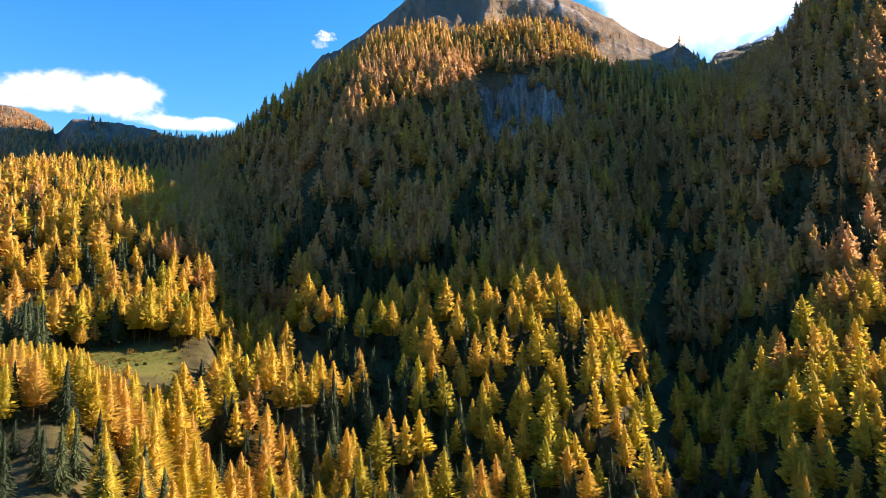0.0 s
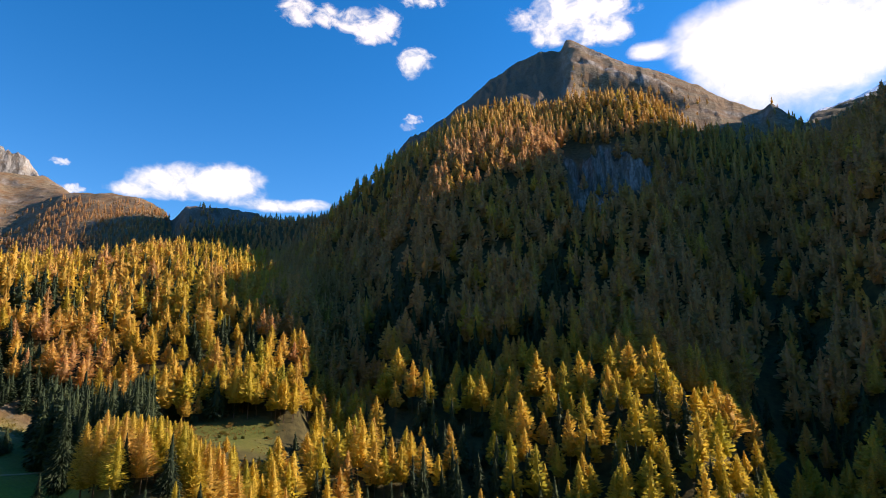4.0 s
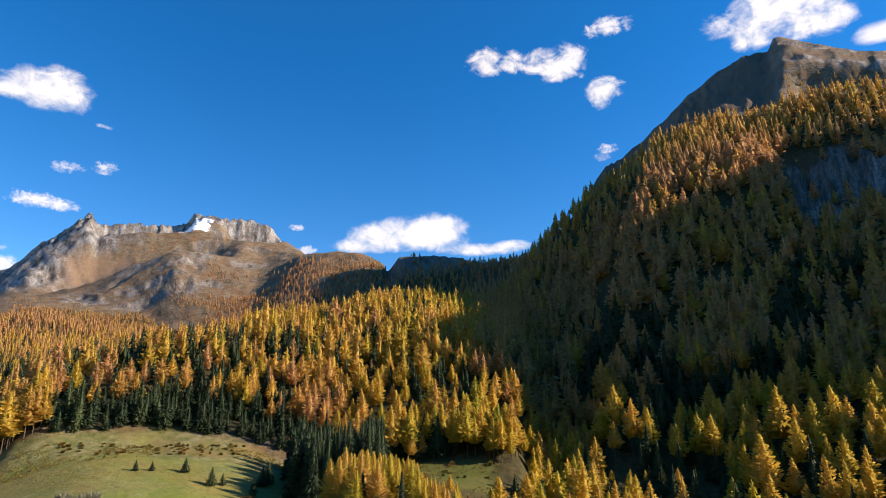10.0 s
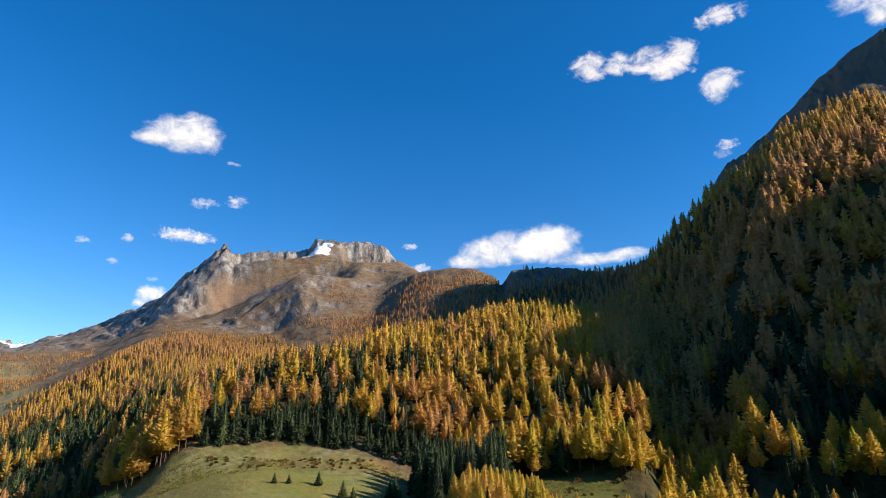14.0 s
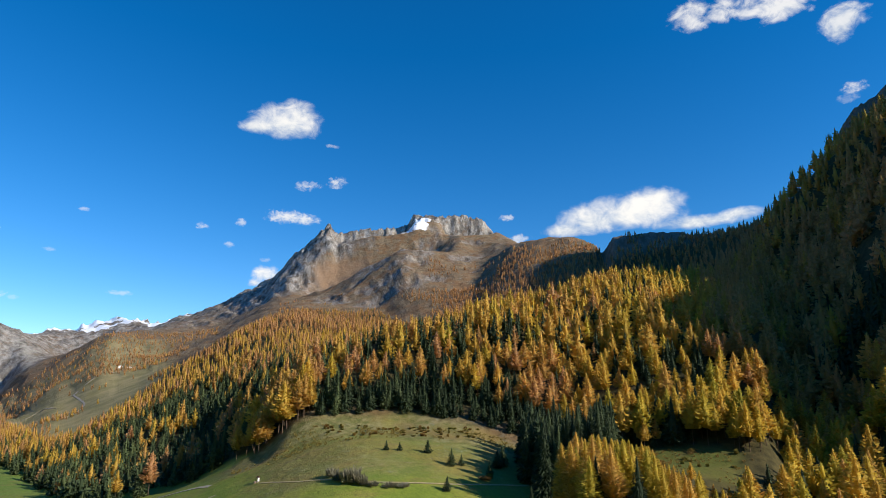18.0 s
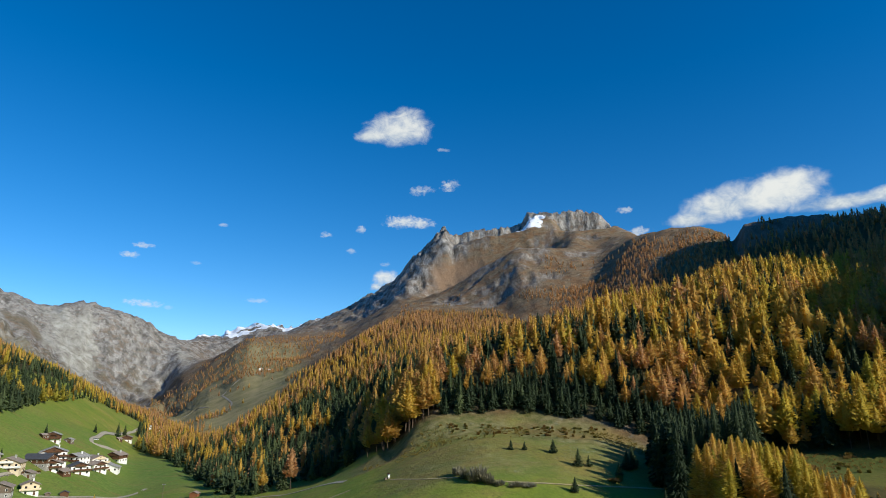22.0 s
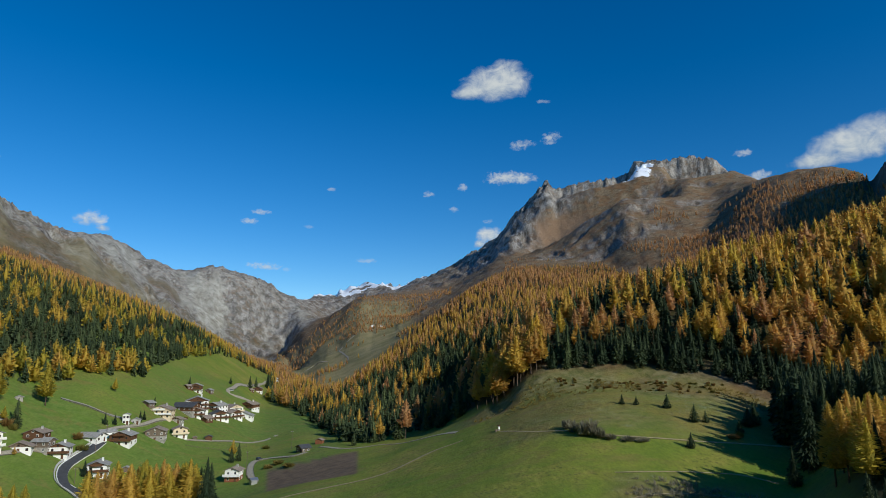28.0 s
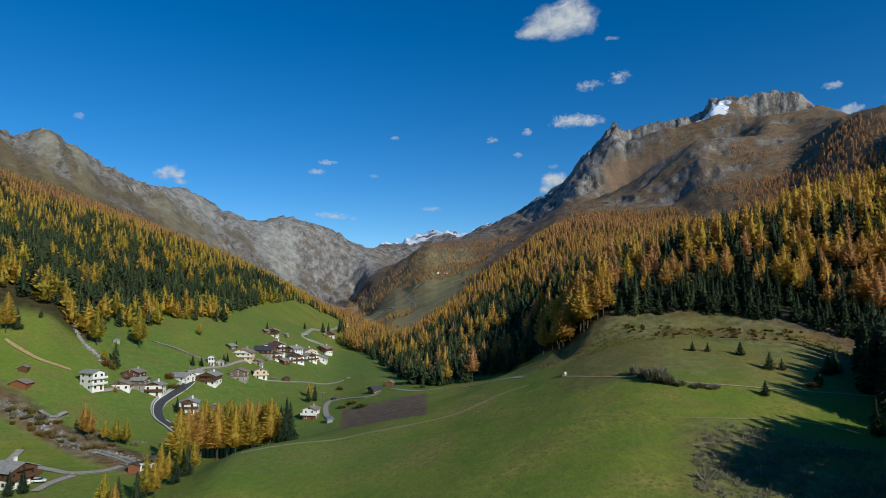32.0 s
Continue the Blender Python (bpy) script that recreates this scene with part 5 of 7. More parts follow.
house(-18.0, 448, 11.7, 10.5, 2, 177, "broad cream guest house with wooden balconies", CREAM, PLASTER, ROOF_BROWN, 0.40, 9, True, True, "house", low=2.75)
house(-16.1, 476, 11.1, 13.4, 2, 104, "dark timber barn in the village", STONE, TIMBER, ROOF_DARK, 0.40, 1, False, False, "barn", low=2.75)
house(-15.3, 475, 9.1, 8.2, 2, 170, "brown timber house with white base in the village", PLASTER, TIMBER, ROOF_BROWN, 0.40, 2, True, True, "house", low=2.75)
house(-15.3, 492, 13.5, 12.2, 3, 165, "tall white village inn with brown balconies and gable", PLASTER, TIMBER, ROOF_GREY, 0.40, 3, True, True, "house", low=2.75)
house(-13.5, 487, 10.0, 9.0, 2, 152, "white village house with dark roof", PLASTER, TIMBER, ROOF_DARK, 0.40, 2, True, True, "house", low=2.75)
house(-13.7, 507, 9.8, 9.8, 2, 201, "village house with brown gable and grey roof", PLASTER, TIMBER, ROOF_GREY, 0.40, 2, True, True, "house", low=2.75)
house(-14.6, 472, 7.1, 5.7, 1, 205, "small timber barn among the village houses", STONE, TIMBER, ROOF_BROWN, 0.40, 0, False, False, "barn", low=2.75)
house(-12.4, 529, 10.2, 10.2, 2, 138, "white village house with reddish roof", PLASTER, CREAM, ROOF_BROWN, 0.40, 2, True, True, "house", low=2.75)
house(-11.5, 532, 13.2, 9.2, 1, 178, "low white building with grey roof at the village edge", PLASTER, PLASTER, ROOF_GREY, 0.40, 9, False, False, "house", low=2.75)
house(-12.4, 508, 9.1, 9.1, 2, 128, "brown timber house at the village edge", PLASTER, TIMBER, ROOF_BROWN, 0.40, 2, True, True, "house", low=2.75)
house(-11.0, 574, 10.3, 10.3, 2, 199, "timber house on the upper side of the village", PLASTER, TIMBER, ROOF_BROWN, 0.40, 1, True, True, "house", low=2.75)
house(-16.8, 448, 6.2, 4.9, 1, 183, "small stone barn below the village", STONE, TIMBER, ROOF_BROWN, 0.40, 1, False, False, "barn", low=2.75)
house(-19.1, 450, 5.6, 4.5, 1, 201, "grey hay barn above the village", TIMBER_GREY, TIMBER_GREY, ROOF_GREY, 0.40, 0, False, False, "barn", low=2.75)
house(-20.6, 411, 3.5, 3.5, 2, 169, "small white cube-shaped house with flat roof", PLASTER, PLASTER, ROOF_GREY, 0.40, 9, False, False, "house", low=2.75)
house(-19.9, 416, 4.6, 3.2, 1, 170, "long low greenhouse-like shed", CONCRETE, CONCRETE, ROOF_GREY, 0.40, 9, False, False, "shed", low=2.75)
house(-15.5, 537, 8.1, 6.5, 2, 174, "white farmhouse further up the valley", PLASTER, TIMBER, ROOF_GREY, 0.40, 1, True, False, "house", low=2.75)
house(-16.1, 534, 5.1, 4.1, 1, 224, "timber barn further up the valley", STONE, TIMBER, ROOF_BROWN, 0.40, 0, False, False, "barn", low=2.75)
house(-14.4, 547, 4.5, 3.6, 1, 196, "low shed further up the valley", TIMBER_GREY, TIMBER_GREY, ROOF_GREY, 0.40, 0, False, False, "shed", low=2.75)
house(-10.4, 737, 9.1, 7.3, 2, 180, "brown farmhouse at the valley road", PLASTER, TIMBER, ROOF_BROWN, 0.40, 1, False, False, "house", low=2.75)
house(-11.0, 706, 5.8, 4.7, 1, 219, "timber barn at the valley road", STONE, TIMBER, ROOF_BROWN, 0.40, 0, False, False, "barn", low=2.75)
house(-8.9, 881, 8.5, 6.8, 2, 171, "small white farmhouse at the head of the valley", PLASTER, PLASTER, ROOF_GREY, 0.40, 9, False, False, "house", low=2.75)
house(-8.2, 912, 7.5, 6.0, 1, 212, "pale barn at the head of the valley", PLASTER, TIMBER, ROOF_GREY, 0.40, 1, False, False, "barn", low=2.75)
hut(0.3, 1290, 9.0, 6.0, 180, "white alpine hut on the high pasture", PLASTER, ROOF_GREY, 3.0)
hut(-0.4, 1310, 7.0, 5.0, 170, "small pale hut on the high pasture", PLASTER, ROOF_GREY, 2.6)
hut(-34.3, 339, 6.9, 5.5, 176, "small brown hay hut on the meadow", TIMBER_RED, ROOF_BROWN, 2.4)
hut(-34.2, 350, 3.9, 3.1, 166, "small dark hay hut on the upper meadow", TIMBER, ROOF_BROWN, 2.3)
hut(-20.3, 357, 3.6, 2.9, 170, "small timber shed beside the house", TIMBER_GREY, ROOF_GREY, 2.2)
hut(-4.9, 413, 4.6, 3.7, 195, "small orange-brown cabin at the wood's edge", TIMBER_RED, ROOF_BROWN, 2.4)
hut(-10.4, 327, 3.6, 2.9, 240, "small grey tin shed by the lane", METAL, METAL, 2.2)
hut(-15.3, 427, 2.4, 1.9, 165, "open timber stack by the track", TIMBER_GREY, ROOF_BROWN, 1.4)
hut(-14.2, 432, 3.6, 2.9, 166, "timber shelter by the track", TIMBER, ROOF_DARK, 2.2)
hut(-26.2, 253, 3.8, 3.0, 174, "red-brown cabin by the stream", TIMBER_RED, ROOF_DARK, 2.3)
hut(-28.0, 402, 3.4, 2.7, 152, "low stone shelter below the wood", STONE, ROOF_GREY, 2.0)



def smooth_line(points, gap=2.5):
    """Points of a plan line (bearing, distance) as an even, rounded path in x and y."""
    p = np.array([(d * math.sin(radians(b)), d * math.cos(radians(b))) for b, d in points])
    if len(p) > 2:
        q = np.concatenate([[2 * p[0] - p[1]], p, [2 * p[-1] - p[-2]]])
        out = []
        for i in range(1, len(q) - 2):
            t = np.linspace(0, 1, 12, endpoint=False)[:, None]
            a, b, c, e = q[i - 1], q[i], q[i + 1], q[i + 2]
            out.append(0.5 * (2 * b + (c - a) * t + (2 * a - 5 * b + 4 * c - e) * t ** 2 + (3 * b - a - 3 * c + e) * t ** 3))
        p = np.concatenate(out + [p[-1:]])
    s = np.concatenate([[0], np.cumsum(np.hypot(*np.diff(p, axis=0).T))])
    u = np.linspace(0, s[-1], max(2, int(s[-1] / gap)))
    return np.stack([np.interp(u, s, p[:, 0]), np.interp(u, s, p[:, 1])], -1)


def strip(name, points, width, material, label, category, lift=0.22, inset=0.0, flat=0.0, wobble=0.0, parent=None):
    """A band laid along the ground. inset moves it sideways; flat levels it across."""
    p = smooth_line(points)
    t = np.gradient(p, axis=0)
    t /= np.hypot(t[:, 0], t[:, 1])[:, None]
    side = np.stack([t[:, 1], -t[:, 0]], -1)
    n = 6
    u = np.linspace(-0.5, 0.5, n + 1)
    w = width * (1 + wobble * fbm(np.arange(len(p)) / 3.0, np.zeros(len(p)), 3, 13))
    xy = p[:, None] + side[:, None] * (u[None, :, None] * w[:, None, None] + inset)
    z = ground_xy(xy[..., 0], xy[..., 1])
    zc = ground_xy(p[:, 0] + side[:, 0] * 0, p[:, 1])[:, None]
    k = np.convolve(np.pad(zc[:, 0], 3, mode="edge"), np.ones(7) / 7, "valid")[:, None]
    z = np.where(flat > 0, np.maximum(z * (1 - flat) + k * flat, z - 0.05), z) + lift
    top = np.concatenate([xy, z[..., None]], -1)
    m = len(p)
    co = np.concatenate([top.reshape(-1, 3), (top - np.array([0, 0, lift + 0.5])).reshape(-1, 3)])
    i = np.arange(m * (n + 1)).reshape(m, n + 1)
    q = [np.stack([i[:-1, :-1], i[:-1, 1:], i[1:, 1:], i[1:, :-1]], -1).reshape(-1, 4)]
    o = m * (n + 1)
    for e in (0, n):
        q.append(np.stack([i[:-1, e], i[1:, e], i[1:, e] + o, i[:-1, e] + o], -1))
    me = mesh_arrays(name, co, np.concatenate(q))
    me.materials.append(material)
    me.polygons.foreach_set("use_smooth", np.ones(len(me.polygons), bool))
    ob = new(name, me)
    if parent is not None:
        ob.parent = parent
        return ob
    return tagged(ob, label, category, kind="structure")


MAIN_ROAD = [(-22.2, 382), (-22.9, 371), (-23.8, 361), (-24.5, 352), (-24.7, 343), (-24.5, 334), (-23.7, 327), (-22.8, 317), (-22.0, 309)]
strip("road", MAIN_ROAD, 4.6, ASPHALT, "winding dark asphalt road with pale edge lines", "road", 0.30, 0, 0.7)
for shift, word in ((-2.1, "edge_line"), (2.1, "edge_line")):
    strip("trim", MAIN_ROAD, 0.42, ROAD_PAINT, "white painted edge line of the road", "line", 0.42, shift, 0.0)
strip("trim_wall", MAIN_ROAD, 0.5, CONCRETE, "low concrete wall along the road", "wall", 0.7, 3.1, 0.0)
strip("road", [(-22.2, 382), (-22.6, 387), (-21.6, 398), (-19.5, 416), (-18.0, 438), (-16.1, 460)], 2.6, GRAVEL, "narrow pale road climbing to the village", "road", 0.25, 0, 0.4)
strip("road", [(-10.9, 619), (-12.3, 579), (-12.9, 581), (-12.4, 621), (-11.7, 695), (-9.6, 862)], 3.2, GRAVEL, "pale road up the valley", "road", 0.35)
strip("path", [(-16.0, 422), (-13.6, 432), (-11.6, 444), (-9.6, 467), (-8.6, 481)], 2.6, GRAVEL, "pale farm track across the meadow", "path", 0.22)
strip("road", [(-10.2, 329), (-10.6, 346), (-10.7, 369), (-10.3, 388), (-9.0, 390), (-7.2, 377), (-6.0, 379)], 3.6, GRAVEL, "grey lane bending past the house", "road", 0.3, 0, 0.4)
strip("path", [(-4.9, 390), (-2.3, 363), (0.8, 360), (3.5, 332), (6.3, 312), (7.4, 301)], 2.2, GRAVEL, "forest track along the wood's edge", "path", 0.2)
strip("path", [(-29.1, 344), (-28.3, 348), (-27.1, 357), (-26.2, 360)], 2.8, GRAVEL, "gravel drive between the farm houses", "path", 0.25)
strip("path", [(-34.0, 267), (-32.4, 261), (-30.9, 255), (-29.4, 255), (-28.2, 257), (-27.2, 261)], 3.4, GRAVEL, "gravel farm road beside the stream", "path", 0.25)
strip("path", [(-35.3, 268), (-34.6, 275), (-34.1, 283)], 3.0, GRAVEL, "gravel track into the meadow", "path", 0.25)
strip("path", [(-33.1, 239), (-31.8, 247), (-30.5, 252)], 3.4, GRAVEL, "gravel yard entrance", "path", 0.28)
strip("path", [(-35.5, 373), (-34.4, 365), (-32.9, 358), (-31.1, 359)], 2.2, EARTH_BARE, "freshly dug yellow earth strip on the slope", "path", 0.22, 0, 0.0, 0.3)
strip("path", [(11.3, 265), (14.2, 248), (17.1, 240), (20.8, 234), (25.3, 236), (29.4, 240), (33.2, 247), (35.5, 253)], 0.9, DIRT, "narrow grassy footpath across the meadow", "path", 0.12, 0, 0.0, 0.4)
strip("path", [(21.2, 204), (25.1, 210), (28.5, 215), (31.2, 218), (33.8, 217)], 0.7, DIRT, "faint trail along the slope", "path", 0.12, 0, 0.0, 0.4)
strip("path", [(21.8, 187), (24.6, 194), (27.6, 199), (30.7, 202), (33.7, 206)], 0.7, DIRT, "faint lower trail along the slope", "path", 0.12, 0, 0.0, 0.4)
strip("path", [(-18.0, 232), (-13.5, 244), (-9.5, 255), (-4.4, 262), (0.8, 263), (5.0, 275), (7.9, 276)], 1.6, DIRT, "mown edge along the crest of the meadow", "path", 0.12, 0, 0.0, 0.4)
strip("path", [(-3.9, 985), (-2.9, 1010), (-2.6, 1060), (-3.1, 1140), (-3.4, 1190), (-2.7, 1235), (-1.2, 1262), (0.2, 1285)], 2.4, GRAVEL, "pale gravel track across the high pasture", "path", 0.5, 0, 0.0, 0.5)
strip("path", [(-7.1, 1150), (-6.2, 1158), (-5.4, 1160), (-4.4, 1120)], 2.2, GRAVEL, "pale gravel track on the valley pasture", "path", 0.5, 0, 0.0, 0.5)
STREAM = [(-35.6, 325), (-34.5, 319), (-33.3, 310), (-32.0, 300), (-30.7, 287), (-28.9, 279), (-27.2, 271), (-26.0, 261)]
strip("stream_bed", STREAM, 3.0, GRAVEL, "stony bed of the mountain stream", "stream", 0.16, 0, 0.0, 1.1)
strip("water", STREAM, 1.2, WATER, "shallow stream water between the stones", "water", 0.26, 0, 0.0, 0.5)
STREAM_B = [(-33.0, 319), (-32.4, 315), (-32.0, 314), (-31.6, 318), (-31.2, 320)]
strip("retaining_wall", STREAM_B, 2.2, STONE, "grey stone bank of the stream", "wall", 1.2, 0, 0.0, 0.2)
BROOK = [(-31.5, 420), (-31.1, 413), (-30.8, 400), (-30.3, 390), (-29.5, 380), (-28.8, 374)]
strip("stream_bed", BROOK, 1.8, BOULDER, "rocky brook running down from the wood", "stream", 0.18, 0, 0.0, 1.2)
strip("water", BROOK, 0.5, FOAM, "white foaming brook", "water", 0.3, 0, 0.0, 1.2)
strip("field_wall", [(-25.3, 421), (-24.0, 417), (-22.2, 413), (-20.7, 415)], 1.0, STONE, "low dry-stone wall across the meadow", "wall", 0.7)



def stones(line, count, reach, size, seed, label):
    """Loose stones scattered along a plan line, as one object."""
    rng = np.random.default_rng(seed)
    p = smooth_line(line, 1.0)
    k = rng.integers(0, len(p), count)
    xy = p[k] + rng.normal(0, reach, (count, 2))
    z = ground_xy(xy[:, 0], xy[:, 1])
    r = size * rng.lognormal(0, 0.45, count)
    ring = [(math.cos(1.0472 * j + 0.5 * i) * q, math.sin(1.0472 * j + 0.5 * i) * q, h) for i, (q, h) in enumerate(((0.85, -0.3), (1.0, 0.15), (0.6, 0.6))) for j in range(6)] + [(0, 0, 0.75)]
    unit = np.array(ring)
    tri = [(i * 6 + j, i * 6 + (j + 1) % 6, i * 6 + 6 + (j + 1) % 6) for i in range(2) for j in range(6)] + [(i * 6 + j, i * 6 + 6 + (j + 1) % 6, i * 6 + 6 + j) for i in range(2) for j in range(6)] + [(12 + j, 12 + (j + 1) % 6, 18) for j in range(6)]
    co = unit[None] * (r[:, None, None] * rng.uniform(0.6, 1.35, (count, 1, 3))) * rng.uniform(0.8, 1.2, (count, len(unit), 1))
    co += np.concatenate([xy, z[:, None]], 1)[:, None]
    f = np.array(tri)[None] + (np.arange(count) * len(unit))[:, None, None]
    me = mesh_arrays("stones", co.reshape(-1, 3), f.reshape(-1, 3))
    me.materials.append(BOULDER)
    return tagged(new("stones", me), label, "stones", kind="stuff")


stones(STREAM, 700, 1.9, 0.24, 3, "pale stones and boulders in the stream bed")
stones(BROOK, 420, 0.8, 0.34, 4, "grey boulders in the steep brook")


# ---- single trees and shrubs ----
def shrub_mesh(seed, twigs, material, up=0.7):
    """A ragged shrub one metre high: many thin upright sprays."""
    rng = np.random.default_rng(seed)
    co, tri = [], []
    for _ in range(twigs):
        a, r, h = rng.uniform(0, 6.283), 0.55 * rng.random() ** 0.6, rng.uniform(0.15, 1.0)
        root = np.array([np.cos(a) * r * 0.35, np.sin(a) * r * 0.35, rng.uniform(0, 0.35) * h])
        tip = np.array([np.cos(a) * r, np.sin(a) * r, h * (1 - 0.45 * r)])
        s = rng.normal(0, 1, 3)
        s = s / np.linalg.norm(s) * rng.uniform(0.018, 0.045)
        m = (root + tip) / 2 + [0, 0, 0.05]
        k = len(co)
        co += [root, m + s, tip, m - s]
        tri += [(k, k + 1, k + 2), (k, k + 2, k + 3)]
    me = mesh_arrays("shrub", np.array(co), np.array(tri, np.int32))
    me.materials.append(material)
    return me


SHRUBS = {k: [shrub_mesh(s + j, 260, m) for j in range(3)] for k, s, m in (("grey", 200, SCRUB), ("autumn", 210, HEDGE), ("birch", 220, PINK))}


def shrub(kind, j, b, d, tall, wide, label, group):
    ob = tagged(new("shrub", SHRUBS[kind][j % 3]), label, "shrub", group)
    ob.matrix_basis = Matrix.LocRotScale(spot(b, d, -0.15), Euler((0, 0, j * 1.7)), (wide, wide, tall))
    return ob


def scrub_field(b0, b1, d0, d1, count, tall, seed, material, label):
    """Low scrub over a piece of the slope, as one object."""
    rng = np.random.default_rng(seed)
    b, d = rng.uniform(b0, b1, count * 3), rng.uniform(d0, d1, count * 3)
    x, y = d * np.sin(np.radians(b)), d * np.cos(np.radians(b))
    k = np.flatnonzero(fbm(x / 16, y / 16, 3, 83) + rng.normal(0, 0.2, len(b)) > 0.02)[:count]
    me = shrub_mesh(seed, 34, material)
    unit = np.zeros(len(me.vertices) * 3)
    me.vertices.foreach_get("co", unit)
    unit = unit.reshape(-1, 3)
    h = tall * rng.lognormal(0, 0.4, len(k))
    w = h * rng.uniform(0.8, 1.6, len(k))
    a = rng.uniform(0, 6.283, len(k))[:, None]
    z = ground(b[k], d[k])
    co = np.stack([x[k, None] + (unit[:, 0] * np.cos(a) - unit[:, 1] * np.sin(a)) * w[:, None], y[k, None] + (unit[:, 0] * np.sin(a) + unit[:, 1] * np.cos(a)) * w[:, None], z[:, None] - 0.05 + unit[:, 2] * h[:, None]], -1)
    q = np.arange(len(unit)).reshape(-1, 4)
    f = (q[None] + (np.arange(len(k)) * len(unit))[:, None, None]).reshape(-1, 4)
    ob = mesh_arrays("scrub", co.reshape(-1, 3), f)
    ob.materials.append(material)
    bpy.data.meshes.remove(me)
    return tagged(new("scrub", ob), label, "scrub", kind="stuff")


scrub_field(22, 35.5, 152, 205, 1600, 1.0, 301, SCRUB, "low grey heather and dead scrub on the rough pasture")
scrub_field(9, 36, 292, 318, 700, 0.9, 302, HEDGE, "yellow-brown bilberry scrub along the wood's edge")
scrub_field(43, 53, 262, 298, 350, 0.9, 303, HEDGE, "dry brown scrub in the forest clearing")
scrub_field(-36, -26, 262, 322, 60, 0.7, 304, SCRUB, "dry grass clumps beside the stream")
stand_tree("spruce", 1, 22.1, 271, 4.5, 1.3, 1.75, "small dark spruce standing alone on the meadow", "spruces on the meadow")
stand_tree("spruce", 2, 23.3, 271, 4.0, 2.6, 1.75, "small dark spruce standing alone on the meadow", "spruces on the meadow")
stand_tree("spruce", 3, 25.8, 270, 6.0, 3.9, 1.75, "small dark spruce standing alone on the meadow", "spruces on the meadow")
stand_tree("spruce", 4, 27.9, 257, 7.2, 5.2, 1.75, "small dark spruce standing alone on the meadow", "spruces on the meadow")
stand_tree("spruce", 5, 28.8, 259, 4.8, 6.5, 1.75, "small dark spruce standing alone on the meadow", "spruces on the meadow")
stand_tree("spruce", 6, 32.0, 263, 7.8, 7.8, 1.75, "small dark spruce standing alone on the meadow", "spruces on the meadow")
stand_tree("spruce", 7, 32.5, 267, 8.9, 9.1, 1.75, "small dark spruce standing alone on the meadow", "spruces on the meadow")
stand_tree("spruce", 8, 31.3, 254, 5.2, 10.4, 1.75, "small dark spruce standing alone on the meadow", "spruces on the meadow")
stand_tree("spruce", 9, 27.5, 232, 5.6, 11.7, 1.75, "small dark spruce standing alone on the meadow", "spruces on the meadow")
stand_tree("spruce", 10, 34.9, 217, 11.7, 13.0, 1.10, "dark spruce at the shaded edge of the meadow", "")
stand_tree("spruce", 11, -28.0, 372, 15.2, 14.3, 1.10, "dark green spruce near the houses", "")
stand_tree("larch", 12, -29.4, 389, 21.0, 15.6, 1.10, "golden larch standing alone beside the meadow", "")
stand_tree("larch", 13, -26.3, 408, 24.3, 16.9, 1.10, "golden larch standing alone beside the meadow", "")
stand_tree("larch", 14, -35.5, 378, 21.1, 18.2, 1.10, "golden larch standing alone beside the meadow", "")
stand_tree("spruce", 15, -34.8, 381, 12.7, 19.5, 1.10, "dark green spruce near the houses", "")
stand_tree("spruce", 16, -22.7, 334, 8.7, 20.8, 1.10, "dark green spruce near the houses", "")
stand_tree("spruce", 17, -22.1, 401, 7.5, 22.1, 1.10, "dark green spruce near the houses", "")
stand_tree("spruce", 18, -21.4, 404, 6.8, 23.4, 1.10, "dark green spruce near the houses", "")
stand_tree("spruce", 19, -19.6, 420, 7.0, 24.7, 1.10, "dark green spruce near the houses", "")
stand_tree("spruce", 20, -19.3, 425, 6.3, 26.0, 1.10, "dark green spruce near the houses", "")
stand_tree("spruce", 21, -16.0, 545, 7.1, 27.3, 1.10, "dark green spruce near the houses", "")
stand_tree("spruce", 22, -12.7, 629, 8.2, 28.6, 1.10, "dark green spruce near the houses", "")
stand_tree("spruce", 23, -11.1, 717, 14.7, 29.9, 1.10, "dark green spruce near the houses", "")
stand_tree("spruce", 24, -10.6, 760, 12.7, 31.2, 1.10, "dark green spruce near the houses", "")
stand_tree("spruce", 25, -9.6, 802, 17.9, 32.5, 1.10, "dark green spruce near the houses", "")
stand_tree("spruce", 26, -18.6, 456, 5.9, 33.8, 1.10, "dark green spruce near the houses", "")
stand_tree("spruce", 27, -17.1, 449, 5.0, 35.1, 1.10, "dark green spruce near the houses", "")
stand_tree("spruce", 28, -23.2, 345, 8.3, 36.4, 1.10, "dark green spruce near the houses", "")
stand_tree("spruce", 29, -34.7, 238, 8.4, 37.7, 1.10, "dark green spruce near the houses", "")
stand_tree("spruce", 30, -33.8, 239, 8.9, 39.0, 1.10, "dark green spruce near the houses", "")
stand_tree("larch", 31, -21.6, 447, 9.1, 40.3, 1.10, "golden larch standing alone beside the meadow", "")
stand_tree("larch", 32, -27.9, 347, 4.5, 41.6, 1.10, "golden larch standing alone beside the meadow", "")
stand_tree("spruce", 33, -12.3, 385, 9.3, 42.9, 1.10, "dark green spruce near the houses", "")
stand_tree("spruce", 34, -11.7, 390, 10.9, 44.2, 1.10, "dark green spruce near the houses", "")
stand_tree("larch", 35, -12.2, 398, 11.1, 45.5, 1.10, "golden larch standing alone beside the meadow", "")
stand_tree("spruce", 36, -33.3, 394, 5.9, 46.8, 1.10, "dark green spruce near the houses", "")
stand_tree("larch", 37, -28.8, 374, 7.6, 48.1, 1.10, "golden larch standing alone beside the meadow", "")
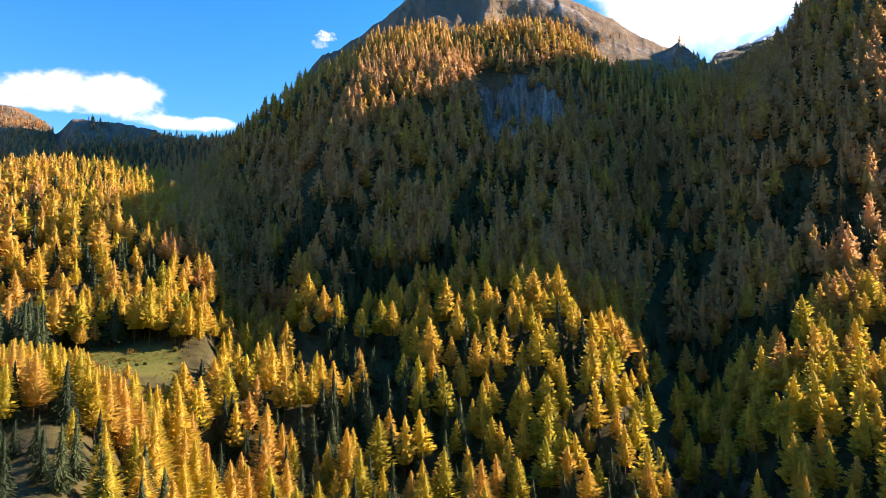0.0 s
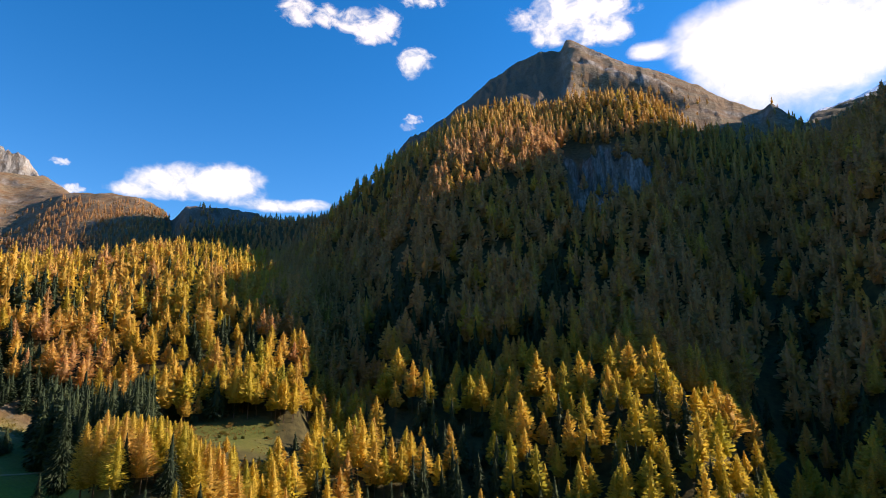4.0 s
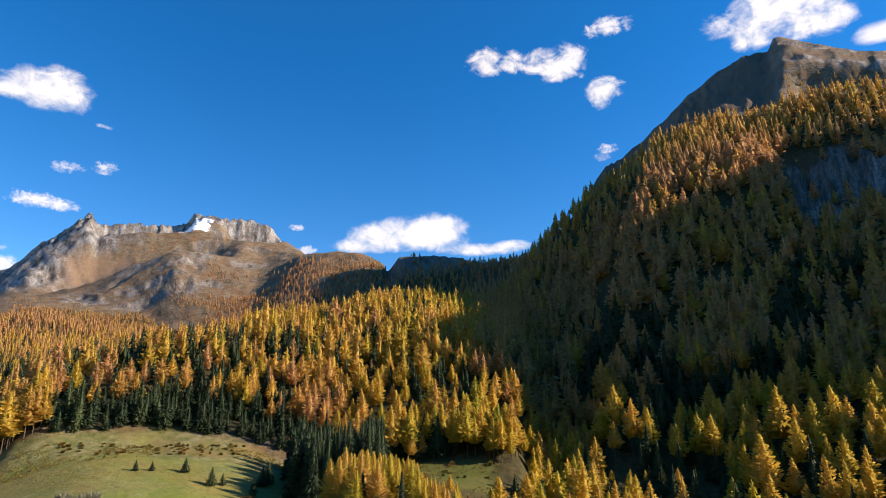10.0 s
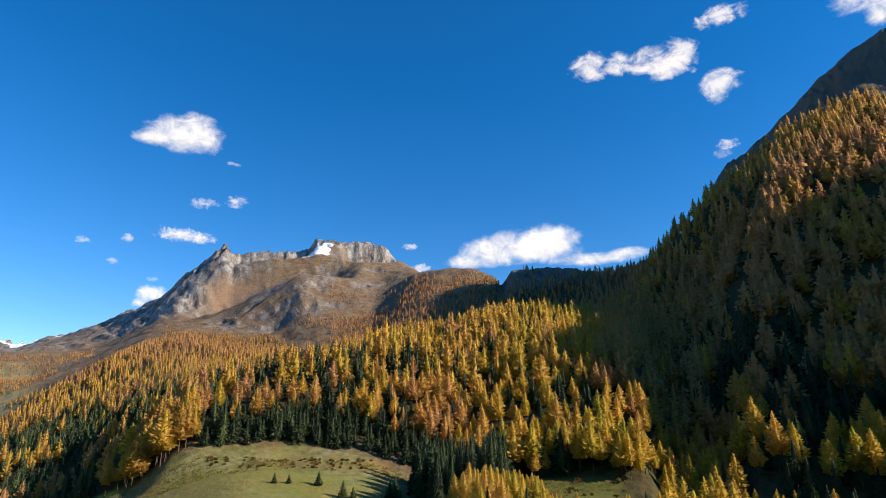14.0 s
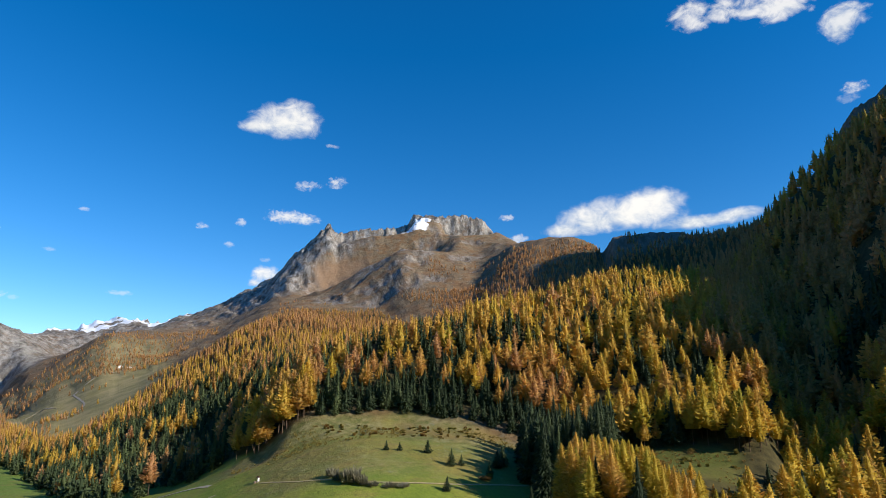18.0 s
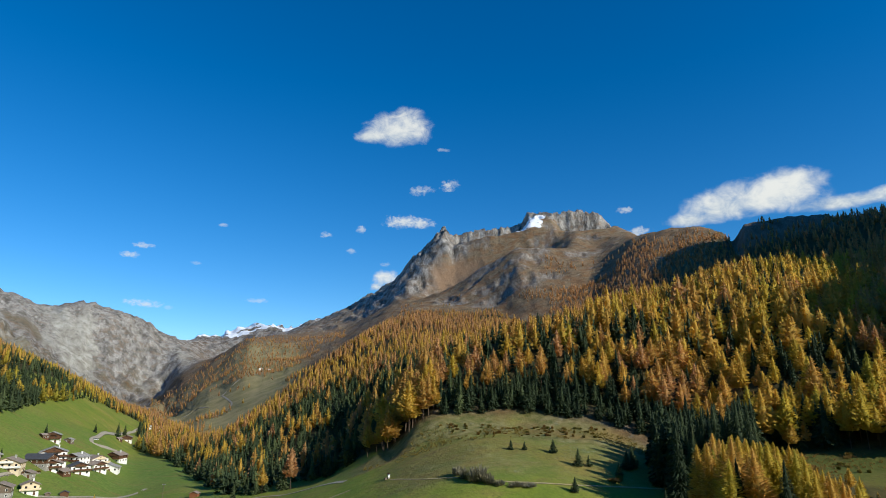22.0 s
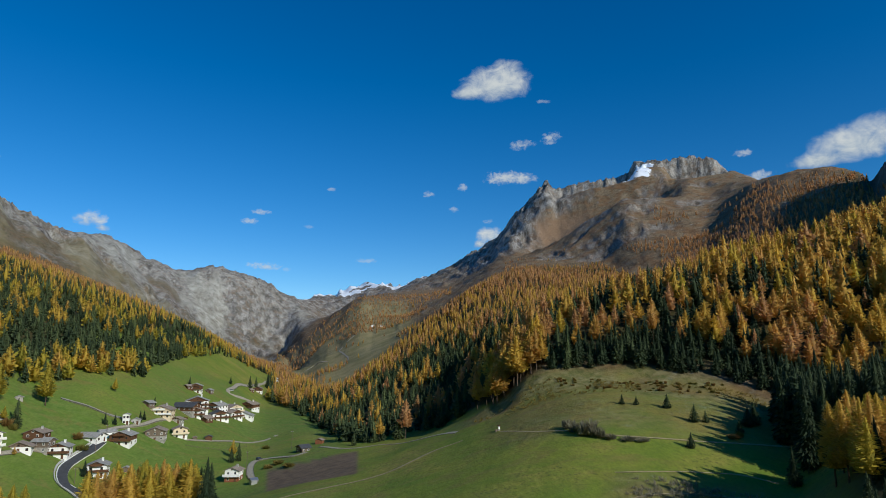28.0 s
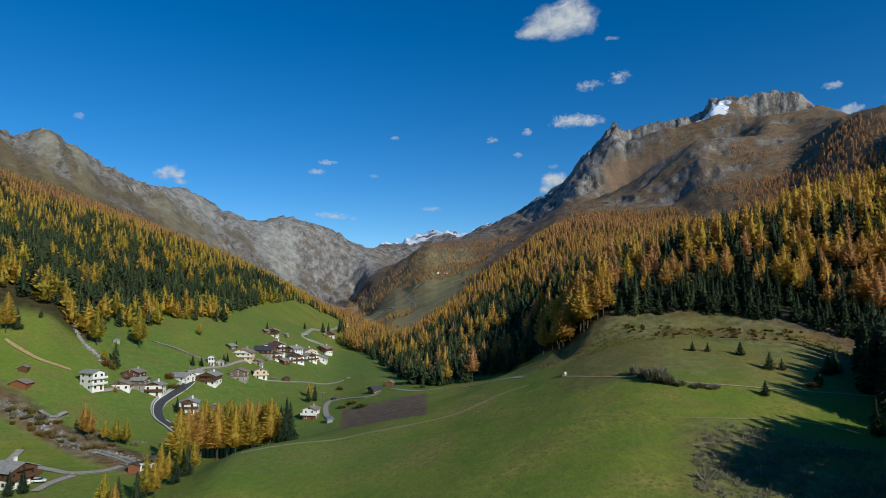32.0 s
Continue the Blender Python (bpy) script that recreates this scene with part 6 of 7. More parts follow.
stand_tree("larch", 38, -30.0, 299, 13.9, 49.4, 1.10, "orange larch on the bank of the stream", "larches by the stream")
stand_tree("larch", 39, -29.6, 296, 12.7, 50.7, 1.10, "orange larch on the bank of the stream", "larches by the stream")
stand_tree("larch", 40, -28.5, 293, 9.3, 52.0, 1.10, "orange larch on the bank of the stream", "larches by the stream")
stand_tree("larch", 41, -27.7, 290, 11.3, 53.3, 1.10, "orange larch on the bank of the stream", "larches by the stream")
stand_tree("larch", 42, -26.9, 289, 11.8, 54.6, 1.10, "orange larch on the bank of the stream", "larches by the stream")
stand_tree("larch", 3, -21.2, 267, 22.5, 4.2, 1.22, "tall golden larch behind the crest of the meadow", "row of trees behind the meadow crest")
stand_tree("larch", 1, -20.8, 276, 24.5, 0.4, 1.22, "tall golden larch behind the crest of the meadow", "row of trees behind the meadow crest")
stand_tree("larch", 3, -20.1, 287, 20.9, 1.7, 1.22, "tall golden larch behind the crest of the meadow", "row of trees behind the meadow crest")
stand_tree("larch", 4, -19.9, 266, 23.4, 1.9, 1.22, "tall golden larch behind the crest of the meadow", "row of trees behind the meadow crest")
stand_tree("larch", 2, -19.4, 275, 23.1, 0.6, 1.22, "tall golden larch behind the crest of the meadow", "row of trees behind the meadow crest")
stand_tree("larch", 1, -18.8, 287, 26.3, 1.7, 1.22, "tall golden larch behind the crest of the meadow", "row of trees behind the meadow crest")
stand_tree("larch", 1, -18.4, 266, 21.7, 0.7, 1.22, "tall golden larch behind the crest of the meadow", "row of trees behind the meadow crest")
stand_tree("larch", 2, -17.9, 279, 21.2, 2.8, 1.22, "tall golden larch behind the crest of the meadow", "row of trees behind the meadow crest")
stand_tree("larch", 0, -17.4, 286, 25.9, 5.4, 1.22, "tall golden larch behind the crest of the meadow", "row of trees behind the meadow crest")
stand_tree("larch", 2, -17.0, 266, 18.5, 0.1, 1.22, "tall golden larch behind the crest of the meadow", "row of trees behind the meadow crest")
stand_tree("larch", 1, -16.6, 279, 23.3, 4.7, 1.22, "tall golden larch behind the crest of the meadow", "row of trees behind the meadow crest")
stand_tree("larch", 4, -16.0, 284, 22.5, 4.1, 1.22, "tall golden larch behind the crest of the meadow", "row of trees behind the meadow crest")
stand_tree("larch", 4, -15.5, 270, 21.1, 1.1, 1.22, "tall golden larch behind the crest of the meadow", "row of trees behind the meadow crest")
stand_tree("larch", 1, -15.0, 276, 19.6, 1.5, 1.22, "tall golden larch behind the crest of the meadow", "row of trees behind the meadow crest")
stand_tree("larch", 0, -20.5, 281, 22.0, 0.0, 1.20, "tall golden larch behind the crest of the meadow", "row of trees behind the meadow crest")
stand_tree("larch", 1, -19.7, 292, 20.5, 1.3, 1.20, "tall golden larch behind the crest of the meadow", "row of trees behind the meadow crest")
stand_tree("larch", 2, -19.1, 270, 24.0, 2.6, 1.20, "tall golden larch behind the crest of the meadow", "row of trees behind the meadow crest")
stand_tree("larch", 3, -18.1, 283, 24.5, 3.9, 1.20, "tall golden larch behind the crest of the meadow", "row of trees behind the meadow crest")
stand_tree("larch", 4, -17.2, 275, 23.0, 5.2, 1.20, "tall golden larch behind the crest of the meadow", "row of trees behind the meadow crest")
stand_tree("larch", 5, -16.3, 290, 21.5, 6.5, 1.20, "tall golden larch behind the crest of the meadow", "row of trees behind the meadow crest")
stand_tree("larch", 6, -15.8, 277, 22.0, 7.8, 1.20, "tall golden larch behind the crest of the meadow", "row of trees behind the meadow crest")
stand_tree("larch", 7, -22.3, 262, 21.0, 9.1, 1.20, "tall golden larch behind the crest of the meadow", "row of trees behind the meadow crest")
stand_tree("larch", 8, -22.9, 256, 22.0, 10.4, 1.20, "tall golden larch behind the crest of the meadow", "row of trees behind the meadow crest")
stand_tree("larch", 9, -21.8, 271, 20.0, 11.7, 1.20, "tall golden larch behind the crest of the meadow", "row of trees behind the meadow crest")
stand_tree("spruce", 1, -14.6, 283, 18.9, 2.0, 1.05, "tall dark spruce behind the crest of the meadow", "row of trees behind the meadow crest")
stand_tree("spruce", 0, -14.2, 265, 19.2, 2.7, 1.05, "tall dark spruce behind the crest of the meadow", "row of trees behind the meadow crest")
stand_tree("spruce", 2, -13.8, 275, 18.3, 6.0, 1.05, "tall dark spruce behind the crest of the meadow", "row of trees behind the meadow crest")
stand_tree("larch", 4, -28.4, 205, 14.7, 0.6, 1.0, "autumn larch at the foot of the meadow", "trees by the stream mouth")
stand_tree("larch", 1, -27.6, 200, 13.1, 2.5, 1.0, "autumn larch at the foot of the meadow", "trees by the stream mouth")
stand_tree("spruce", 1, -27.3, 208, 12.6, 0.7, 1.0, "dark spruce at the foot of the meadow", "trees by the stream mouth")
stand_tree("larch", 0, -25.3, 214, 14.6, 0.3, 1.0, "autumn larch at the foot of the meadow", "trees by the stream mouth")
stand_tree("larch", 1, -24.3, 222, 15.2, 3.6, 1.0, "autumn larch at the foot of the meadow", "trees by the stream mouth")
stand_tree("larch", 1, -23.7, 225, 11.3, 3.6, 1.0, "autumn larch at the foot of the meadow", "trees by the stream mouth")
stand_tree("larch", 4, -22.7, 235, 13.3, 2.9, 1.0, "autumn larch at the foot of the meadow", "trees by the stream mouth")
stand_tree("spruce", 1, -22.2, 230, 11.5, 1.9, 1.0, "dark spruce at the foot of the meadow", "trees by the stream mouth")
stand_tree("larch", 0, -21.7, 236, 11.3, 0.7, 1.0, "autumn larch at the foot of the meadow", "trees by the stream mouth")
stand_tree("spruce", 4, -26.0, 205, 13.0, 1.8, 1.0, "dark spruce at the foot of the meadow", "trees by the stream mouth")
stand_tree("spruce", 3, -23.1, 222, 9.1, 3.9, 1.0, "dark spruce at the foot of the meadow", "trees by the stream mouth")
stand_tree("larch", 1, -24.7, 214, 11.2, 2.9, 1.0, "autumn larch at the foot of the meadow", "trees by the stream mouth")
shrub("grey", 1, 17.3, 242, 4.9, 4.5, "grey leafless bush on the meadow", "leafless bushes on the meadow")
shrub("grey", 2, 17.9, 237, 5.4, 5.2, "grey leafless bush on the meadow", "leafless bushes on the meadow")
shrub("grey", 3, 18.7, 233, 6.4, 5.8, "grey leafless bush on the meadow", "leafless bushes on the meadow")
shrub("grey", 4, 19.4, 233, 7.6, 6.2, "grey leafless bush on the meadow", "leafless bushes on the meadow")
shrub("grey", 5, 20.1, 231, 4.6, 5.0, "grey leafless bush on the meadow", "leafless bushes on the meadow")
shrub("grey", 6, 21.0, 230, 2.6, 5.0, "grey leafless bush on the meadow", "leafless bushes on the meadow")
shrub("grey", 7, 22.4, 230, 2.6, 5.8, "grey leafless bush on the meadow", "leafless bushes on the meadow")
shrub("grey", 8, 23.6, 231, 2.3, 5.8, "grey leafless bush on the meadow", "leafless bushes on the meadow")
shrub("autumn", 9, 23.5, 313, 1.1, 2.4, "small yellow-brown shrub at the wood's edge", "shrubs at the wood's edge")
shrub("autumn", 10, 16.6, 315, 2.2, 1.3, "small yellow-brown shrub at the wood's edge", "shrubs at the wood's edge")
shrub("autumn", 11, 24.8, 303, 0.9, 1.7, "small yellow-brown shrub at the wood's edge", "shrubs at the wood's edge")
shrub("autumn", 12, 26.8, 308, 1.9, 1.4, "small yellow-brown shrub at the wood's edge", "shrubs at the wood's edge")
shrub("autumn", 13, 20.2, 318, 1.6, 2.5, "small yellow-brown shrub at the wood's edge", "shrubs at the wood's edge")
shrub("autumn", 14, 25.3, 300, 1.4, 2.2, "small yellow-brown shrub at the wood's edge", "shrubs at the wood's edge")
shrub("autumn", 15, 18.1, 316, 1.9, 2.2, "small yellow-brown shrub at the wood's edge", "shrubs at the wood's edge")
shrub("autumn", 16, 22.9, 319, 1.3, 1.5, "small yellow-brown shrub at the wood's edge", "shrubs at the wood's edge")
shrub("autumn", 17, 20.8, 302, 1.1, 2.4, "small yellow-brown shrub at the wood's edge", "shrubs at the wood's edge")
shrub("autumn", 18, 29.2, 319, 1.5, 1.9, "small yellow-brown shrub at the wood's edge", "shrubs at the wood's edge")
shrub("autumn", 19, 16.9, 315, 2.2, 1.3, "small yellow-brown shrub at the wood's edge", "shrubs at the wood's edge")
shrub("autumn", 20, 25.4, 319, 1.7, 2.5, "small yellow-brown shrub at the wood's edge", "shrubs at the wood's edge")
shrub("autumn", 21, 19.6, 319, 1.0, 2.0, "small yellow-brown shrub at the wood's edge", "shrubs at the wood's edge")
shrub("autumn", 22, 16.8, 318, 1.6, 2.5, "small yellow-brown shrub at the wood's edge", "shrubs at the wood's edge")
shrub("autumn", 23, 22.9, 312, 1.8, 1.3, "small yellow-brown shrub at the wood's edge", "shrubs at the wood's edge")
shrub("autumn", 24, 25.1, 318, 1.8, 2.6, "small yellow-brown shrub at the wood's edge", "shrubs at the wood's edge")
shrub("autumn", 25, 17.3, 313, 1.8, 1.4, "small yellow-brown shrub at the wood's edge", "shrubs at the wood's edge")
shrub("autumn", 26, 20.6, 300, 2.2, 1.3, "small yellow-brown shrub at the wood's edge", "shrubs at the wood's edge")
shrub("autumn", 27, 26.9, 298, 1.2, 2.0, "small yellow-brown shrub at the wood's edge", "shrubs at the wood's edge")
shrub("autumn", 28, 17.2, 316, 1.9, 2.0, "small yellow-brown shrub at the wood's edge", "shrubs at the wood's edge")
shrub("autumn", 29, 27.8, 320, 1.4, 2.5, "small yellow-brown shrub at the wood's edge", "shrubs at the wood's edge")
shrub("autumn", 30, 25.2, 310, 1.4, 2.6, "small yellow-brown shrub at the wood's edge", "shrubs at the wood's edge")
shrub("autumn", 31, 25.1, 320, 2.1, 1.7, "small yellow-brown shrub at the wood's edge", "shrubs at the wood's edge")
shrub("autumn", 32, 23.1, 316, 1.5, 1.7, "small yellow-brown shrub at the wood's edge", "shrubs at the wood's edge")
shrub("autumn", 33, 17.9, 311, 1.0, 2.3, "small yellow-brown shrub at the wood's edge", "shrubs at the wood's edge")
shrub("autumn", 34, 16.9, 311, 2.0, 1.9, "small yellow-brown shrub at the wood's edge", "shrubs at the wood's edge")
shrub("autumn", 35, 26.9, 316, 2.0, 1.8, "small yellow-brown shrub at the wood's edge", "shrubs at the wood's edge")
shrub("autumn", 36, 20.0, 301, 1.4, 1.6, "small yellow-brown shrub at the wood's edge", "shrubs at the wood's edge")
shrub("autumn", 37, 28.9, 313, 1.8, 1.4, "small yellow-brown shrub at the wood's edge", "shrubs at the wood's edge")
shrub("autumn", 38, 28.7, 315, 1.0, 2.6, "small yellow-brown shrub at the wood's edge", "shrubs at the wood's edge")
shrub("autumn", 39, 19.2, 302, 2.2, 2.0, "small yellow-brown shrub at the wood's edge", "shrubs at the wood's edge")
shrub("autumn", 40, 16.7, 318, 1.2, 1.8, "small yellow-brown shrub at the wood's edge", "shrubs at the wood's edge")
shrub("autumn", 41, 25.6, 298, 1.3, 1.3, "small yellow-brown shrub at the wood's edge", "shrubs at the wood's edge")
shrub("autumn", 42, 24.9, 318, 1.0, 2.0, "small yellow-brown shrub at the wood's edge", "shrubs at the wood's edge")
shrub("autumn", 43, 26.8, 319, 1.6, 2.2, "small yellow-brown shrub at the wood's edge", "shrubs at the wood's edge")
shrub("autumn", 44, 27.7, 310, 2.1, 1.4, "small yellow-brown shrub at the wood's edge", "shrubs at the wood's edge")
shrub("autumn", 45, 27.0, 304, 2.1, 1.8, "small yellow-brown shrub at the wood's edge", "shrubs at the wood's edge")
shrub("autumn", 46, 18.0, 318, 1.7, 1.4, "small yellow-brown shrub at the wood's edge", "shrubs at the wood's edge")
shrub("autumn", 47, 25.8, 319, 2.0, 1.5, "small yellow-brown shrub at the wood's edge", "shrubs at the wood's edge")
shrub("autumn", 48, 16.7, 317, 1.6, 2.0, "small yellow-brown shrub at the wood's edge", "shrubs at the wood's edge")
shrub("autumn", 49, 22.4, 315, 1.6, 2.6, "small yellow-brown shrub at the wood's edge", "shrubs at the wood's edge")
shrub("autumn", 50, 24.5, 297, 0.9, 2.5, "small yellow-brown shrub at the wood's edge", "shrubs at the wood's edge")
shrub("autumn", 51, 29.3, 311, 1.6, 1.9, "small yellow-brown shrub at the wood's edge", "shrubs at the wood's edge")
shrub("autumn", 52, 29.6, 320, 1.8, 2.0, "small yellow-brown shrub at the wood's edge", "shrubs at the wood's edge")
shrub("autumn", 53, 21.1, 305, 1.9, 1.3, "small yellow-brown shrub at the wood's edge", "shrubs at the wood's edge")
shrub("autumn", 54, 26.8, 308, 1.6, 2.1, "small yellow-brown shrub at the wood's edge", "shrubs at the wood's edge")
shrub("autumn", 55, 17.3, 313, 1.4, 2.4, "small yellow-brown shrub at the wood's edge", "shrubs at the wood's edge")
shrub("autumn", 56, 20.0, 303, 1.9, 2.0, "small yellow-brown shrub at the wood's edge", "shrubs at the wood's edge")
shrub("autumn", 57, 29.2, 321, 1.8, 2.1, "small yellow-brown shrub at the wood's edge", "shrubs at the wood's edge")
shrub("autumn", 58, 26.5, 311, 1.0, 1.4, "small yellow-brown shrub at the wood's edge", "shrubs at the wood's edge")
shrub("autumn", 59, 25.5, 314, 1.0, 1.7, "small yellow-brown shrub at the wood's edge", "shrubs at the wood's edge")
shrub("autumn", 60, 23.6, 306, 0.9, 2.2, "small yellow-brown shrub at the wood's edge", "shrubs at the wood's edge")
shrub("autumn", 61, 21.6, 301, 0.9, 2.5, "small yellow-brown shrub at the wood's edge", "shrubs at the wood's edge")
shrub("autumn", 62, 25.3, 298, 2.2, 2.3, "small yellow-brown shrub at the wood's edge", "shrubs at the wood's edge")
shrub("autumn", 63, 18.1, 314, 1.2, 2.3, "small yellow-brown shrub at the wood's edge", "shrubs at the wood's edge")
shrub("autumn", 64, 19.5, 316, 1.0, 1.4, "small yellow-brown shrub at the wood's edge", "shrubs at the wood's edge")
shrub("autumn", 65, 29.9, 306, 1.4, 2.2, "small yellow-brown shrub at the wood's edge", "shrubs at the wood's edge")
shrub("autumn", 66, 23.5, 306, 1.4, 2.0, "small yellow-brown shrub at the wood's edge", "shrubs at the wood's edge")
shrub("autumn", 67, 20.1, 316, 1.6, 1.5, "small yellow-brown shrub at the wood's edge", "shrubs at the wood's edge")
shrub("autumn", 68, 23.1, 296, 0.9, 1.2, "small yellow-brown shrub at the wood's edge", "shrubs at the wood's edge")
shrub("autumn", 69, 28.2, 320, 1.3, 2.5, "small yellow-brown shrub at the wood's edge", "shrubs at the wood's edge")
shrub("autumn", 70, 25.5, 314, 1.0, 1.6, "small yellow-brown shrub at the wood's edge", "shrubs at the wood's edge")
shrub("autumn", 71, 21.1, 302, 2.2, 2.2, "small yellow-brown shrub at the wood's edge", "shrubs at the wood's edge")
shrub("autumn", 72, 29.5, 305, 2.1, 2.4, "small yellow-brown shrub at the wood's edge", "shrubs at the wood's edge")
shrub("autumn", 73, 30.3, 322, 1.4, 1.6, "small yellow-brown shrub at the wood's edge", "shrubs at the wood's edge")
shrub("autumn", 74, 25.5, 306, 1.3, 2.3, "small yellow-brown shrub at the wood's edge", "shrubs at the wood's edge")
shrub("autumn", 75, 22.6, 316, 1.3, 1.9, "small yellow-brown shrub at the wood's edge", "shrubs at the wood's edge")
shrub("autumn", 76, 25.6, 306, 1.5, 1.4, "small yellow-brown shrub at the wood's edge", "shrubs at the wood's edge")
shrub("autumn", 77, 22.6, 312, 1.1, 1.9, "small yellow-brown shrub at the wood's edge", "shrubs at the wood's edge")
shrub("autumn", 78, 19.4, 307, 1.8, 1.3, "small yellow-brown shrub at the wood's edge", "shrubs at the wood's edge")
shrub("autumn", 79, 25.8, 310, 1.5, 2.0, "small yellow-brown shrub at the wood's edge", "shrubs at the wood's edge")
shrub("autumn", 80, 27.6, 302, 1.9, 1.4, "small yellow-brown shrub at the wood's edge", "shrubs at the wood's edge")
shrub("autumn", 81, 24.6, 314, 0.9, 2.0, "small yellow-brown shrub at the wood's edge", "shrubs at the wood's edge")
shrub("autumn", 82, 23.6, 299, 1.3, 2.3, "small yellow-brown shrub at the wood's edge", "shrubs at the wood's edge")
shrub("autumn", 83, 24.2, 318, 1.9, 1.6, "small yellow-brown shrub at the wood's edge", "shrubs at the wood's edge")
shrub("autumn", 84, 24.5, 320, 0.9, 2.6, "small yellow-brown shrub at the wood's edge", "shrubs at the wood's edge")
shrub("autumn", 85, 17.1, 317, 1.1, 1.3, "small yellow-brown shrub at the wood's edge", "shrubs at the wood's edge")
shrub("autumn", 86, 28.5, 302, 1.8, 1.7, "small yellow-brown shrub at the wood's edge", "shrubs at the wood's edge")
shrub("autumn", 87, 29.3, 311, 1.1, 2.2, "small yellow-brown shrub at the wood's edge", "shrubs at the wood's edge")
shrub("autumn", 88, 22.0, 315, 1.3, 1.7, "small yellow-brown shrub at the wood's edge", "shrubs at the wood's edge")
shrub("autumn", 89, -33.6, 307, 2.4, 2.3, "brown autumn shrub on the stream bank", "shrubs on the stream bank")
shrub("autumn", 90, -29.2, 302, 2.3, 3.9, "brown autumn shrub on the stream bank", "shrubs on the stream bank")
shrub("autumn", 91, -31.5, 289, 1.8, 2.5, "brown autumn shrub on the stream bank", "shrubs on the stream bank")
shrub("autumn", 92, -31.3, 295, 1.7, 2.5, "brown autumn shrub on the stream bank", "shrubs on the stream bank")
shrub("autumn", 93, -29.2, 283, 2.2, 4.1, "brown autumn shrub on the stream bank", "shrubs on the stream bank")
shrub("grey", 94, -35.0, 319, 2.8, 3.4, "brown autumn shrub on the stream bank", "shrubs on the stream bank")
shrub("autumn", 95, -32.3, 298, 2.9, 2.7, "brown autumn shrub on the stream bank", "shrubs on the stream bank")
shrub("autumn", 96, -33.5, 305, 1.4, 3.5, "brown autumn shrub on the stream bank", "shrubs on the stream bank")
shrub("autumn", 97, -34.7, 308, 2.3, 2.4, "brown autumn shrub on the stream bank", "shrubs on the stream bank")
shrub("autumn", 98, -28.0, 287, 2.0, 3.7, "brown autumn shrub on the stream bank", "shrubs on the stream bank")
shrub("autumn", 99, -33.6, 317, 3.2, 2.6, "brown autumn shrub on the stream bank", "shrubs on the stream bank")
shrub("autumn", 100, -32.1, 294, 3.0, 2.6, "brown autumn shrub on the stream bank", "shrubs on the stream bank")
shrub("grey", 101, -30.6, 284, 1.9, 2.6, "brown autumn shrub on the stream bank", "shrubs on the stream bank")
shrub("grey", 102, -26.3, 290, 2.7, 3.4, "brown autumn shrub on the stream bank", "shrubs on the stream bank")
shrub("autumn", 103, -33.5, 302, 2.6, 3.0, "brown autumn shrub on the stream bank", "shrubs on the stream bank")
shrub("autumn", 104, -31.8, 311, 2.2, 4.5, "brown autumn shrub on the stream bank", "shrubs on the stream bank")
shrub("autumn", 105, -34.8, 319, 3.1, 4.1, "brown autumn shrub on the stream bank", "shrubs on the stream bank")
shrub("grey", 106, -29.6, 283, 1.9, 3.7, "brown autumn shrub on the stream bank", "shrubs on the stream bank")
shrub("autumn", 107, -27.3, 280, 1.4, 4.2, "brown autumn shrub on the stream bank", "shrubs on the stream bank")
shrub("grey", 108, -34.0, 313, 1.8, 4.3, "brown autumn shrub on the stream bank", "shrubs on the stream bank")
shrub("autumn", 109, -29.7, 303, 2.3, 2.8, "brown autumn shrub on the stream bank", "shrubs on the stream bank")
shrub("autumn", 110, -29.8, 281, 2.1, 4.2, "brown autumn shrub on the stream bank", "shrubs on the stream bank")
shrub("autumn", 111, -28.7, 283, 1.8, 3.9, "brown autumn shrub on the stream bank", "shrubs on the stream bank")
shrub("autumn", 112, -33.5, 318, 2.8, 3.0, "brown autumn shrub on the stream bank", "shrubs on the stream bank")
shrub("grey", 113, -32.7, 315, 2.6, 4.5, "brown autumn shrub on the stream bank", "shrubs on the stream bank")
shrub("autumn", 114, -32.0, 299, 2.3, 2.6, "brown autumn shrub on the stream bank", "shrubs on the stream bank")
shrub("autumn", 115, -29.3, 299, 1.5, 2.7, "brown autumn shrub on the stream bank", "shrubs on the stream bank")
shrub("autumn", 116, -33.0, 298, 2.0, 3.5, "brown autumn shrub on the stream bank", "shrubs on the stream bank")
shrub("grey", 117, -29.0, 300, 2.1, 3.2, "brown autumn shrub on the stream bank", "shrubs on the stream bank")
shrub("autumn", 118, -33.7, 314, 2.3, 4.3, "brown autumn shrub on the stream bank", "shrubs on the stream bank")
shrub("grey", 119, -32.1, 299, 2.0, 3.4, "brown autumn shrub on the stream bank", "shrubs on the stream bank")
shrub("grey", 120, -27.3, 295, 1.9, 3.2, "brown autumn shrub on the stream bank", "shrubs on the stream bank")
shrub("grey", 121, -32.7, 299, 2.1, 3.9, "brown autumn shrub on the stream bank", "shrubs on the stream bank")
shrub("grey", 122, -34.7, 316, 2.7, 2.9, "brown autumn shrub on the stream bank", "shrubs on the stream bank")
shrub("autumn", 123, -33.0, 308, 3.1, 4.1, "brown autumn shrub on the stream bank", "shrubs on the stream bank")
shrub("autumn", 124, -30.8, 291, 2.4, 3.9, "brown autumn shrub on the stream bank", "shrubs on the stream bank")
shrub("autumn", 125, -29.6, 293, 1.9, 2.4, "brown autumn shrub on the stream bank", "shrubs on the stream bank")
shrub("grey", 126, -33.0, 313, 3.1, 4.6, "brown autumn shrub on the stream bank", "shrubs on the stream bank")
shrub("autumn", 127, -33.8, 319, 2.7, 3.6, "brown autumn shrub on the stream bank", "shrubs on the stream bank")
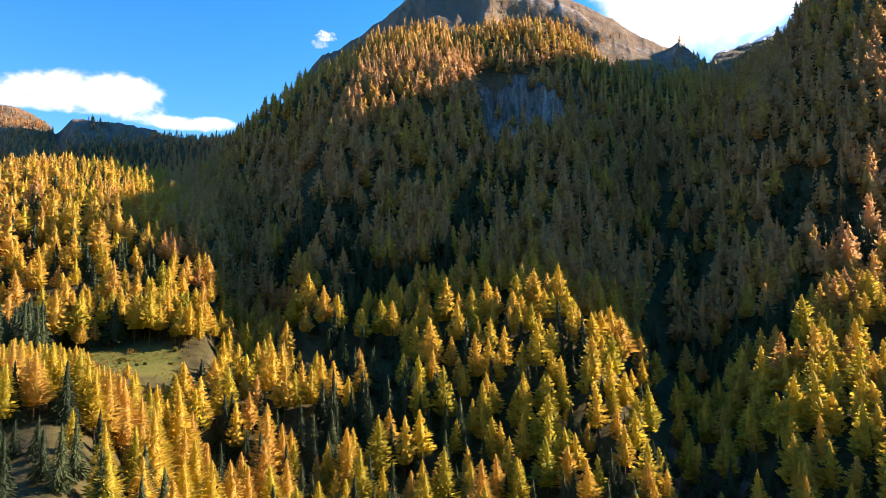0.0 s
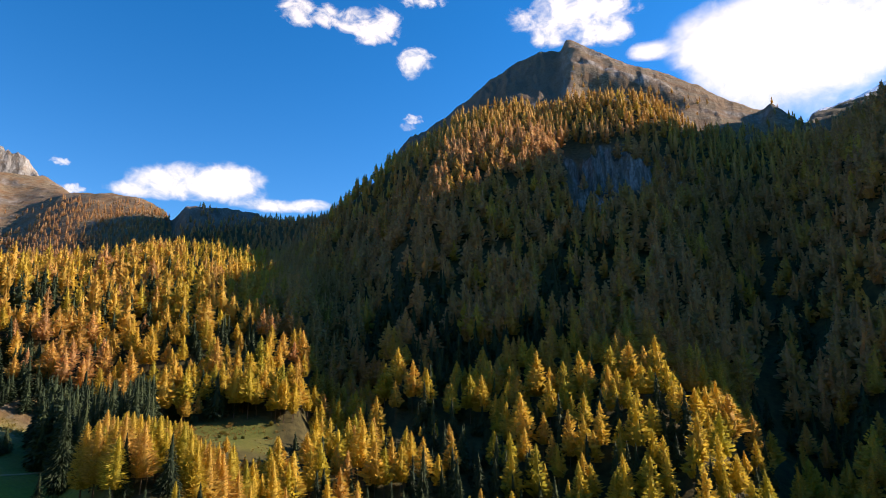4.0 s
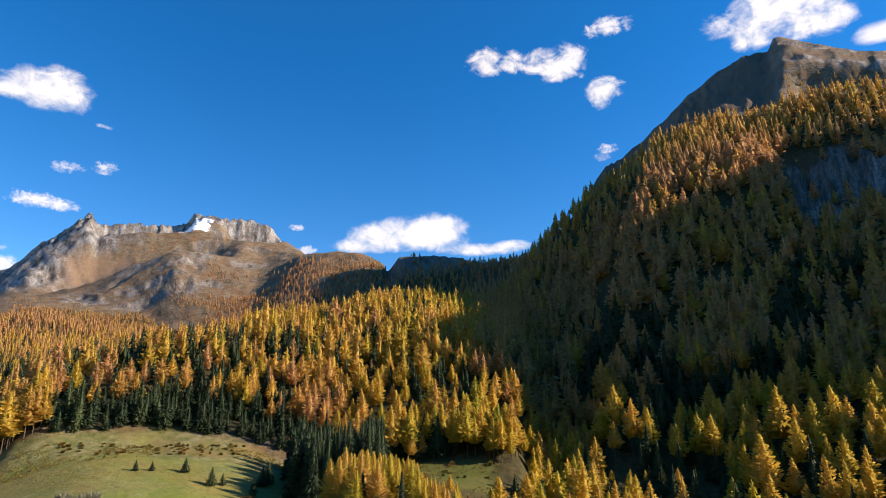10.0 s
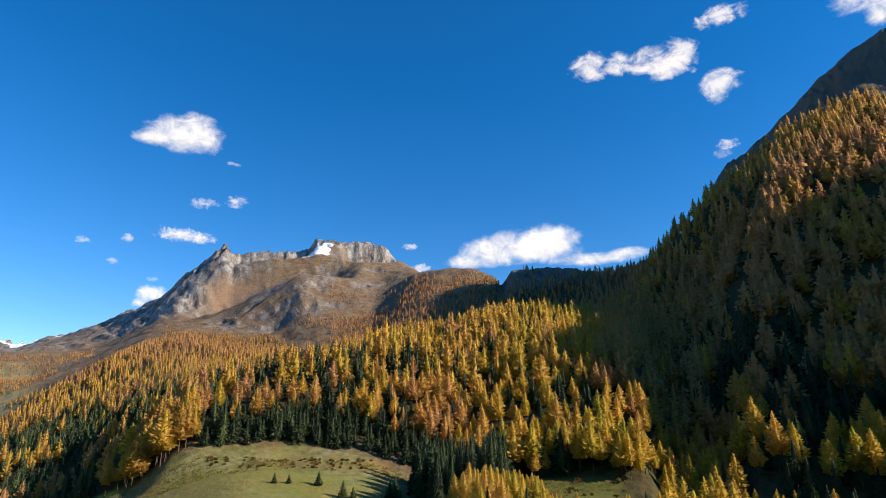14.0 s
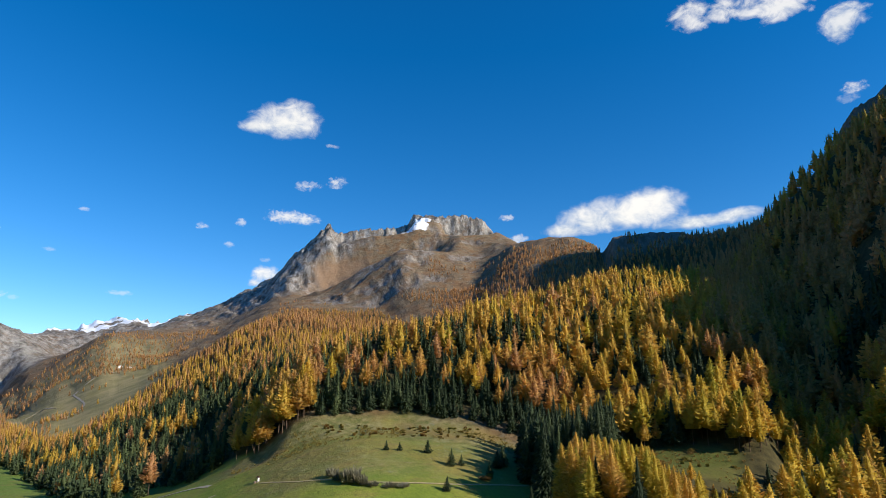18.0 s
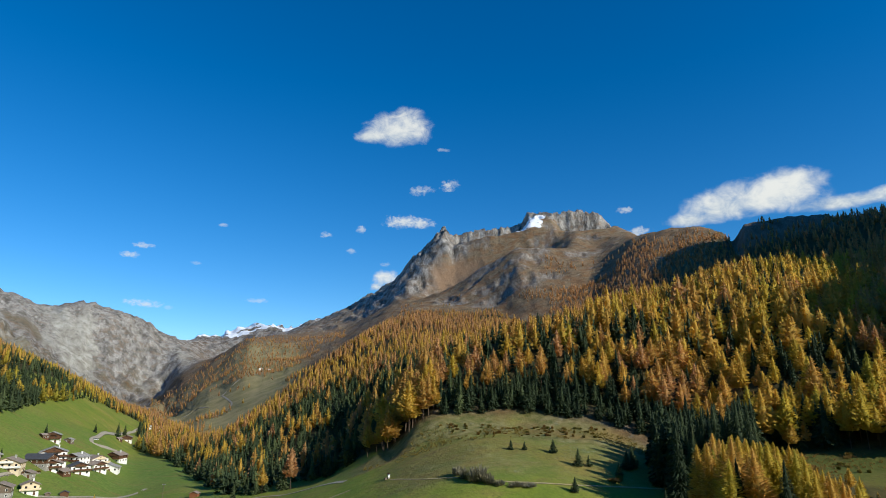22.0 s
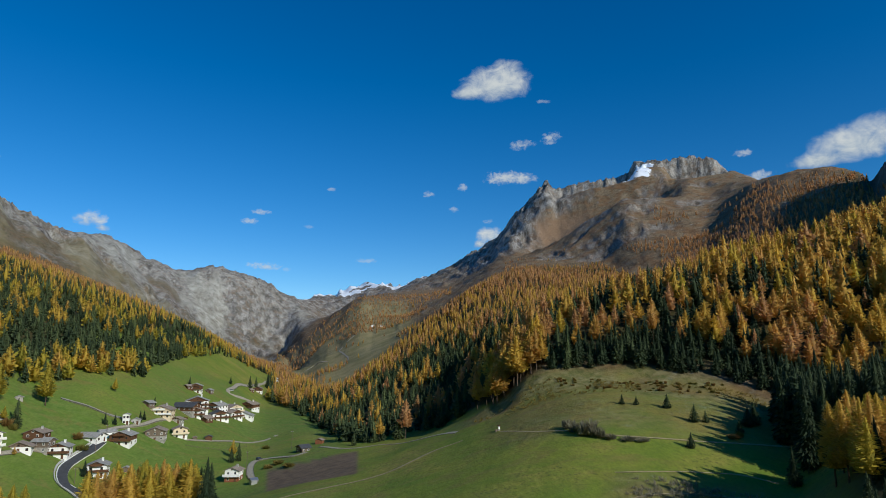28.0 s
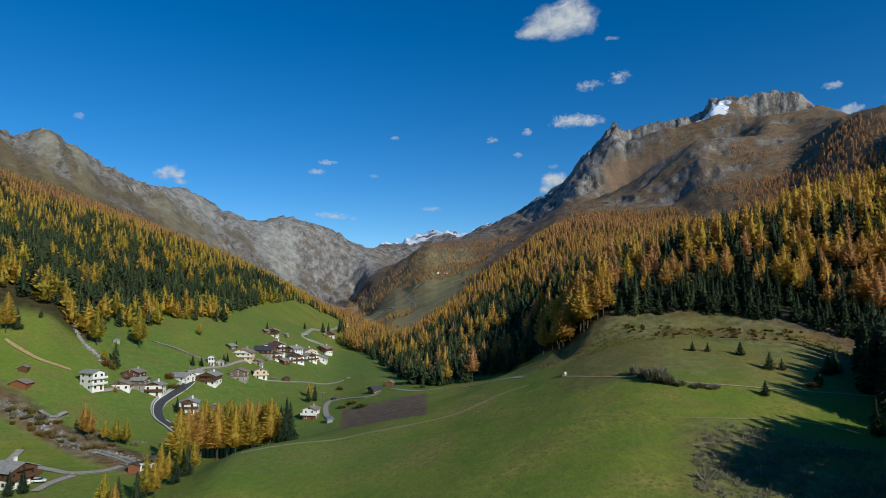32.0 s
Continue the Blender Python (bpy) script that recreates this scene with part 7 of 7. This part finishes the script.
shrub("autumn", 128, -30.1, 306, 2.5, 3.1, "brown autumn shrub on the stream bank", "shrubs on the stream bank")
shrub("autumn", 129, -32.8, 296, 3.0, 2.4, "brown autumn shrub on the stream bank", "shrubs on the stream bank")
shrub("grey", 130, -30.7, 302, 2.1, 2.7, "brown autumn shrub on the stream bank", "shrubs on the stream bank")
shrub("grey", 131, -32.6, 309, 2.3, 4.0, "brown autumn shrub on the stream bank", "shrubs on the stream bank")
shrub("grey", 132, -29.6, 296, 2.2, 4.1, "brown autumn shrub on the stream bank", "shrubs on the stream bank")
shrub("grey", 133, -34.7, 313, 2.3, 2.5, "brown autumn shrub on the stream bank", "shrubs on the stream bank")
shrub("grey", 134, -31.7, 295, 1.9, 3.9, "brown autumn shrub on the stream bank", "shrubs on the stream bank")
shrub("autumn", 135, 30.9, 247, 2.1, 6.0, "rust-brown shrub in the meadow", "shrubs in the meadows")
shrub("autumn", 136, 31.3, 249, 2.8, 3.2, "rust-brown shrub in the meadow", "shrubs in the meadows")
shrub("autumn", 137, -28.6, 370, 5.5, 6.2, "rust-brown shrub in the meadow", "shrubs in the meadows")
shrub("autumn", 138, -28.2, 369, 4.1, 4.8, "rust-brown shrub in the meadow", "shrubs in the meadows")
shrub("autumn", 139, -23.9, 379, 4.9, 5.6, "rust-brown shrub in the meadow", "shrubs in the meadows")
shrub("autumn", 140, -23.5, 369, 4.1, 6.9, "rust-brown shrub in the meadow", "shrubs in the meadows")
shrub("autumn", 141, -7.5, 347, 3.2, 7.7, "rust-brown shrub in the meadow", "shrubs in the meadows")
shrub("autumn", 142, -8.4, 364, 3.4, 7.4, "rust-brown shrub in the meadow", "shrubs in the meadows")
shrub("autumn", 143, -9.2, 359, 2.7, 6.0, "rust-brown shrub in the meadow", "shrubs in the meadows")
shrub("autumn", 144, -9.5, 431, 3.2, 5.6, "rust-brown shrub in the meadow", "shrubs in the meadows")
shrub("autumn", 145, -16.1, 460, 2.1, 3.4, "rust-brown shrub in the meadow", "shrubs in the meadows")
shrub("autumn", 0, 44.2, 296, 2.2, 4.0, "dry shrub in the forest clearing", "shrubs in the clearing")
shrub("autumn", 1, 47.6, 278, 2.0, 1.8, "dry shrub in the forest clearing", "shrubs in the clearing")
shrub("autumn", 2, 47.8, 287, 1.9, 3.0, "dry shrub in the forest clearing", "shrubs in the clearing")
shrub("autumn", 3, 51.5, 283, 1.5, 2.9, "dry shrub in the forest clearing", "shrubs in the clearing")
shrub("autumn", 4, 45.4, 292, 1.7, 3.3, "dry shrub in the forest clearing", "shrubs in the clearing")
shrub("autumn", 5, 51.8, 296, 3.0, 2.3, "dry shrub in the forest clearing", "shrubs in the clearing")
shrub("autumn", 6, 44.3, 287, 1.6, 3.3, "dry shrub in the forest clearing", "shrubs in the clearing")
shrub("autumn", 7, 46.0, 266, 2.6, 3.8, "dry shrub in the forest clearing", "shrubs in the clearing")
shrub("autumn", 8, 45.5, 267, 2.1, 2.3, "dry shrub in the forest clearing", "shrubs in the clearing")
shrub("autumn", 9, 43.1, 277, 1.9, 2.3, "dry shrub in the forest clearing", "shrubs in the clearing")
shrub("autumn", 10, 44.9, 274, 1.8, 2.8, "dry shrub in the forest clearing", "shrubs in the clearing")
shrub("autumn", 11, 52.9, 269, 2.4, 1.8, "dry shrub in the forest clearing", "shrubs in the clearing")
shrub("autumn", 12, 43.2, 267, 2.3, 3.9, "dry shrub in the forest clearing", "shrubs in the clearing")
shrub("autumn", 13, 42.6, 294, 2.6, 2.6, "dry shrub in the forest clearing", "shrubs in the clearing")
shrub("autumn", 14, 44.3, 292, 1.5, 4.0, "dry shrub in the forest clearing", "shrubs in the clearing")
shrub("autumn", 15, 43.8, 293, 1.3, 3.1, "dry shrub in the forest clearing", "shrubs in the clearing")
shrub("autumn", 16, 45.2, 270, 2.4, 3.2, "dry shrub in the forest clearing", "shrubs in the clearing")
shrub("autumn", 17, 44.6, 283, 1.4, 3.9, "dry shrub in the forest clearing", "shrubs in the clearing")
shrub("autumn", 18, 49.5, 279, 1.8, 1.7, "dry shrub in the forest clearing", "shrubs in the clearing")
shrub("autumn", 19, 45.3, 269, 2.5, 3.4, "dry shrub in the forest clearing", "shrubs in the clearing")
shrub("autumn", 20, 48.9, 276, 1.9, 1.8, "dry shrub in the forest clearing", "shrubs in the clearing")
shrub("autumn", 21, 43.6, 284, 1.8, 3.8, "dry shrub in the forest clearing", "shrubs in the clearing")
shrub("autumn", 22, 46.0, 271, 2.6, 2.1, "dry shrub in the forest clearing", "shrubs in the clearing")
shrub("autumn", 23, 48.2, 285, 1.2, 1.5, "dry shrub in the forest clearing", "shrubs in the clearing")
shrub("autumn", 24, 48.4, 296, 2.3, 3.2, "dry shrub in the forest clearing", "shrubs in the clearing")
shrub("autumn", 25, 48.2, 286, 1.0, 2.6, "dry shrub in the forest clearing", "shrubs in the clearing")
shrub("birch", 0, 96.9, 236, 6.5, 4.6, "leafless pinkish-grey birch shrub in the gully", "birch shrubs in the gully")
shrub("birch", 1, 96.2, 261, 7.0, 6.5, "leafless pinkish-grey birch shrub in the gully", "birch shrubs in the gully")
shrub("birch", 2, 99.5, 280, 5.1, 6.1, "leafless pinkish-grey birch shrub in the gully", "birch shrubs in the gully")
shrub("birch", 3, 97.8, 260, 8.1, 5.2, "leafless pinkish-grey birch shrub in the gully", "birch shrubs in the gully")
shrub("birch", 4, 95.3, 228, 8.3, 4.2, "leafless pinkish-grey birch shrub in the gully", "birch shrubs in the gully")
shrub("birch", 5, 98.7, 214, 5.5, 5.5, "leafless pinkish-grey birch shrub in the gully", "birch shrubs in the gully")
shrub("birch", 6, 98.7, 200, 9.7, 4.3, "leafless pinkish-grey birch shrub in the gully", "birch shrubs in the gully")
shrub("birch", 7, 99.0, 257, 6.4, 4.4, "leafless pinkish-grey birch shrub in the gully", "birch shrubs in the gully")
shrub("birch", 8, 97.7, 255, 5.8, 6.0, "leafless pinkish-grey birch shrub in the gully", "birch shrubs in the gully")
shrub("birch", 9, 99.3, 235, 9.2, 4.6, "leafless pinkish-grey birch shrub in the gully", "birch shrubs in the gully")
shrub("birch", 10, 96.4, 274, 9.2, 4.6, "leafless pinkish-grey birch shrub in the gully", "birch shrubs in the gully")
shrub("birch", 11, 95.4, 276, 8.5, 6.2, "leafless pinkish-grey birch shrub in the gully", "birch shrubs in the gully")
shrub("birch", 12, 100.6, 268, 8.7, 6.5, "leafless pinkish-grey birch shrub in the gully", "birch shrubs in the gully")
shrub("birch", 13, 97.9, 229, 9.3, 4.9, "leafless pinkish-grey birch shrub in the gully", "birch shrubs in the gully")
shrub("birch", 14, 99.3, 280, 8.4, 5.5, "leafless pinkish-grey birch shrub in the gully", "birch shrubs in the gully")
shrub("birch", 15, 98.4, 209, 5.4, 5.0, "leafless pinkish-grey birch shrub in the gully", "birch shrubs in the gully")
shrub("birch", 16, 95.2, 271, 8.3, 5.8, "leafless pinkish-grey birch shrub in the gully", "birch shrubs in the gully")
shrub("birch", 17, 98.1, 209, 9.5, 6.7, "leafless pinkish-grey birch shrub in the gully", "birch shrubs in the gully")
shrub("birch", 18, 97.6, 205, 6.8, 4.2, "leafless pinkish-grey birch shrub in the gully", "birch shrubs in the gully")
shrub("birch", 19, 96.3, 214, 6.6, 4.1, "leafless pinkish-grey birch shrub in the gully", "birch shrubs in the gully")
shrub("birch", 20, 97.3, 223, 5.1, 4.2, "leafless pinkish-grey birch shrub in the gully", "birch shrubs in the gully")
shrub("birch", 21, 100.3, 200, 8.2, 6.1, "leafless pinkish-grey birch shrub in the gully", "birch shrubs in the gully")
shrub("birch", 22, 101.0, 265, 7.8, 5.4, "leafless pinkish-grey birch shrub in the gully", "birch shrubs in the gully")
shrub("birch", 23, 101.2, 246, 10.0, 5.8, "leafless pinkish-grey birch shrub in the gully", "birch shrubs in the gully")
shrub("birch", 24, 96.5, 247, 6.4, 4.2, "leafless pinkish-grey birch shrub in the gully", "birch shrubs in the gully")
shrub("birch", 25, 96.9, 257, 5.7, 4.5, "leafless pinkish-grey birch shrub in the gully", "birch shrubs in the gully")
shrub("birch", 26, 98.7, 218, 7.3, 4.3, "leafless pinkish-grey birch shrub in the gully", "birch shrubs in the gully")
shrub("birch", 27, 98.5, 203, 5.3, 5.1, "leafless pinkish-grey birch shrub in the gully", "birch shrubs in the gully")
shrub("birch", 28, 99.4, 225, 7.5, 5.3, "leafless pinkish-grey birch shrub in the gully", "birch shrubs in the gully")
shrub("birch", 29, 97.1, 221, 8.9, 5.2, "leafless pinkish-grey birch shrub in the gully", "birch shrubs in the gully")
shrub("birch", 30, 97.1, 299, 9.5, 5.1, "leafless pinkish-grey birch shrub in the gully", "birch shrubs in the gully")
shrub("birch", 31, 99.0, 219, 9.4, 6.6, "leafless pinkish-grey birch shrub in the gully", "birch shrubs in the gully")
shrub("birch", 32, 95.8, 292, 8.9, 5.4, "leafless pinkish-grey birch shrub in the gully", "birch shrubs in the gully")
shrub("birch", 33, 100.4, 281, 8.2, 6.1, "leafless pinkish-grey birch shrub in the gully", "birch shrubs in the gully")
shrub("birch", 34, 97.3, 233, 8.8, 6.8, "leafless pinkish-grey birch shrub in the gully", "birch shrubs in the gully")
shrub("birch", 35, 97.3, 225, 9.8, 6.3, "leafless pinkish-grey birch shrub in the gully", "birch shrubs in the gully")
shrub("birch", 36, 97.1, 298, 9.7, 4.2, "leafless pinkish-grey birch shrub in the gully", "birch shrubs in the gully")
shrub("birch", 37, 97.6, 242, 6.6, 6.0, "leafless pinkish-grey birch shrub in the gully", "birch shrubs in the gully")
shrub("birch", 38, 99.2, 292, 6.5, 4.7, "leafless pinkish-grey birch shrub in the gully", "birch shrubs in the gully")
shrub("birch", 39, 98.9, 270, 9.3, 5.2, "leafless pinkish-grey birch shrub in the gully", "birch shrubs in the gully")
shrub("birch", 40, 99.0, 239, 6.5, 5.7, "leafless pinkish-grey birch shrub in the gully", "birch shrubs in the gully")
shrub("birch", 41, 98.0, 202, 8.5, 6.8, "leafless pinkish-grey birch shrub in the gully", "birch shrubs in the gully")
shrub("birch", 42, 95.5, 248, 6.6, 4.7, "leafless pinkish-grey birch shrub in the gully", "birch shrubs in the gully")
shrub("birch", 43, 98.7, 296, 10.0, 6.2, "leafless pinkish-grey birch shrub in the gully", "birch shrubs in the gully")
shrub("birch", 44, 97.0, 242, 8.3, 6.9, "leafless pinkish-grey birch shrub in the gully", "birch shrubs in the gully")
shrub("birch", 45, 97.2, 219, 9.5, 6.7, "leafless pinkish-grey birch shrub in the gully", "birch shrubs in the gully")
shrub("birch", 46, 97.6, 236, 9.5, 6.8, "leafless pinkish-grey birch shrub in the gully", "birch shrubs in the gully")
shrub("birch", 47, 99.6, 206, 8.0, 4.9, "leafless pinkish-grey birch shrub in the gully", "birch shrubs in the gully")
shrub("birch", 48, 96.6, 220, 8.4, 5.3, "leafless pinkish-grey birch shrub in the gully", "birch shrubs in the gully")
shrub("birch", 49, 97.1, 237, 6.7, 6.3, "leafless pinkish-grey birch shrub in the gully", "birch shrubs in the gully")
shrub("birch", 50, 98.0, 244, 9.3, 6.7, "leafless pinkish-grey birch shrub in the gully", "birch shrubs in the gully")
shrub("birch", 51, 97.8, 278, 6.1, 4.4, "leafless pinkish-grey birch shrub in the gully", "birch shrubs in the gully")
shrub("birch", 52, 96.8, 275, 9.5, 5.0, "leafless pinkish-grey birch shrub in the gully", "birch shrubs in the gully")
shrub("birch", 53, 98.5, 205, 6.5, 5.5, "leafless pinkish-grey birch shrub in the gully", "birch shrubs in the gully")
shrub("birch", 54, 97.8, 294, 6.0, 4.7, "leafless pinkish-grey birch shrub in the gully", "birch shrubs in the gully")
shrub("birch", 55, 97.3, 264, 9.7, 6.6, "leafless pinkish-grey birch shrub in the gully", "birch shrubs in the gully")
shrub("birch", 56, 97.6, 286, 6.9, 6.2, "leafless pinkish-grey birch shrub in the gully", "birch shrubs in the gully")
shrub("birch", 57, 98.1, 227, 6.2, 5.5, "leafless pinkish-grey birch shrub in the gully", "birch shrubs in the gully")
shrub("birch", 58, 96.5, 237, 8.8, 4.1, "leafless pinkish-grey birch shrub in the gully", "birch shrubs in the gully")
shrub("birch", 59, 97.8, 232, 5.4, 6.6, "leafless pinkish-grey birch shrub in the gully", "birch shrubs in the gully")


def pole(b, d, tall, label="slim grey power pole with cross arm"):
    root = tagged(new("power_pole"), label, "pole", "power poles")
    root.matrix_basis = Matrix.Translation(spot(b, d))
    part("mast", made(tube, (0, 0, -1), (0, 0, tall), 0.16, 0.10), TIMBER_GREY, root)
    piece("cross_arm", [(-0.9, 0.9, -0.07, 0.07, tall - 0.75, tall - 0.6)], METAL, root)
    for x in (-0.8, 0.0, 0.8):
        part("insulator", made(tube, (x, 0, tall - 0.6), (x, 0, tall - 0.35), 0.06, 0.04), PLASTER, root)
    return root


def car(b, d, turn, paint, label):
    root = tagged(new("car"), label, "car", "parked cars")
    root.matrix_basis = Matrix.Translation(spot(b, d, 0.3)) @ Matrix.Rotation(radians(turn), 4, "Z")
    bm = bmesh.new()
    prism(bm, [(-2.1, 0.3), (2.1, 0.3), (2.15, 0.7), (1.2, 0.9), (-2.05, 0.95)], -0.85, 0.85)
    part("body", bm, paint, root, bevel=0.05)
    bm = bmesh.new()
    prism(bm, [(-1.95, 0.952), (1.1, 0.902), (0.45, 1.42), (-1.6, 1.45)], -0.72, 0.72)
    part("cabin", bm, GLASS, root)
    piece("roof", [(-1.5, 0.4, -0.66, 0.66, 1.452, 1.50)], paint, root)
    for x in (-1.3, 1.3):
        for y in (-0.86, 0.66):
            wheel = part("wheel", made(tube, (x, y, 0.3), (x, y + 0.2, 0.3), 0.32, 0.32, 12), RUBBER, root)
            part("rim", made(tube, (x, y - 0.01 if y < 0 else y + 0.19, 0.3), (x, y if y < 0 else y + 0.212, 0.3), 0.18, 0.18, 10), METAL, wheel)
    return root


pole(-25.6, 268, 7.0)
pole(-18.0, 419, 7.0)
pole(-22.6, 368, 7.0)
pole(-11.0, 351, 12.4)
pole(-7.3, 407, 11.3)
pole(-21.9, 388, 7.0)
pole(-23.8, 336, 7.0)
car(-32.8, 247, 20, CAR_WHITE, "white car parked in the farm yard")
car(-10.0, 391, 60, CAR_DARK, "dark car parked on the lane")
car(-12.6, 590, 10, CAR_WHITE, "white van on the valley road")
shrine = tagged(new("wayside_shrine"), "small pale wayside shrine with a bench on the meadow", "shrine")
shrine.matrix_basis = Matrix.Translation(spot(11.2, 268)) @ Matrix.Rotation(radians(20), 4, "Z")
piece("plinth", [(-0.5, 0.5, -0.4, 0.4, -0.5, 0.5)], STONE, shrine)
piece("niche", [(-0.4, 0.4, -0.3, 0.3, 0.502, 1.7)], PLASTER, shrine)
part("roof", made(prism, [(-0.7, 1.703), (0.7, 1.703), (0, 2.3)], -0.6, 0.6), TIMBER, shrine)
piece("bench", [(-1.8, -0.8, -0.2, 0.2, -0.4, 0.45)], TIMBER_GREY, shrine)
piece("bench", [(0.8, 1.8, -0.2, 0.2, -0.4, 0.45)], TIMBER_GREY, shrine)


def rock_mesh(seed):
    bm = bmesh.new()
    bmesh.ops.create_icosphere(bm, subdivisions=1, radius=0.5)
    rng = random.Random(seed)
    for v in bm.verts:
        v.co *= rng.uniform(0.7, 1.25)
        v.co.z *= 0.7
    me = bpy.data.meshes.new("boulder")
    bm.to_mesh(me)
    bm.free()
    me.materials.append(BOULDER)
    return me


ROCKS = [rock_mesh(s) for s in range(5)]
rng_r = random.Random(3)
for line, count, reach in ((STREAM, 150, 6.0), (BROOK, 60, 2.8), (STREAM_B, 14, 2.0)):
    path = smooth_line(line, 1.0)
    for k in range(count):
        x, y = path[rng_r.randrange(len(path))]
        x, y = x + rng_r.gauss(0, reach * 0.5), y + rng_r.gauss(0, reach * 0.5)
        s = rng_r.uniform(0.2, 0.75)
        ob = tagged(new("boulder", ROCKS[k % 5]), "pale grey boulder in the stream bed", "boulder", "boulders in the stream beds")
        ob.matrix_basis = Matrix.LocRotScale((x, y, float(ground_xy(x, y)) + 0.2 * s), Euler((0, 0, rng_r.uniform(0, 6))), (s, s * rng_r.uniform(0.7, 1.2), s))


def fence(points, label):
    """Posts and two rails along a plan line."""
    path = smooth_line(points, 3.0)
    root = tagged(new("fence"), label, "fence")
    z = ground_xy(path[:, 0], path[:, 1])
    for (x, y), g in zip(path, z):
        part("post", made(tube, (x, y, g - 0.3), (x, y, g + 1.2), 0.08, 0.07, 5), TIMBER_GREY, root)
    for i in range(len(path) - 1):
        for h in (0.55, 1.0):
            part("rail", made(tube, (*path[i], z[i] + h), (*path[i + 1], z[i + 1] + h), 0.05, 0.05, 4), TIMBER_GREY, root)


fence([(-16.0, 410), (-14.5, 410), (-12.6, 413), (-11.1, 434)], "weathered wooden pasture fence below the track")
fence([(-24.7, 418), (-23.5, 413), (-21.9, 412)], "weathered wooden fence beside the upper meadow")


# the patterns from which single trees were copied leave the scene
for kind in stands:
    for src in stands[kind]:
        for o in (*src.children, src):
            bpy.data.objects.remove(o)
